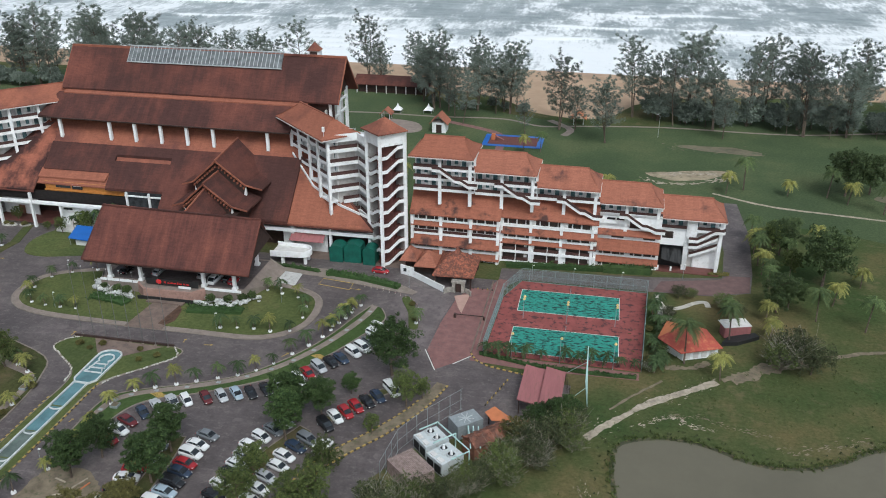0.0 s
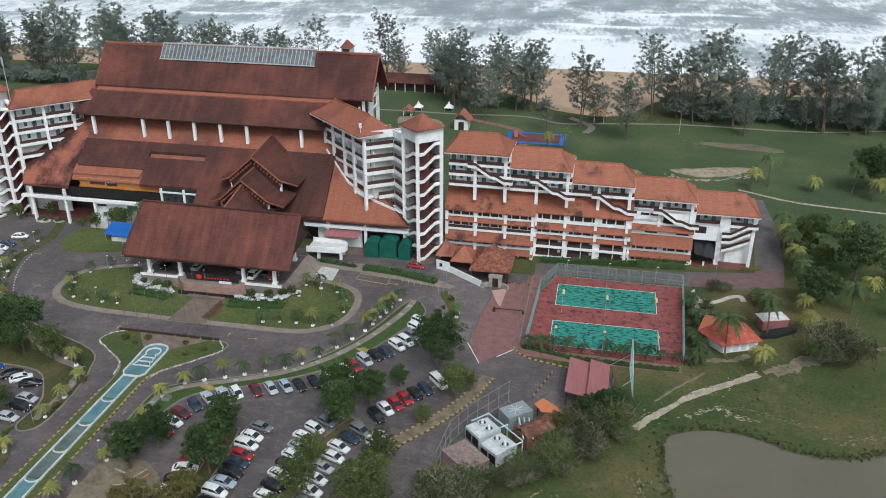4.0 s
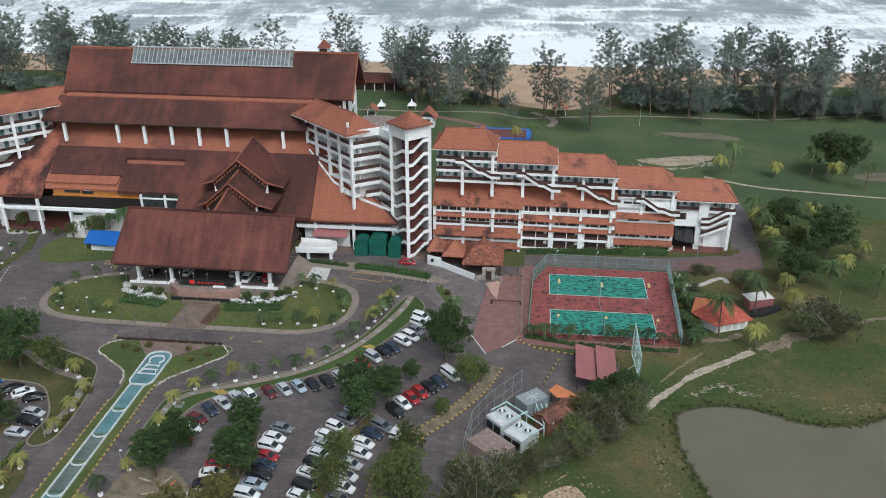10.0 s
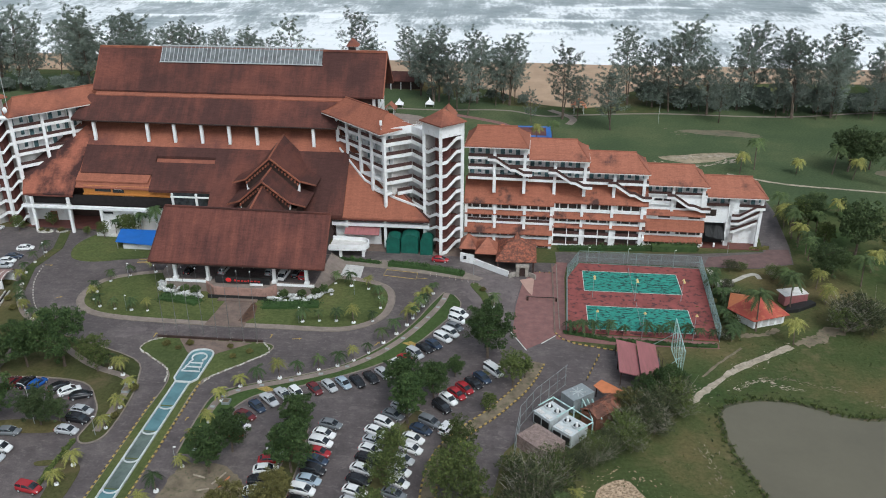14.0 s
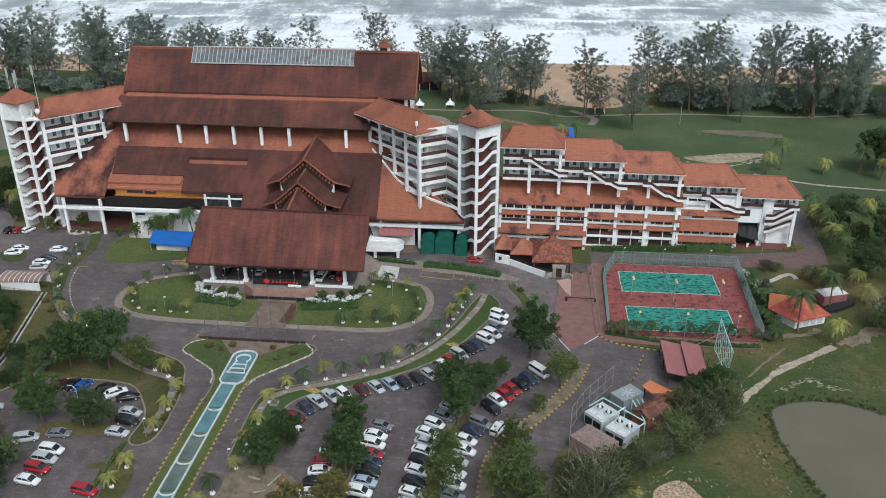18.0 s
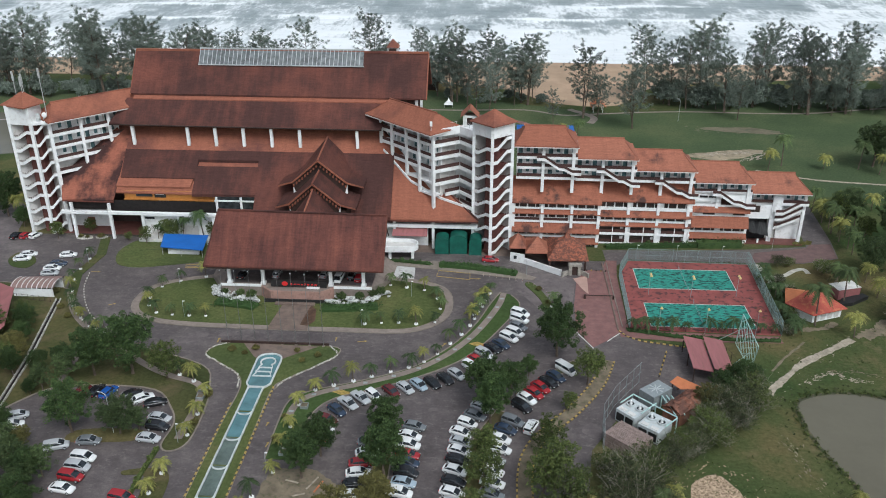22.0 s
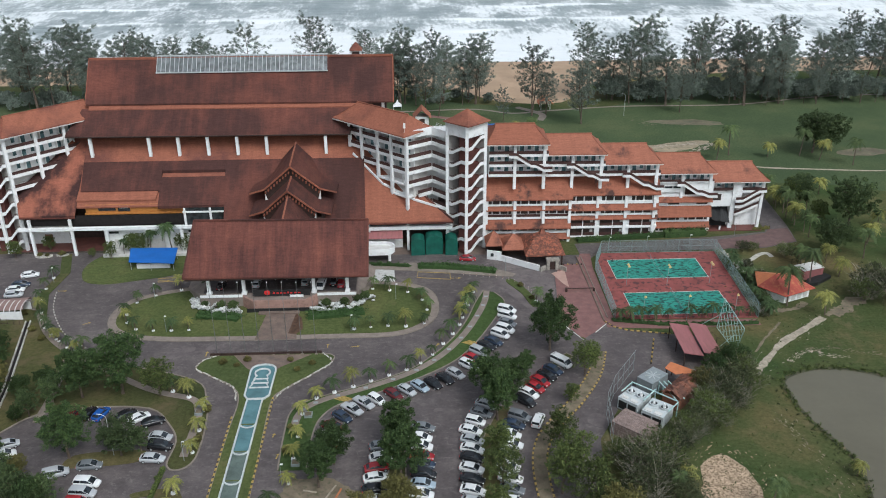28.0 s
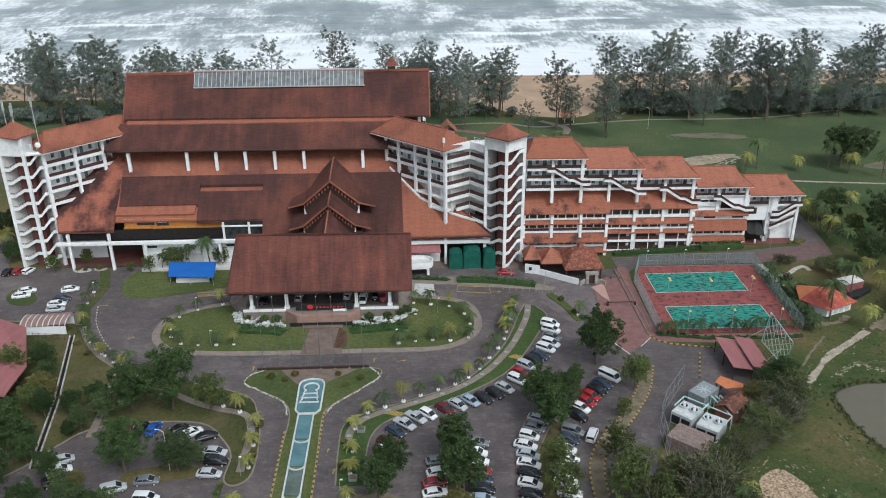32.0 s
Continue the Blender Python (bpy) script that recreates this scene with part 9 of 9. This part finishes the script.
# open shed with two faded red roof sheets
shed = thing("open_shed", (-16.5, 147, 0), "open parking shed with two faded red roof sheets", "shed")
for x0, x1 in ((-20.6, -16.5), (-16.4, -12.4)):
    bm = bmesh.new()
    d = 0.0 if x0 < -18 else 0.0
    slab_of(bm, [(x0 - 0.2, 140.7, 3.6), (x1 - 0.2, 140.4, 3.0), (x1 + 0.2, 152.8, 3.0), (x0 + 0.2, 153.2, 3.6)], 0.12)
    rs = part("roof_sheet", bm, M_REDSHEET, shed)
    for k in range(3):
        bm = bmesh.new()
        y = 141 + k * 4.1
        beam(bm, (x0, y, 3.46), (x1, y, 2.9), 0.1, 0.15)
        part("purlin", bm, M_DARKWOOD_SHADE, rs)
for x in (-20.4, -16.4, -12.6):
    for y in (141.2, 147, 152.4):
        part("post", one_box(x - 0.09, x + 0.09, y - 0.09, y + 0.09, 0, 2.95), M_DARKWOOD_SHADE, shed)
# bent netting frame
tower = thing("netting_frame", (-8, 149, 0), "tall leaning lattice frame of mint-painted steel tubes", "frame")
NET = [Vector(p) for p in ((-7.5, 146.2, 0), (-8.2, 142.2, 8.1), (-8.2, 154.2, 8.8), (-8.0, 156.6, 0))]


def on_net(u, v):
    return NET[0].lerp(NET[3], u).lerp(NET[1].lerp(NET[2], u), v)


for p, q in zip(NET, NET[1:] + NET[:1]):
    bm = bmesh.new()
    bar(bm, p, q, 0.085, 5)
    part("edge_tube", bm, M_PIPE, tower)
for k in range(-4, 5):
    for d in (1, -1):
        u0, u1 = k / 5, k / 5 + 0.8
        c0, c1 = max(u0, 0.0), min(u1, 1.0)
        v0, v1 = (c0 - u0) / 0.8, (c1 - u0) / 0.8
        if c1 - c0 > 0.05:
            bm = bmesh.new()
            bar(bm, on_net(c0, v0 if d > 0 else 1 - v0), on_net(c1, v1 if d > 0 else 1 - v1), 0.05, 4)
            part("lattice_tube", bm, M_PIPE, tower)
for u in (0.3, 0.65):
    bm = bmesh.new()
    bar(bm, on_net(u, 0), on_net(u, 1), 0.05, 4)
    part("upright", bm, M_PIPE, tower)
for p, q in ((on_net(0.25, 0.45), (-11.2, 147.5, 0)), (on_net(0.9, 0.6), (-12.0, 157.4, 0))):
    bm = bmesh.new()
    bar(bm, p, q, 0.06, 4)
    part("stay", bm, M_PIPE, tower)
mesh_fence("low_fence", [(-12.2, 153), (-10.6, 146), (-9.4, 142)], 2.6, "dark fence panel at the edge of the yard", 2.4, (0.05, 0.5, 1.0), 0.0, M_DARKWOOD_SHADE)

# ---- white hut and container east of the courts ----
hut = thing("white_hut", (13.4, 171, 0), "white hut with a red and orange roof under palms", "hut")
PL = [(8.4, 170.4), (11.7, 166.8), (19.2, 170.0), (16.4, 175), (10.4, 176.6)]
bm = bmesh.new()
prism(bm, PL, 0, 3.0)
part("wall", bm, M_WHITE, hut)
top = [(6.4, 170.6, 2.9), (11.0, 164.9, 2.9), (19.9, 168.8, 2.9), (17.0, 176, 3.1), (8.6, 178, 3.1)]
ap = [(11.2, 172.4, 5.0), (14.0, 172.8, 5.0)]
bm = bmesh.new()
for q in ([top[0], top[1], ap[0]], [top[1], top[2], ap[1], ap[0]], [top[2], top[3], ap[1]]):
    slab_of(bm, q, 0.15)
part("roof", bm, M_REDROOF, hut, "bright red roofing")
bm = bmesh.new()
for q in ([top[3], top[4], ap[0], ap[1]], [top[4], top[0], ap[0]]):
    slab_of(bm, q, 0.15)
part("roof", bm, M_ORANGE, hut, "faded orange roofing")
mh = frame_on((11.7, 166.8), (19.2, 170.0))
for k in range(4):
    part("shutter", one_box(0.5 + 1.9 * k, 1.7 + 1.9 * k, -0.1, 0.0, 0.3, 2.2, m=mh), M_SHADE, hut)
cont = thing("freight_container", (23.8, 180.8, 0), "faded red freight container with a pale sheet on top", "container")
mc2 = frame_on((21.3, 177.8), (27.4, 179.8))
part("box", one_box(0, 6.1, 0, 2.5, 0.2, 2.8, m=mc2), M_REDSHEET, cont)
for k in range(12):
    part("rib", one_box(0.2 + k * 0.5, 0.34 + k * 0.5, -0.05, 0, 0.3, 2.7, m=mc2), M_REDSHEET, cont)
part("roof_sheet", one_box(-0.2, 6.2, -0.1, 3.6, 2.8, 2.9, m=mc2), M_SHADE, cont)
single("black_tarpaulin", (lambda b: (prism(b, [(20.5, 174.6), (24, 175.4), (29, 179), (28, 180.4), (22, 177.4)], 0, 0.9), b)[1])(bmesh.new()), M_BLACK, "crumpled black tarpaulin beside the container", "tarpaulin")
for line in ([(7.4, 196.6), (8.1, 191.6), (9.8, 189.4), (12.8, 190.6), (16, 193.4), (18.6, 194.4), (19.2, 192)], [(8.0, 191), (7.8, 187), (8.6, 183.6)]):
    strip("garden_walk", curve(line, 5), 1.3, 0, 0.06, plain("pale_concrete_walk", (0.46, 0.43, 0.38), 0.85, vary=0.15, scale=0.6, grime=(0.26, 0.24, 0.2)) if line[0][0] < 7.5 else bpy.data.materials["pale_concrete_walk"], "pale winding garden walk", "path")

# ---- west side: red roof, shelter, wall, upper lot ----
rb = thing("red_roofed_house", (-176, 150, 0), "house with a plain faded red sheet roof", "house")
bm = bmesh.new()
slab_of(bm, [(-167.7, 136, 4.6), (-167.8, 147, 4.6), (-174.3, 163, 5.0), (-180, 163, 7.5), (-180, 136, 7.5)], 0.2)
slab_of(bm, [(-180, 136, 7.5), (-180, 163, 7.5), (-192, 163, 4.6), (-192, 136, 4.6)], 0.2)
part("roof", bm, M_REDSHEET, rb)
part("wall", one_box(-190, -176, 137, 161, 0, 4.9), M_WHITE, rb)
sh = thing("bicycle_shelter", (-172.5, 170.3, 0), "white shelter with a curved striped roof", "shelter")
bm = bmesh.new()
pr = [(-2.8 * math.cos(a), 2.4 + 1.1 * math.sin(a)) for a in np.linspace(0.1, math.pi - 0.1, 9)]
arch = [(y, z) for y, z in pr] + [(y * 0.97, z - 0.08) for y, z in reversed(pr)]
ends = [[bm.verts.new((x, yc + y, z)) for y, z in arch] for x, yc in ((-178.4, 170.2), (-167.8, 171.2))]
for k in range(len(arch)):
    j = (k + 1) % len(arch)
    bm.faces.new((ends[0][k], ends[0][j], ends[1][j], ends[1][k]))
for e in ends:
    for k in range(8):
        bm.faces.new((e[k], e[k + 1], e[16 - k], e[17 - k]))
bmesh.ops.recalc_face_normals(bm, faces=bm.faces[:])
part("curved_roof", bm, plain("brown_roof_sheet", (0.25, 0.16, 0.14), 0.6, vary=0.15), sh)
for k in range(9):
    bm = bmesh.new()
    for (a0, z0), (a1, z1) in zip(pr, pr[1:]):
        x = -178.2 + k * 1.28
        slab_of(bm, [(x, 170.25 + a0, z0 + 0.07), (x + 0.2, 170.25 + a0, z0 + 0.07), (x + 0.2, 170.25 + a1, z1 + 0.07), (x, 170.25 + a1, z1 + 0.07)], 0.06)
    part("roof_rib", bm, M_SHADE, sh)
part("front_wall", one_box(-178, -168, 167.9, 168.1, 0, 2.2), M_WHITE, sh)
part("back_wall", one_box(-178, -168, 172.9, 173.1, 0, 2.2), M_WHITE, sh)
ww = thing("boundary_ditch", (-164, 155, 0), "long concrete ditch with whitish rims across the lawn", "ditch")
for a, b in (((-166.3, 166.8), (-160.5, 142.3)), ((-160.2, 141.4), (-156.4, 119.4))):
    for k in (-0.5, 0.5):
        bm = bmesh.new()
        ribbon(bm, offset(offset([a, b], k), 0.13), offset(offset([a, b], k), -0.13), 0, 0.5)
        part("ditch_rim", bm, M_KERB_WHITE, ww)
    bm = bmesh.new()
    ribbon(bm, offset([a, b], 0.36), offset([a, b], -0.36), 0, 0.16)
    part("ditch_floor", bm, M_RECESS, ww, "damp dark ditch floor")
mesh_fence("garden_fence", [(-178, 166.8), (-167.4, 165.4)], 1.6, "dark timber fence beside the shelter", 1.5, (0.2, 0.9), 0.0, M_DARKWOOD_SHADE)

# ---- road marks, drains, benches ----
for x, y, a, w in ((-72, 152, 60, 2.2), (-122, 151, 90, 2.0), (-152.5, 165.5, 30, 1.8), (-164, 182, 0, 2.4), (-90, 152.4, 10, 2.2), (-96, 153, 90, 1.6), (-140, 186.4, 0, 3.0), (-66, 184, 0, 3.0), (-102, 116, 80, 1.5), (-103.5, 122, 80, 1.2)):
    single("road_arrow", (lambda b: (poly(b, [(m2 @ Vector(p)) for m2 in [yard(x, y, a)] for p in ((-w / 2, -0.12, 0.045), (w * 0.2, -0.12, 0.045), (w * 0.2, -0.4, 0.045), (w / 2, 0, 0.045), (w * 0.2, 0.4, 0.045), (w * 0.2, 0.12, 0.045), (-w / 2, 0.12, 0.045))]), b)[1])(bmesh.new()), M_YELLOW, "worn yellow road arrow", "road mark", "road marks", "structure")
for pts in ([(-142, 187.6), (-135, 188.2), (-134.6, 186.2), (-141.6, 185.6)], [(-75.6, 188.0), (-67.4, 186.9), (-67.4, 183.4), (-75.9, 184.8)]):
    bm = bmesh.new()
    ring = pts
    ribbon(bm, offset(ring, 0.16, True), offset(ring, -0.16, True), 0.03, 0.05, True)
    single("speed_hump_mark", bm, M_YELLOW, "yellow outlined road hump", "road mark", kind="structure")
for x, y in ((-119.2, 132), (-118.8, 129.4), (-118.7, 120), (-97.6, 127.6), (-98.4, 113.6)):
    th = thing("planter_box", (x, y, 0), "square grey concrete planter box", "planter", "planters")
    part("box", one_box(x - 0.75, x + 0.75, y - 0.75, y + 0.75, 0.1, 0.65), M_STEEL, th)
    part("soil", one_box(x - 0.6, x + 0.6, y - 0.6, y + 0.6, 0.6, 0.68), M_EARTH, th)
for k in range(14):
    bm = bmesh.new()
    x, y = (mid[8 + k * 3] if 8 + k * 3 < len(mid) else mid[-1])
    box(bm, x - 0.45, x + 0.45, y - 0.35, y + 0.35, 0.16, 0.19)
    single("drain_cover", bm, M_STEEL, "dark square drain cover in the path", "drain cover", "drain covers", "structure")
# pale patches in the asphalt
for pts in ([(-122.5, 152.6), (-118.8, 153), (-118.6, 154.4), (-122, 154.2)], [(-131, 149.5), (-126, 150.5), (-125, 154), (-129.5, 153)], [(-71, 118), (-68.6, 118.4), (-68.8, 119.6), (-70.8, 119.4)], [(-73.4, 128), (-71.4, 128.2), (-71.6, 129), (-73.2, 128.9)], [(-42.6, 126), (-40, 124), (-41.6, 121.4), (-44.4, 123.4)], [(-52.8, 105.4), (-48.6, 105), (-48.8, 103.4), (-52.6, 103.6)]):
    sheet("asphalt_patch", curve(pts, 4, True), 0, 0.036, M_WORN, "pale worn patch in the asphalt", "patch")

# ---- garden by the shore ----
def garden_hut(x, y, w, h, label, walls=True, mat=None):
    th = thing("garden_hut", (x, y, 0), label, "hut")
    if walls:
        part("wall", one_box(x - w / 2, x + w / 2, y - w / 2, y + w / 2, 0, h * 0.55), M_WHITE, th)
        part("dark_door", one_box(x - w * 0.2, x + w * 0.2, y - w / 2 - 0.1, y - w / 2, 0, h * 0.45), M_DARKWOOD_SHADE, th)
    else:
        for sx in (-1, 1):
            for sy in (-1, 1):
                part("post", one_box(x + sx * w * 0.42 - 0.12, x + sx * w * 0.42 + 0.12, y + sy * w * 0.42 - 0.12, y + sy * w * 0.42 + 0.12, 0, h * 0.55), M_WHITE, th)
    bm = bmesh.new()
    c = w * 0.68
    for q in ([(x - c, y - c, h * 0.5), (x, y - c * 1.1, h), (x, y + c, h), (x - c, y + c, h * 0.5)], [(x + c, y - c, h * 0.5), (x, y - c * 1.1, h), (x, y + c, h), (x + c, y + c, h * 0.5)]):
        slab_of(bm, q, 0.25)
    part("roof", bm, mat or M_TILE_LIGHT, th)


garden_hut(-72, 318.5, 5.4, 7.4, "white garden hut with a steep clay roof")
garden_hut(-97, 331, 3.8, 4.6, "small clay-roofed garden pavilion", False)
garden_hut(-19.2, 340, 4.6, 5.2, "open orange-roofed kiosk by the beach", False, M_ORANGE)
for x, y in ((-94.8, 341), (-82, 343)):
    th = thing("garden_tent", (x, y, 0), "small white peaked tent on the lawn", "tent", "garden tents")
    bm = bmesh.new()
    bmesh.ops.create_cone(bm, cap_ends=True, segments=4, radius1=2.6, radius2=0.7, depth=1.4, matrix=Matrix.Translation((x, y, 2.0)) @ Matrix.Rotation(radians(45), 4, "Z"))
    bmesh.ops.create_cone(bm, cap_ends=True, segments=4, radius1=0.7, radius2=0.06, depth=1.3, matrix=Matrix.Translation((x, y, 3.35)) @ Matrix.Rotation(radians(45), 4, "Z"))
    part("canopy", bm, M_WHITE, th)
    for sx in (-1, 1):
        for sy in (-1, 1):
            part("pole", one_box(x + sx * 1.7 - 0.06, x + sx * 1.7 + 0.06, y + sy * 1.7 - 0.06, y + sy * 1.7 + 0.06, 0, 1.4), M_ALU, th)
pool = thing("playground", (-42, 312, 0), "dark red playground floor with a wide bright blue rim", "playground")
part("play_floor", one_box(-51.4, -33, 306, 316.4, 0, 0.1), M_TERRACE, pool)
for x0, x1, y0, y1 in ((-53.4, -31, 316.4, 318.2), (-53.4, -31, 304, 306), (-53.4, -51.4, 306, 316.4), (-33, -31, 306, 316.4)):
    part("blue_rim", one_box(x0, x1, y0, y1, 0, 0.14), M_BLUE, pool)
part("slide_tower", one_box(-50.6, -49.2, 311, 312.4, 0.1, 2.4), M_ORANGE, pool)
bm = bmesh.new()
beam(bm, (-49.2, 311.7, 1.9), (-45.8, 311.2, 0.35), 0.8, 0.12)
part("slide", bm, M_REDSHEET, pool, "faded red slide")
lodge = thing("beach_lodge", (-105, 374, 0), "long low beach lodge with a dull red roof", "house")
part("wall", one_box(-121, -89, 371, 380, 0, 4.2), M_DARKWOOD_SHADE, lodge)
bm = bmesh.new()
slab_of(bm, [(-123, 369, 4.0), (-87, 369, 4.0), (-87, 376, 7.0), (-123, 376, 7.0)], 0.3)
slab_of(bm, [(-87, 383, 4.0), (-123, 383, 4.0), (-123, 376, 7.0), (-87, 376, 7.0)], 0.3)
part("roof", bm, M_TILE_OLD, lodge)
for k in range(8):
    part("post", one_box(-121.5 + k * 4.6, -121.1 + k * 4.6, 369.4, 369.8, 0, 4.0), M_SHADE, lodge)
sheet("garden_lawn_paving", curve([(-100, 330), (-84, 328), (-80, 316), (-94, 312)], 5, True), -0.1, 0.04, M_PATH, "paved garden terrace", "paving")
